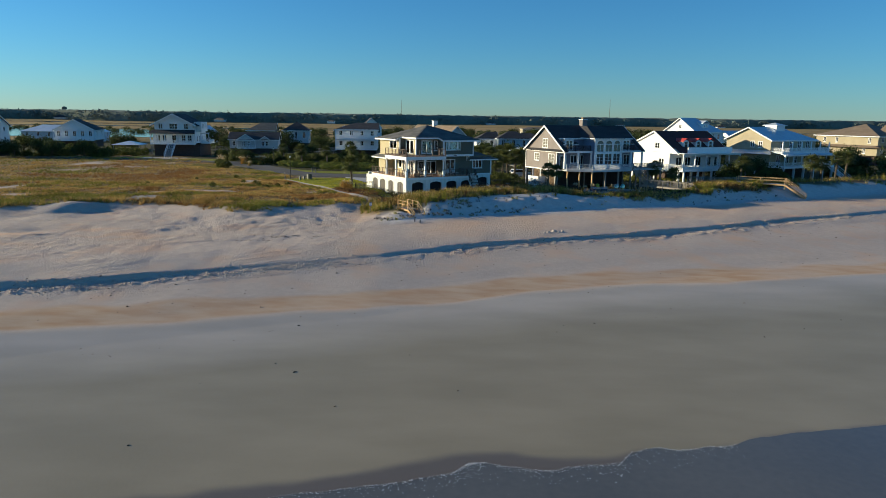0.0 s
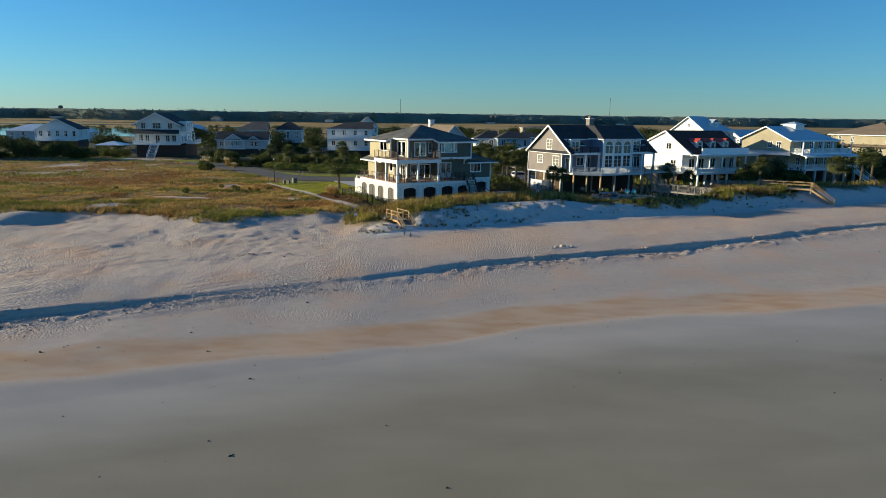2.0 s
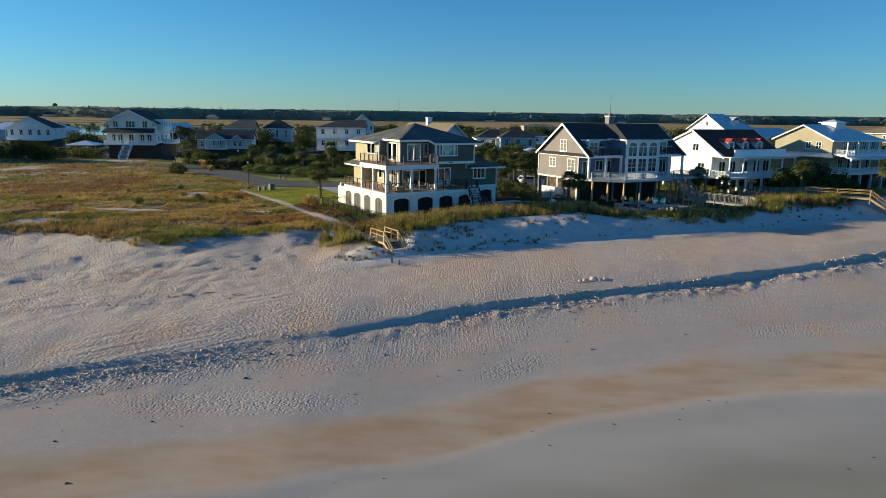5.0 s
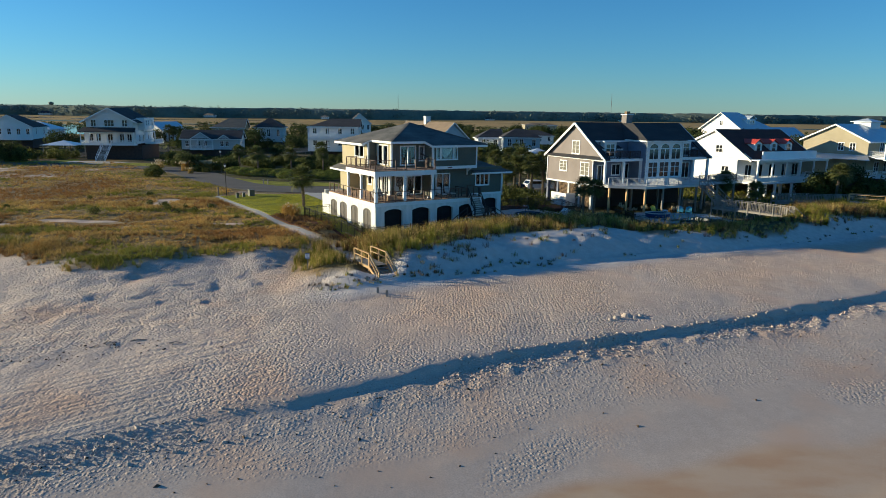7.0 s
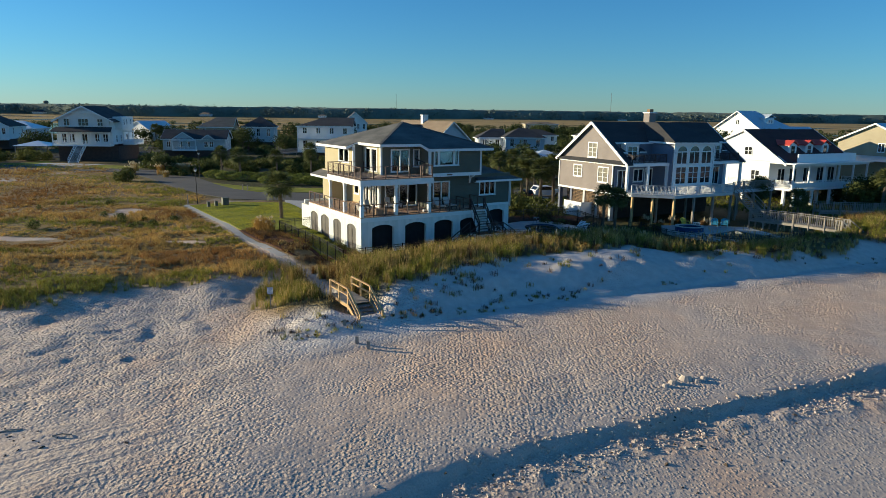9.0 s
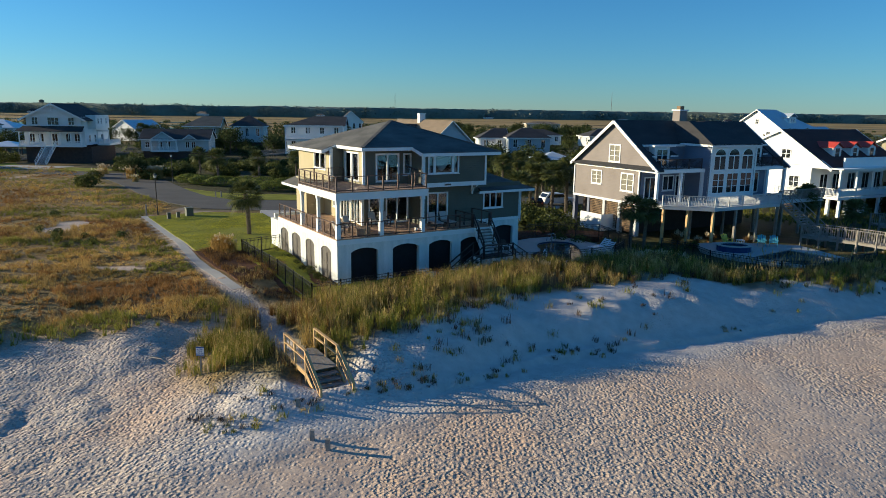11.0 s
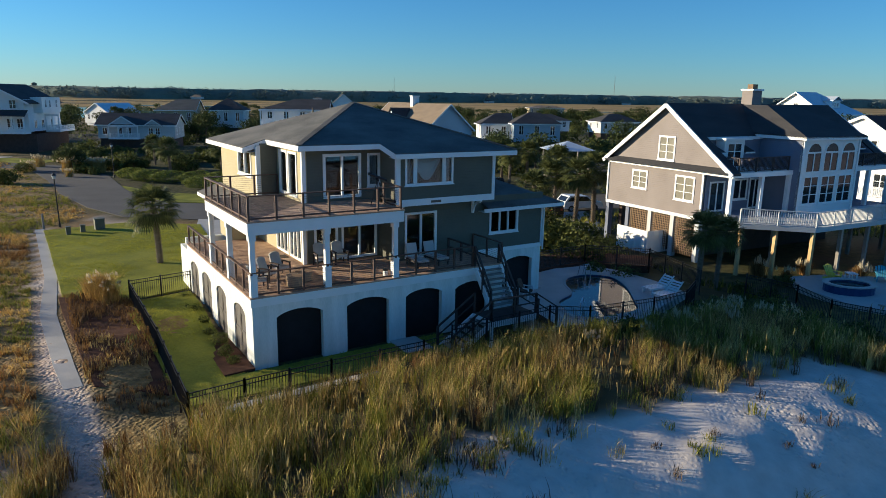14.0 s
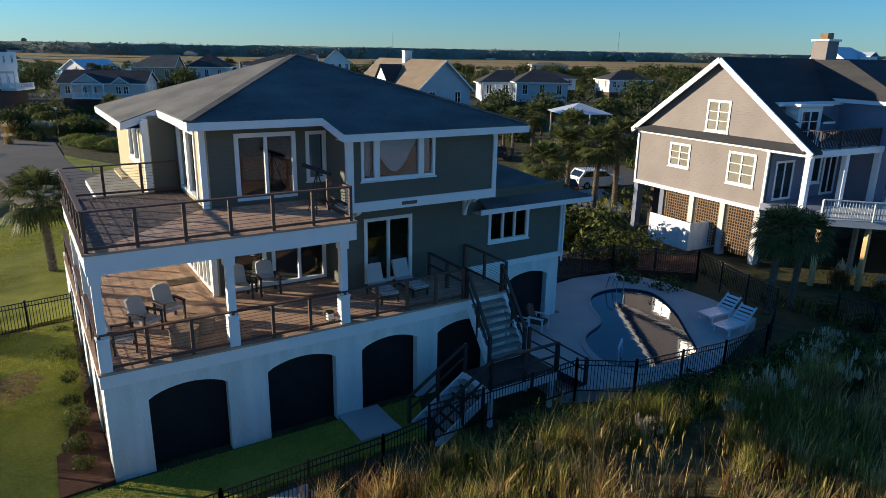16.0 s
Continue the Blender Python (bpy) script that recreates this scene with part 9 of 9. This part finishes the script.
for pts, lab in (([(25, 182, 3.2), (40, 196, 3.0), (52, 214, 2.6)], "long timber dock towards the creek"), ([(-47, 240, 2.6), (-40, 262, 2.4)], "timber dock behind the houses"), ([(-100, 232, 3.0), (-70, 240, 3.0)], "timber dock beside the creek"),
                 ([(44, 205, 2.6), (30, 218, 2.4)], "timber dock among the reeds")):
    boardwalk(pts, lab, 1.6)


def car(x, y, deg, paint, label, length=4.7, wide=1.85, high=1.7):
    z = at_ground(x, y) + 0.05
    r = thing("car", x, y, z, deg, label, "car")
    L, W = length / 2, wide / 2
    prof = [(-L, 0.35), (L, 0.35), (L, 0.75), (L - 0.15, 0.95), (L - 1.2, 1.05), (L - 1.95, high - 0.08), (-L + 0.6, high), (-L + 0.1, 1.1), (-L, 0.9)]
    part("body", MB().face_prism([(s, z + h) for s, h in prof], "F", -W, W), paint, r)
    part("side_window", MB().face_prism([(s, z + h) for s, h in ((L - 1.45, 1.1), (L - 2.0, high - 0.16), (-L + 0.75, high - 0.14), (-L + 0.35, 1.12))], "F", -W - 0.01, W + 0.01), dark_glass, r)
    part("windscreen", MB().beam((L - 1.3, 0, z + 1.08), (L - 1.88, 0, z + high - 0.14), wide - 0.25, 0.03, (1, 0, 1)), dark_glass, r)
    part("rear_window", MB().beam((-L + 0.12, 0, z + 1.12), (-L + 0.52, 0, z + high - 0.12), wide - 0.3, 0.03, (-1, 0, 1)), dark_glass, r)
    for sx in (-L + 0.85, L - 0.95):
        for sy in (-W + 0.1, W - 0.1):
            w = part("wheel", MB().tube([(sx, sy - 0.11, z + 0.34), (sx, sy + 0.11, z + 0.34)], 0.34, n=16), rubber, r)
            part("rim", MB().tube([(sx, sy - 0.12, z + 0.34), (sx, sy + 0.12, z + 0.34)], 0.2, n=12), chrome, w)
    for sy in (-W + 0.25, W - 0.25):
        part("headlight", MB().box(L - 0.02, L + 0.01, sy - 0.18, sy + 0.18, z + 0.68, z + 0.82), lamp_glass, r)
        part("tail_light", MB().box(-L - 0.01, -L + 0.02, sy - 0.12, sy + 0.12, z + 0.75, z + 0.95), red_metal, r)


car(17.0, 150.2, 20, car_white, "white sport utility car parked by the lane")
car(12.8, 147.0, 110, car_dark, "dark saloon parked in the shade", 4.6, 1.8, 1.45)
car(9.0, 167.0, 100, car_dark, "dark car parked behind the house", 4.6, 1.8, 1.5)

# ---- wrack, drift and foam on the beach ----
r = np.random.default_rng(91)
n = 1500
X = r.uniform(-60, 75, n)
Y = bank_y(X) + r.choice([-7.5, -3.5, -1.2, -16, -24, -30], n, p=[0.08, 0.22, 0.58, 0.06, 0.03, 0.03]) / 0.89 + r.normal(0, 1.1, n)
X[:90], Y[:90] = r.normal(-16.6, 1.6, 90), r.normal(72.4, 0.5, 90)
X[90:150], Y[90:150] = r.normal(-19.5, 1.5, 60), r.normal(70.2, 0.4, 60)
pieces = MB()
for i in range(n):
    s = r.uniform(0.015, 0.06) * (1.6 if r.random() < 0.1 else 1)
    z = float(ground_z(X[i:i + 1], Y[i:i + 1])[0])
    a = r.uniform(0, 6.28)
    c, d = Vector((math.cos(a) * s * 1.8, math.sin(a) * s * 1.8, 0)), Vector((-math.sin(a) * s, math.cos(a) * s, 0))
    o = Vector((X[i], Y[i], z - 0.01))
    top = o + Vector((0, 0, s * 0.9))
    pieces.add([o - c, o - d, o + c, o + d, top - c * 0.4, top + d * 0.5], [(0, 1, 4), (1, 2, 4), (2, 5, 4), (2, 3, 5), (3, 0, 4, 5)])
single("wrack", pieces, twig, "scattered seaweed, shells and bits along the tide lines", "wrack", "stuff")
for x, y, l, d in ((-14.3, 72.8, 0.7, 15), (-17.6, 72.3, 0.6, 60), (-16.6, 73.0, 0.9, 20), (-18.3, 71.9, 0.5, 35), (-13.1, 91.6, 1.5, -25)):
    z = at_ground(x, y)
    q = radians(d)
    single("driftwood", MB().tube([(x, y, z + 0.02), (x + math.cos(q) * l * 0.5, y + math.sin(q) * l * 0.5, z + 0.07), (x + math.cos(q) * l, y + math.sin(q) * l, at_ground(x + math.cos(q) * l, y + math.sin(q) * l) + 0.02)], 0.035, 0.02, 6), old_wood, "grey driftwood stick on the sand", "driftwood")
mb = MB()
r = np.random.default_rng(92)
for i in range(1500):
    x = r.uniform(-12, 14) if i < 1300 else r.normal(1.2, 0.5)
    y = float(wash_edge(x)) - abs(r.normal(0, 0.12 if r.random() < 0.6 else 0.7)) + 0.03
    s, z = r.uniform(0.008, 0.024), max(at_ground(x, y), -0.02) + 0.016
    mb.add([(x - s * 1.6, y, z), (x, y - s, z), (x + s * 1.6, y, z), (x, y + s, z), (x, y, z + s * 0.5)], [(0, 1, 4), (1, 2, 4), (2, 3, 4), (3, 0, 4)])
single("sea_foam", mb, foam_white, "thin bubbles of foam at the water's edge", "foam", "stuff")
# clods broken from the little bank
r = np.random.default_rng(93)
n = 9000
X = r.uniform(-40, 62, n)
D = np.where(r.random(n) < 0.85, r.normal(-0.75, 0.55, n), r.normal(0.3, 0.15, n))
Y = bank_y(X) + D / 0.89
keep = (hash_noise(X, Y, 4, 85) + 0.4 * hash_noise(X, Y, 1.5, 86) > -0.25) & (X > -36)
X, Y = X[keep], Y[keep]
n = len(X)
S = r.uniform(0.025, 0.075, n) * np.where(r.random(n) < 0.12, 1.8, 1.0)
A = r.uniform(0, 6.28, n)
knob = np.array([(-1, -0.5, -0.3), (0.6, -1, -0.3), (1, 0.7, -0.3), (-0.5, 1, -0.3), (-0.6, -0.3, 0.6), (0.5, -0.5, 0.75), (0.4, 0.5, 0.5), (-0.3, 0.6, 0.65)])
K = knob[None] * r.uniform(0.7, 1.3, (n, 8, 3)) * S[:, None, None]
C, Q = np.cos(A)[:, None], np.sin(A)[:, None]
V = np.stack([K[..., 0] * C - K[..., 1] * Q, K[..., 0] * Q + K[..., 1] * C, K[..., 2]], -1) + np.stack([X, Y, ground_z(X, Y)], -1)[:, None]
quad = np.array([(4, 5, 6, 7), (0, 1, 5, 4), (1, 2, 6, 5), (2, 3, 7, 6), (3, 0, 4, 7)])
loose_sand = mat("loose_sand", (0.42, 0.35, 0.29), (0.58, 0.49, 0.41), 2, 14, 0.95, 0.6)
tagged(new("sand_clods", fast_mesh("sand_clods", V.reshape(-1, 3), (np.arange(n)[:, None, None] * 8 + quad[None]).reshape(-1, 4), [loose_sand])), "crumbled clods of sand along the little bank", "sand", kind="stuff")
# sand castle remains
for x, y, s in ((12.6, 79.6, 0.30), (13.4, 80.1, 0.40), (13.9, 79.9, 0.25), (12.1, 79.2, 0.22), (14.4, 80.3, 0.22)):
    z = at_ground(x, y)
    mb = MB()
    ringp = [(x + math.cos(6.283 * i / 9) * s, y + math.sin(6.283 * i / 9) * s * 0.8) for i in range(9)]
    mb.add([(a, b, z - 0.05) for a, b in ringp] + [(x + (a - x) * 0.5, y + (b - y) * 0.5, z + s * 0.6) for a, b in ringp], [(i, (i + 1) % 9, 9 + (i + 1) % 9, 9 + i) for i in range(9)] + [tuple(range(9, 18))])
    single("sand_heap", mb, loose_sand, "crumbled heap of dug sand", "sand heap", group="heaps of dug sand")

# ---- far off: water tower, masts, houses under the pines ----
tw = thing("water_tower", -829, 1494, 3, 0, "pale water tower above the trees", "water tower")
part("tank", MB().tube([(0, 0, 20.5), (0, 0, 22.5)], 2.6, 5.2, 16).tube([(0, 0, 22.5), (0, 0, 25.4)], 5.2, 5.2, 16).tube([(0, 0, 25.4), (0, 0, 27.4)], 5.2, 1.9, 16), utility_green, tw)
part("stem", MB().tube([(0, 0, 3), (0, 0, 21)], 1.0, 0.9), utility_green, tw)
for x, y, h in ((384, 1605, 60), (-95, 1500, 48)):
    single("radio_mast", MB().tube([(x, y, 3), (x, y, 3 + h)], 0.5, 0.3, 5), cable_steel, "thin radio mast on the horizon", "mast")
rr = random.Random(17)
for i in range(6):
    x = -700 + i * 260 + rr.uniform(-40, 40)
    plain_house(x, float(wood_edge(x)) - 30, rr.uniform(-15, 15), rr.uniform(12, 20), 10, 3, 4, rr.uniform(6, 7), rr.uniform(8.5, 10), rr.choice([white_siding, grey_siding]), rr.choice([dark_shingle, tan_shingle]), "pale house below the far pines", "x", (True, True), 4, 1)
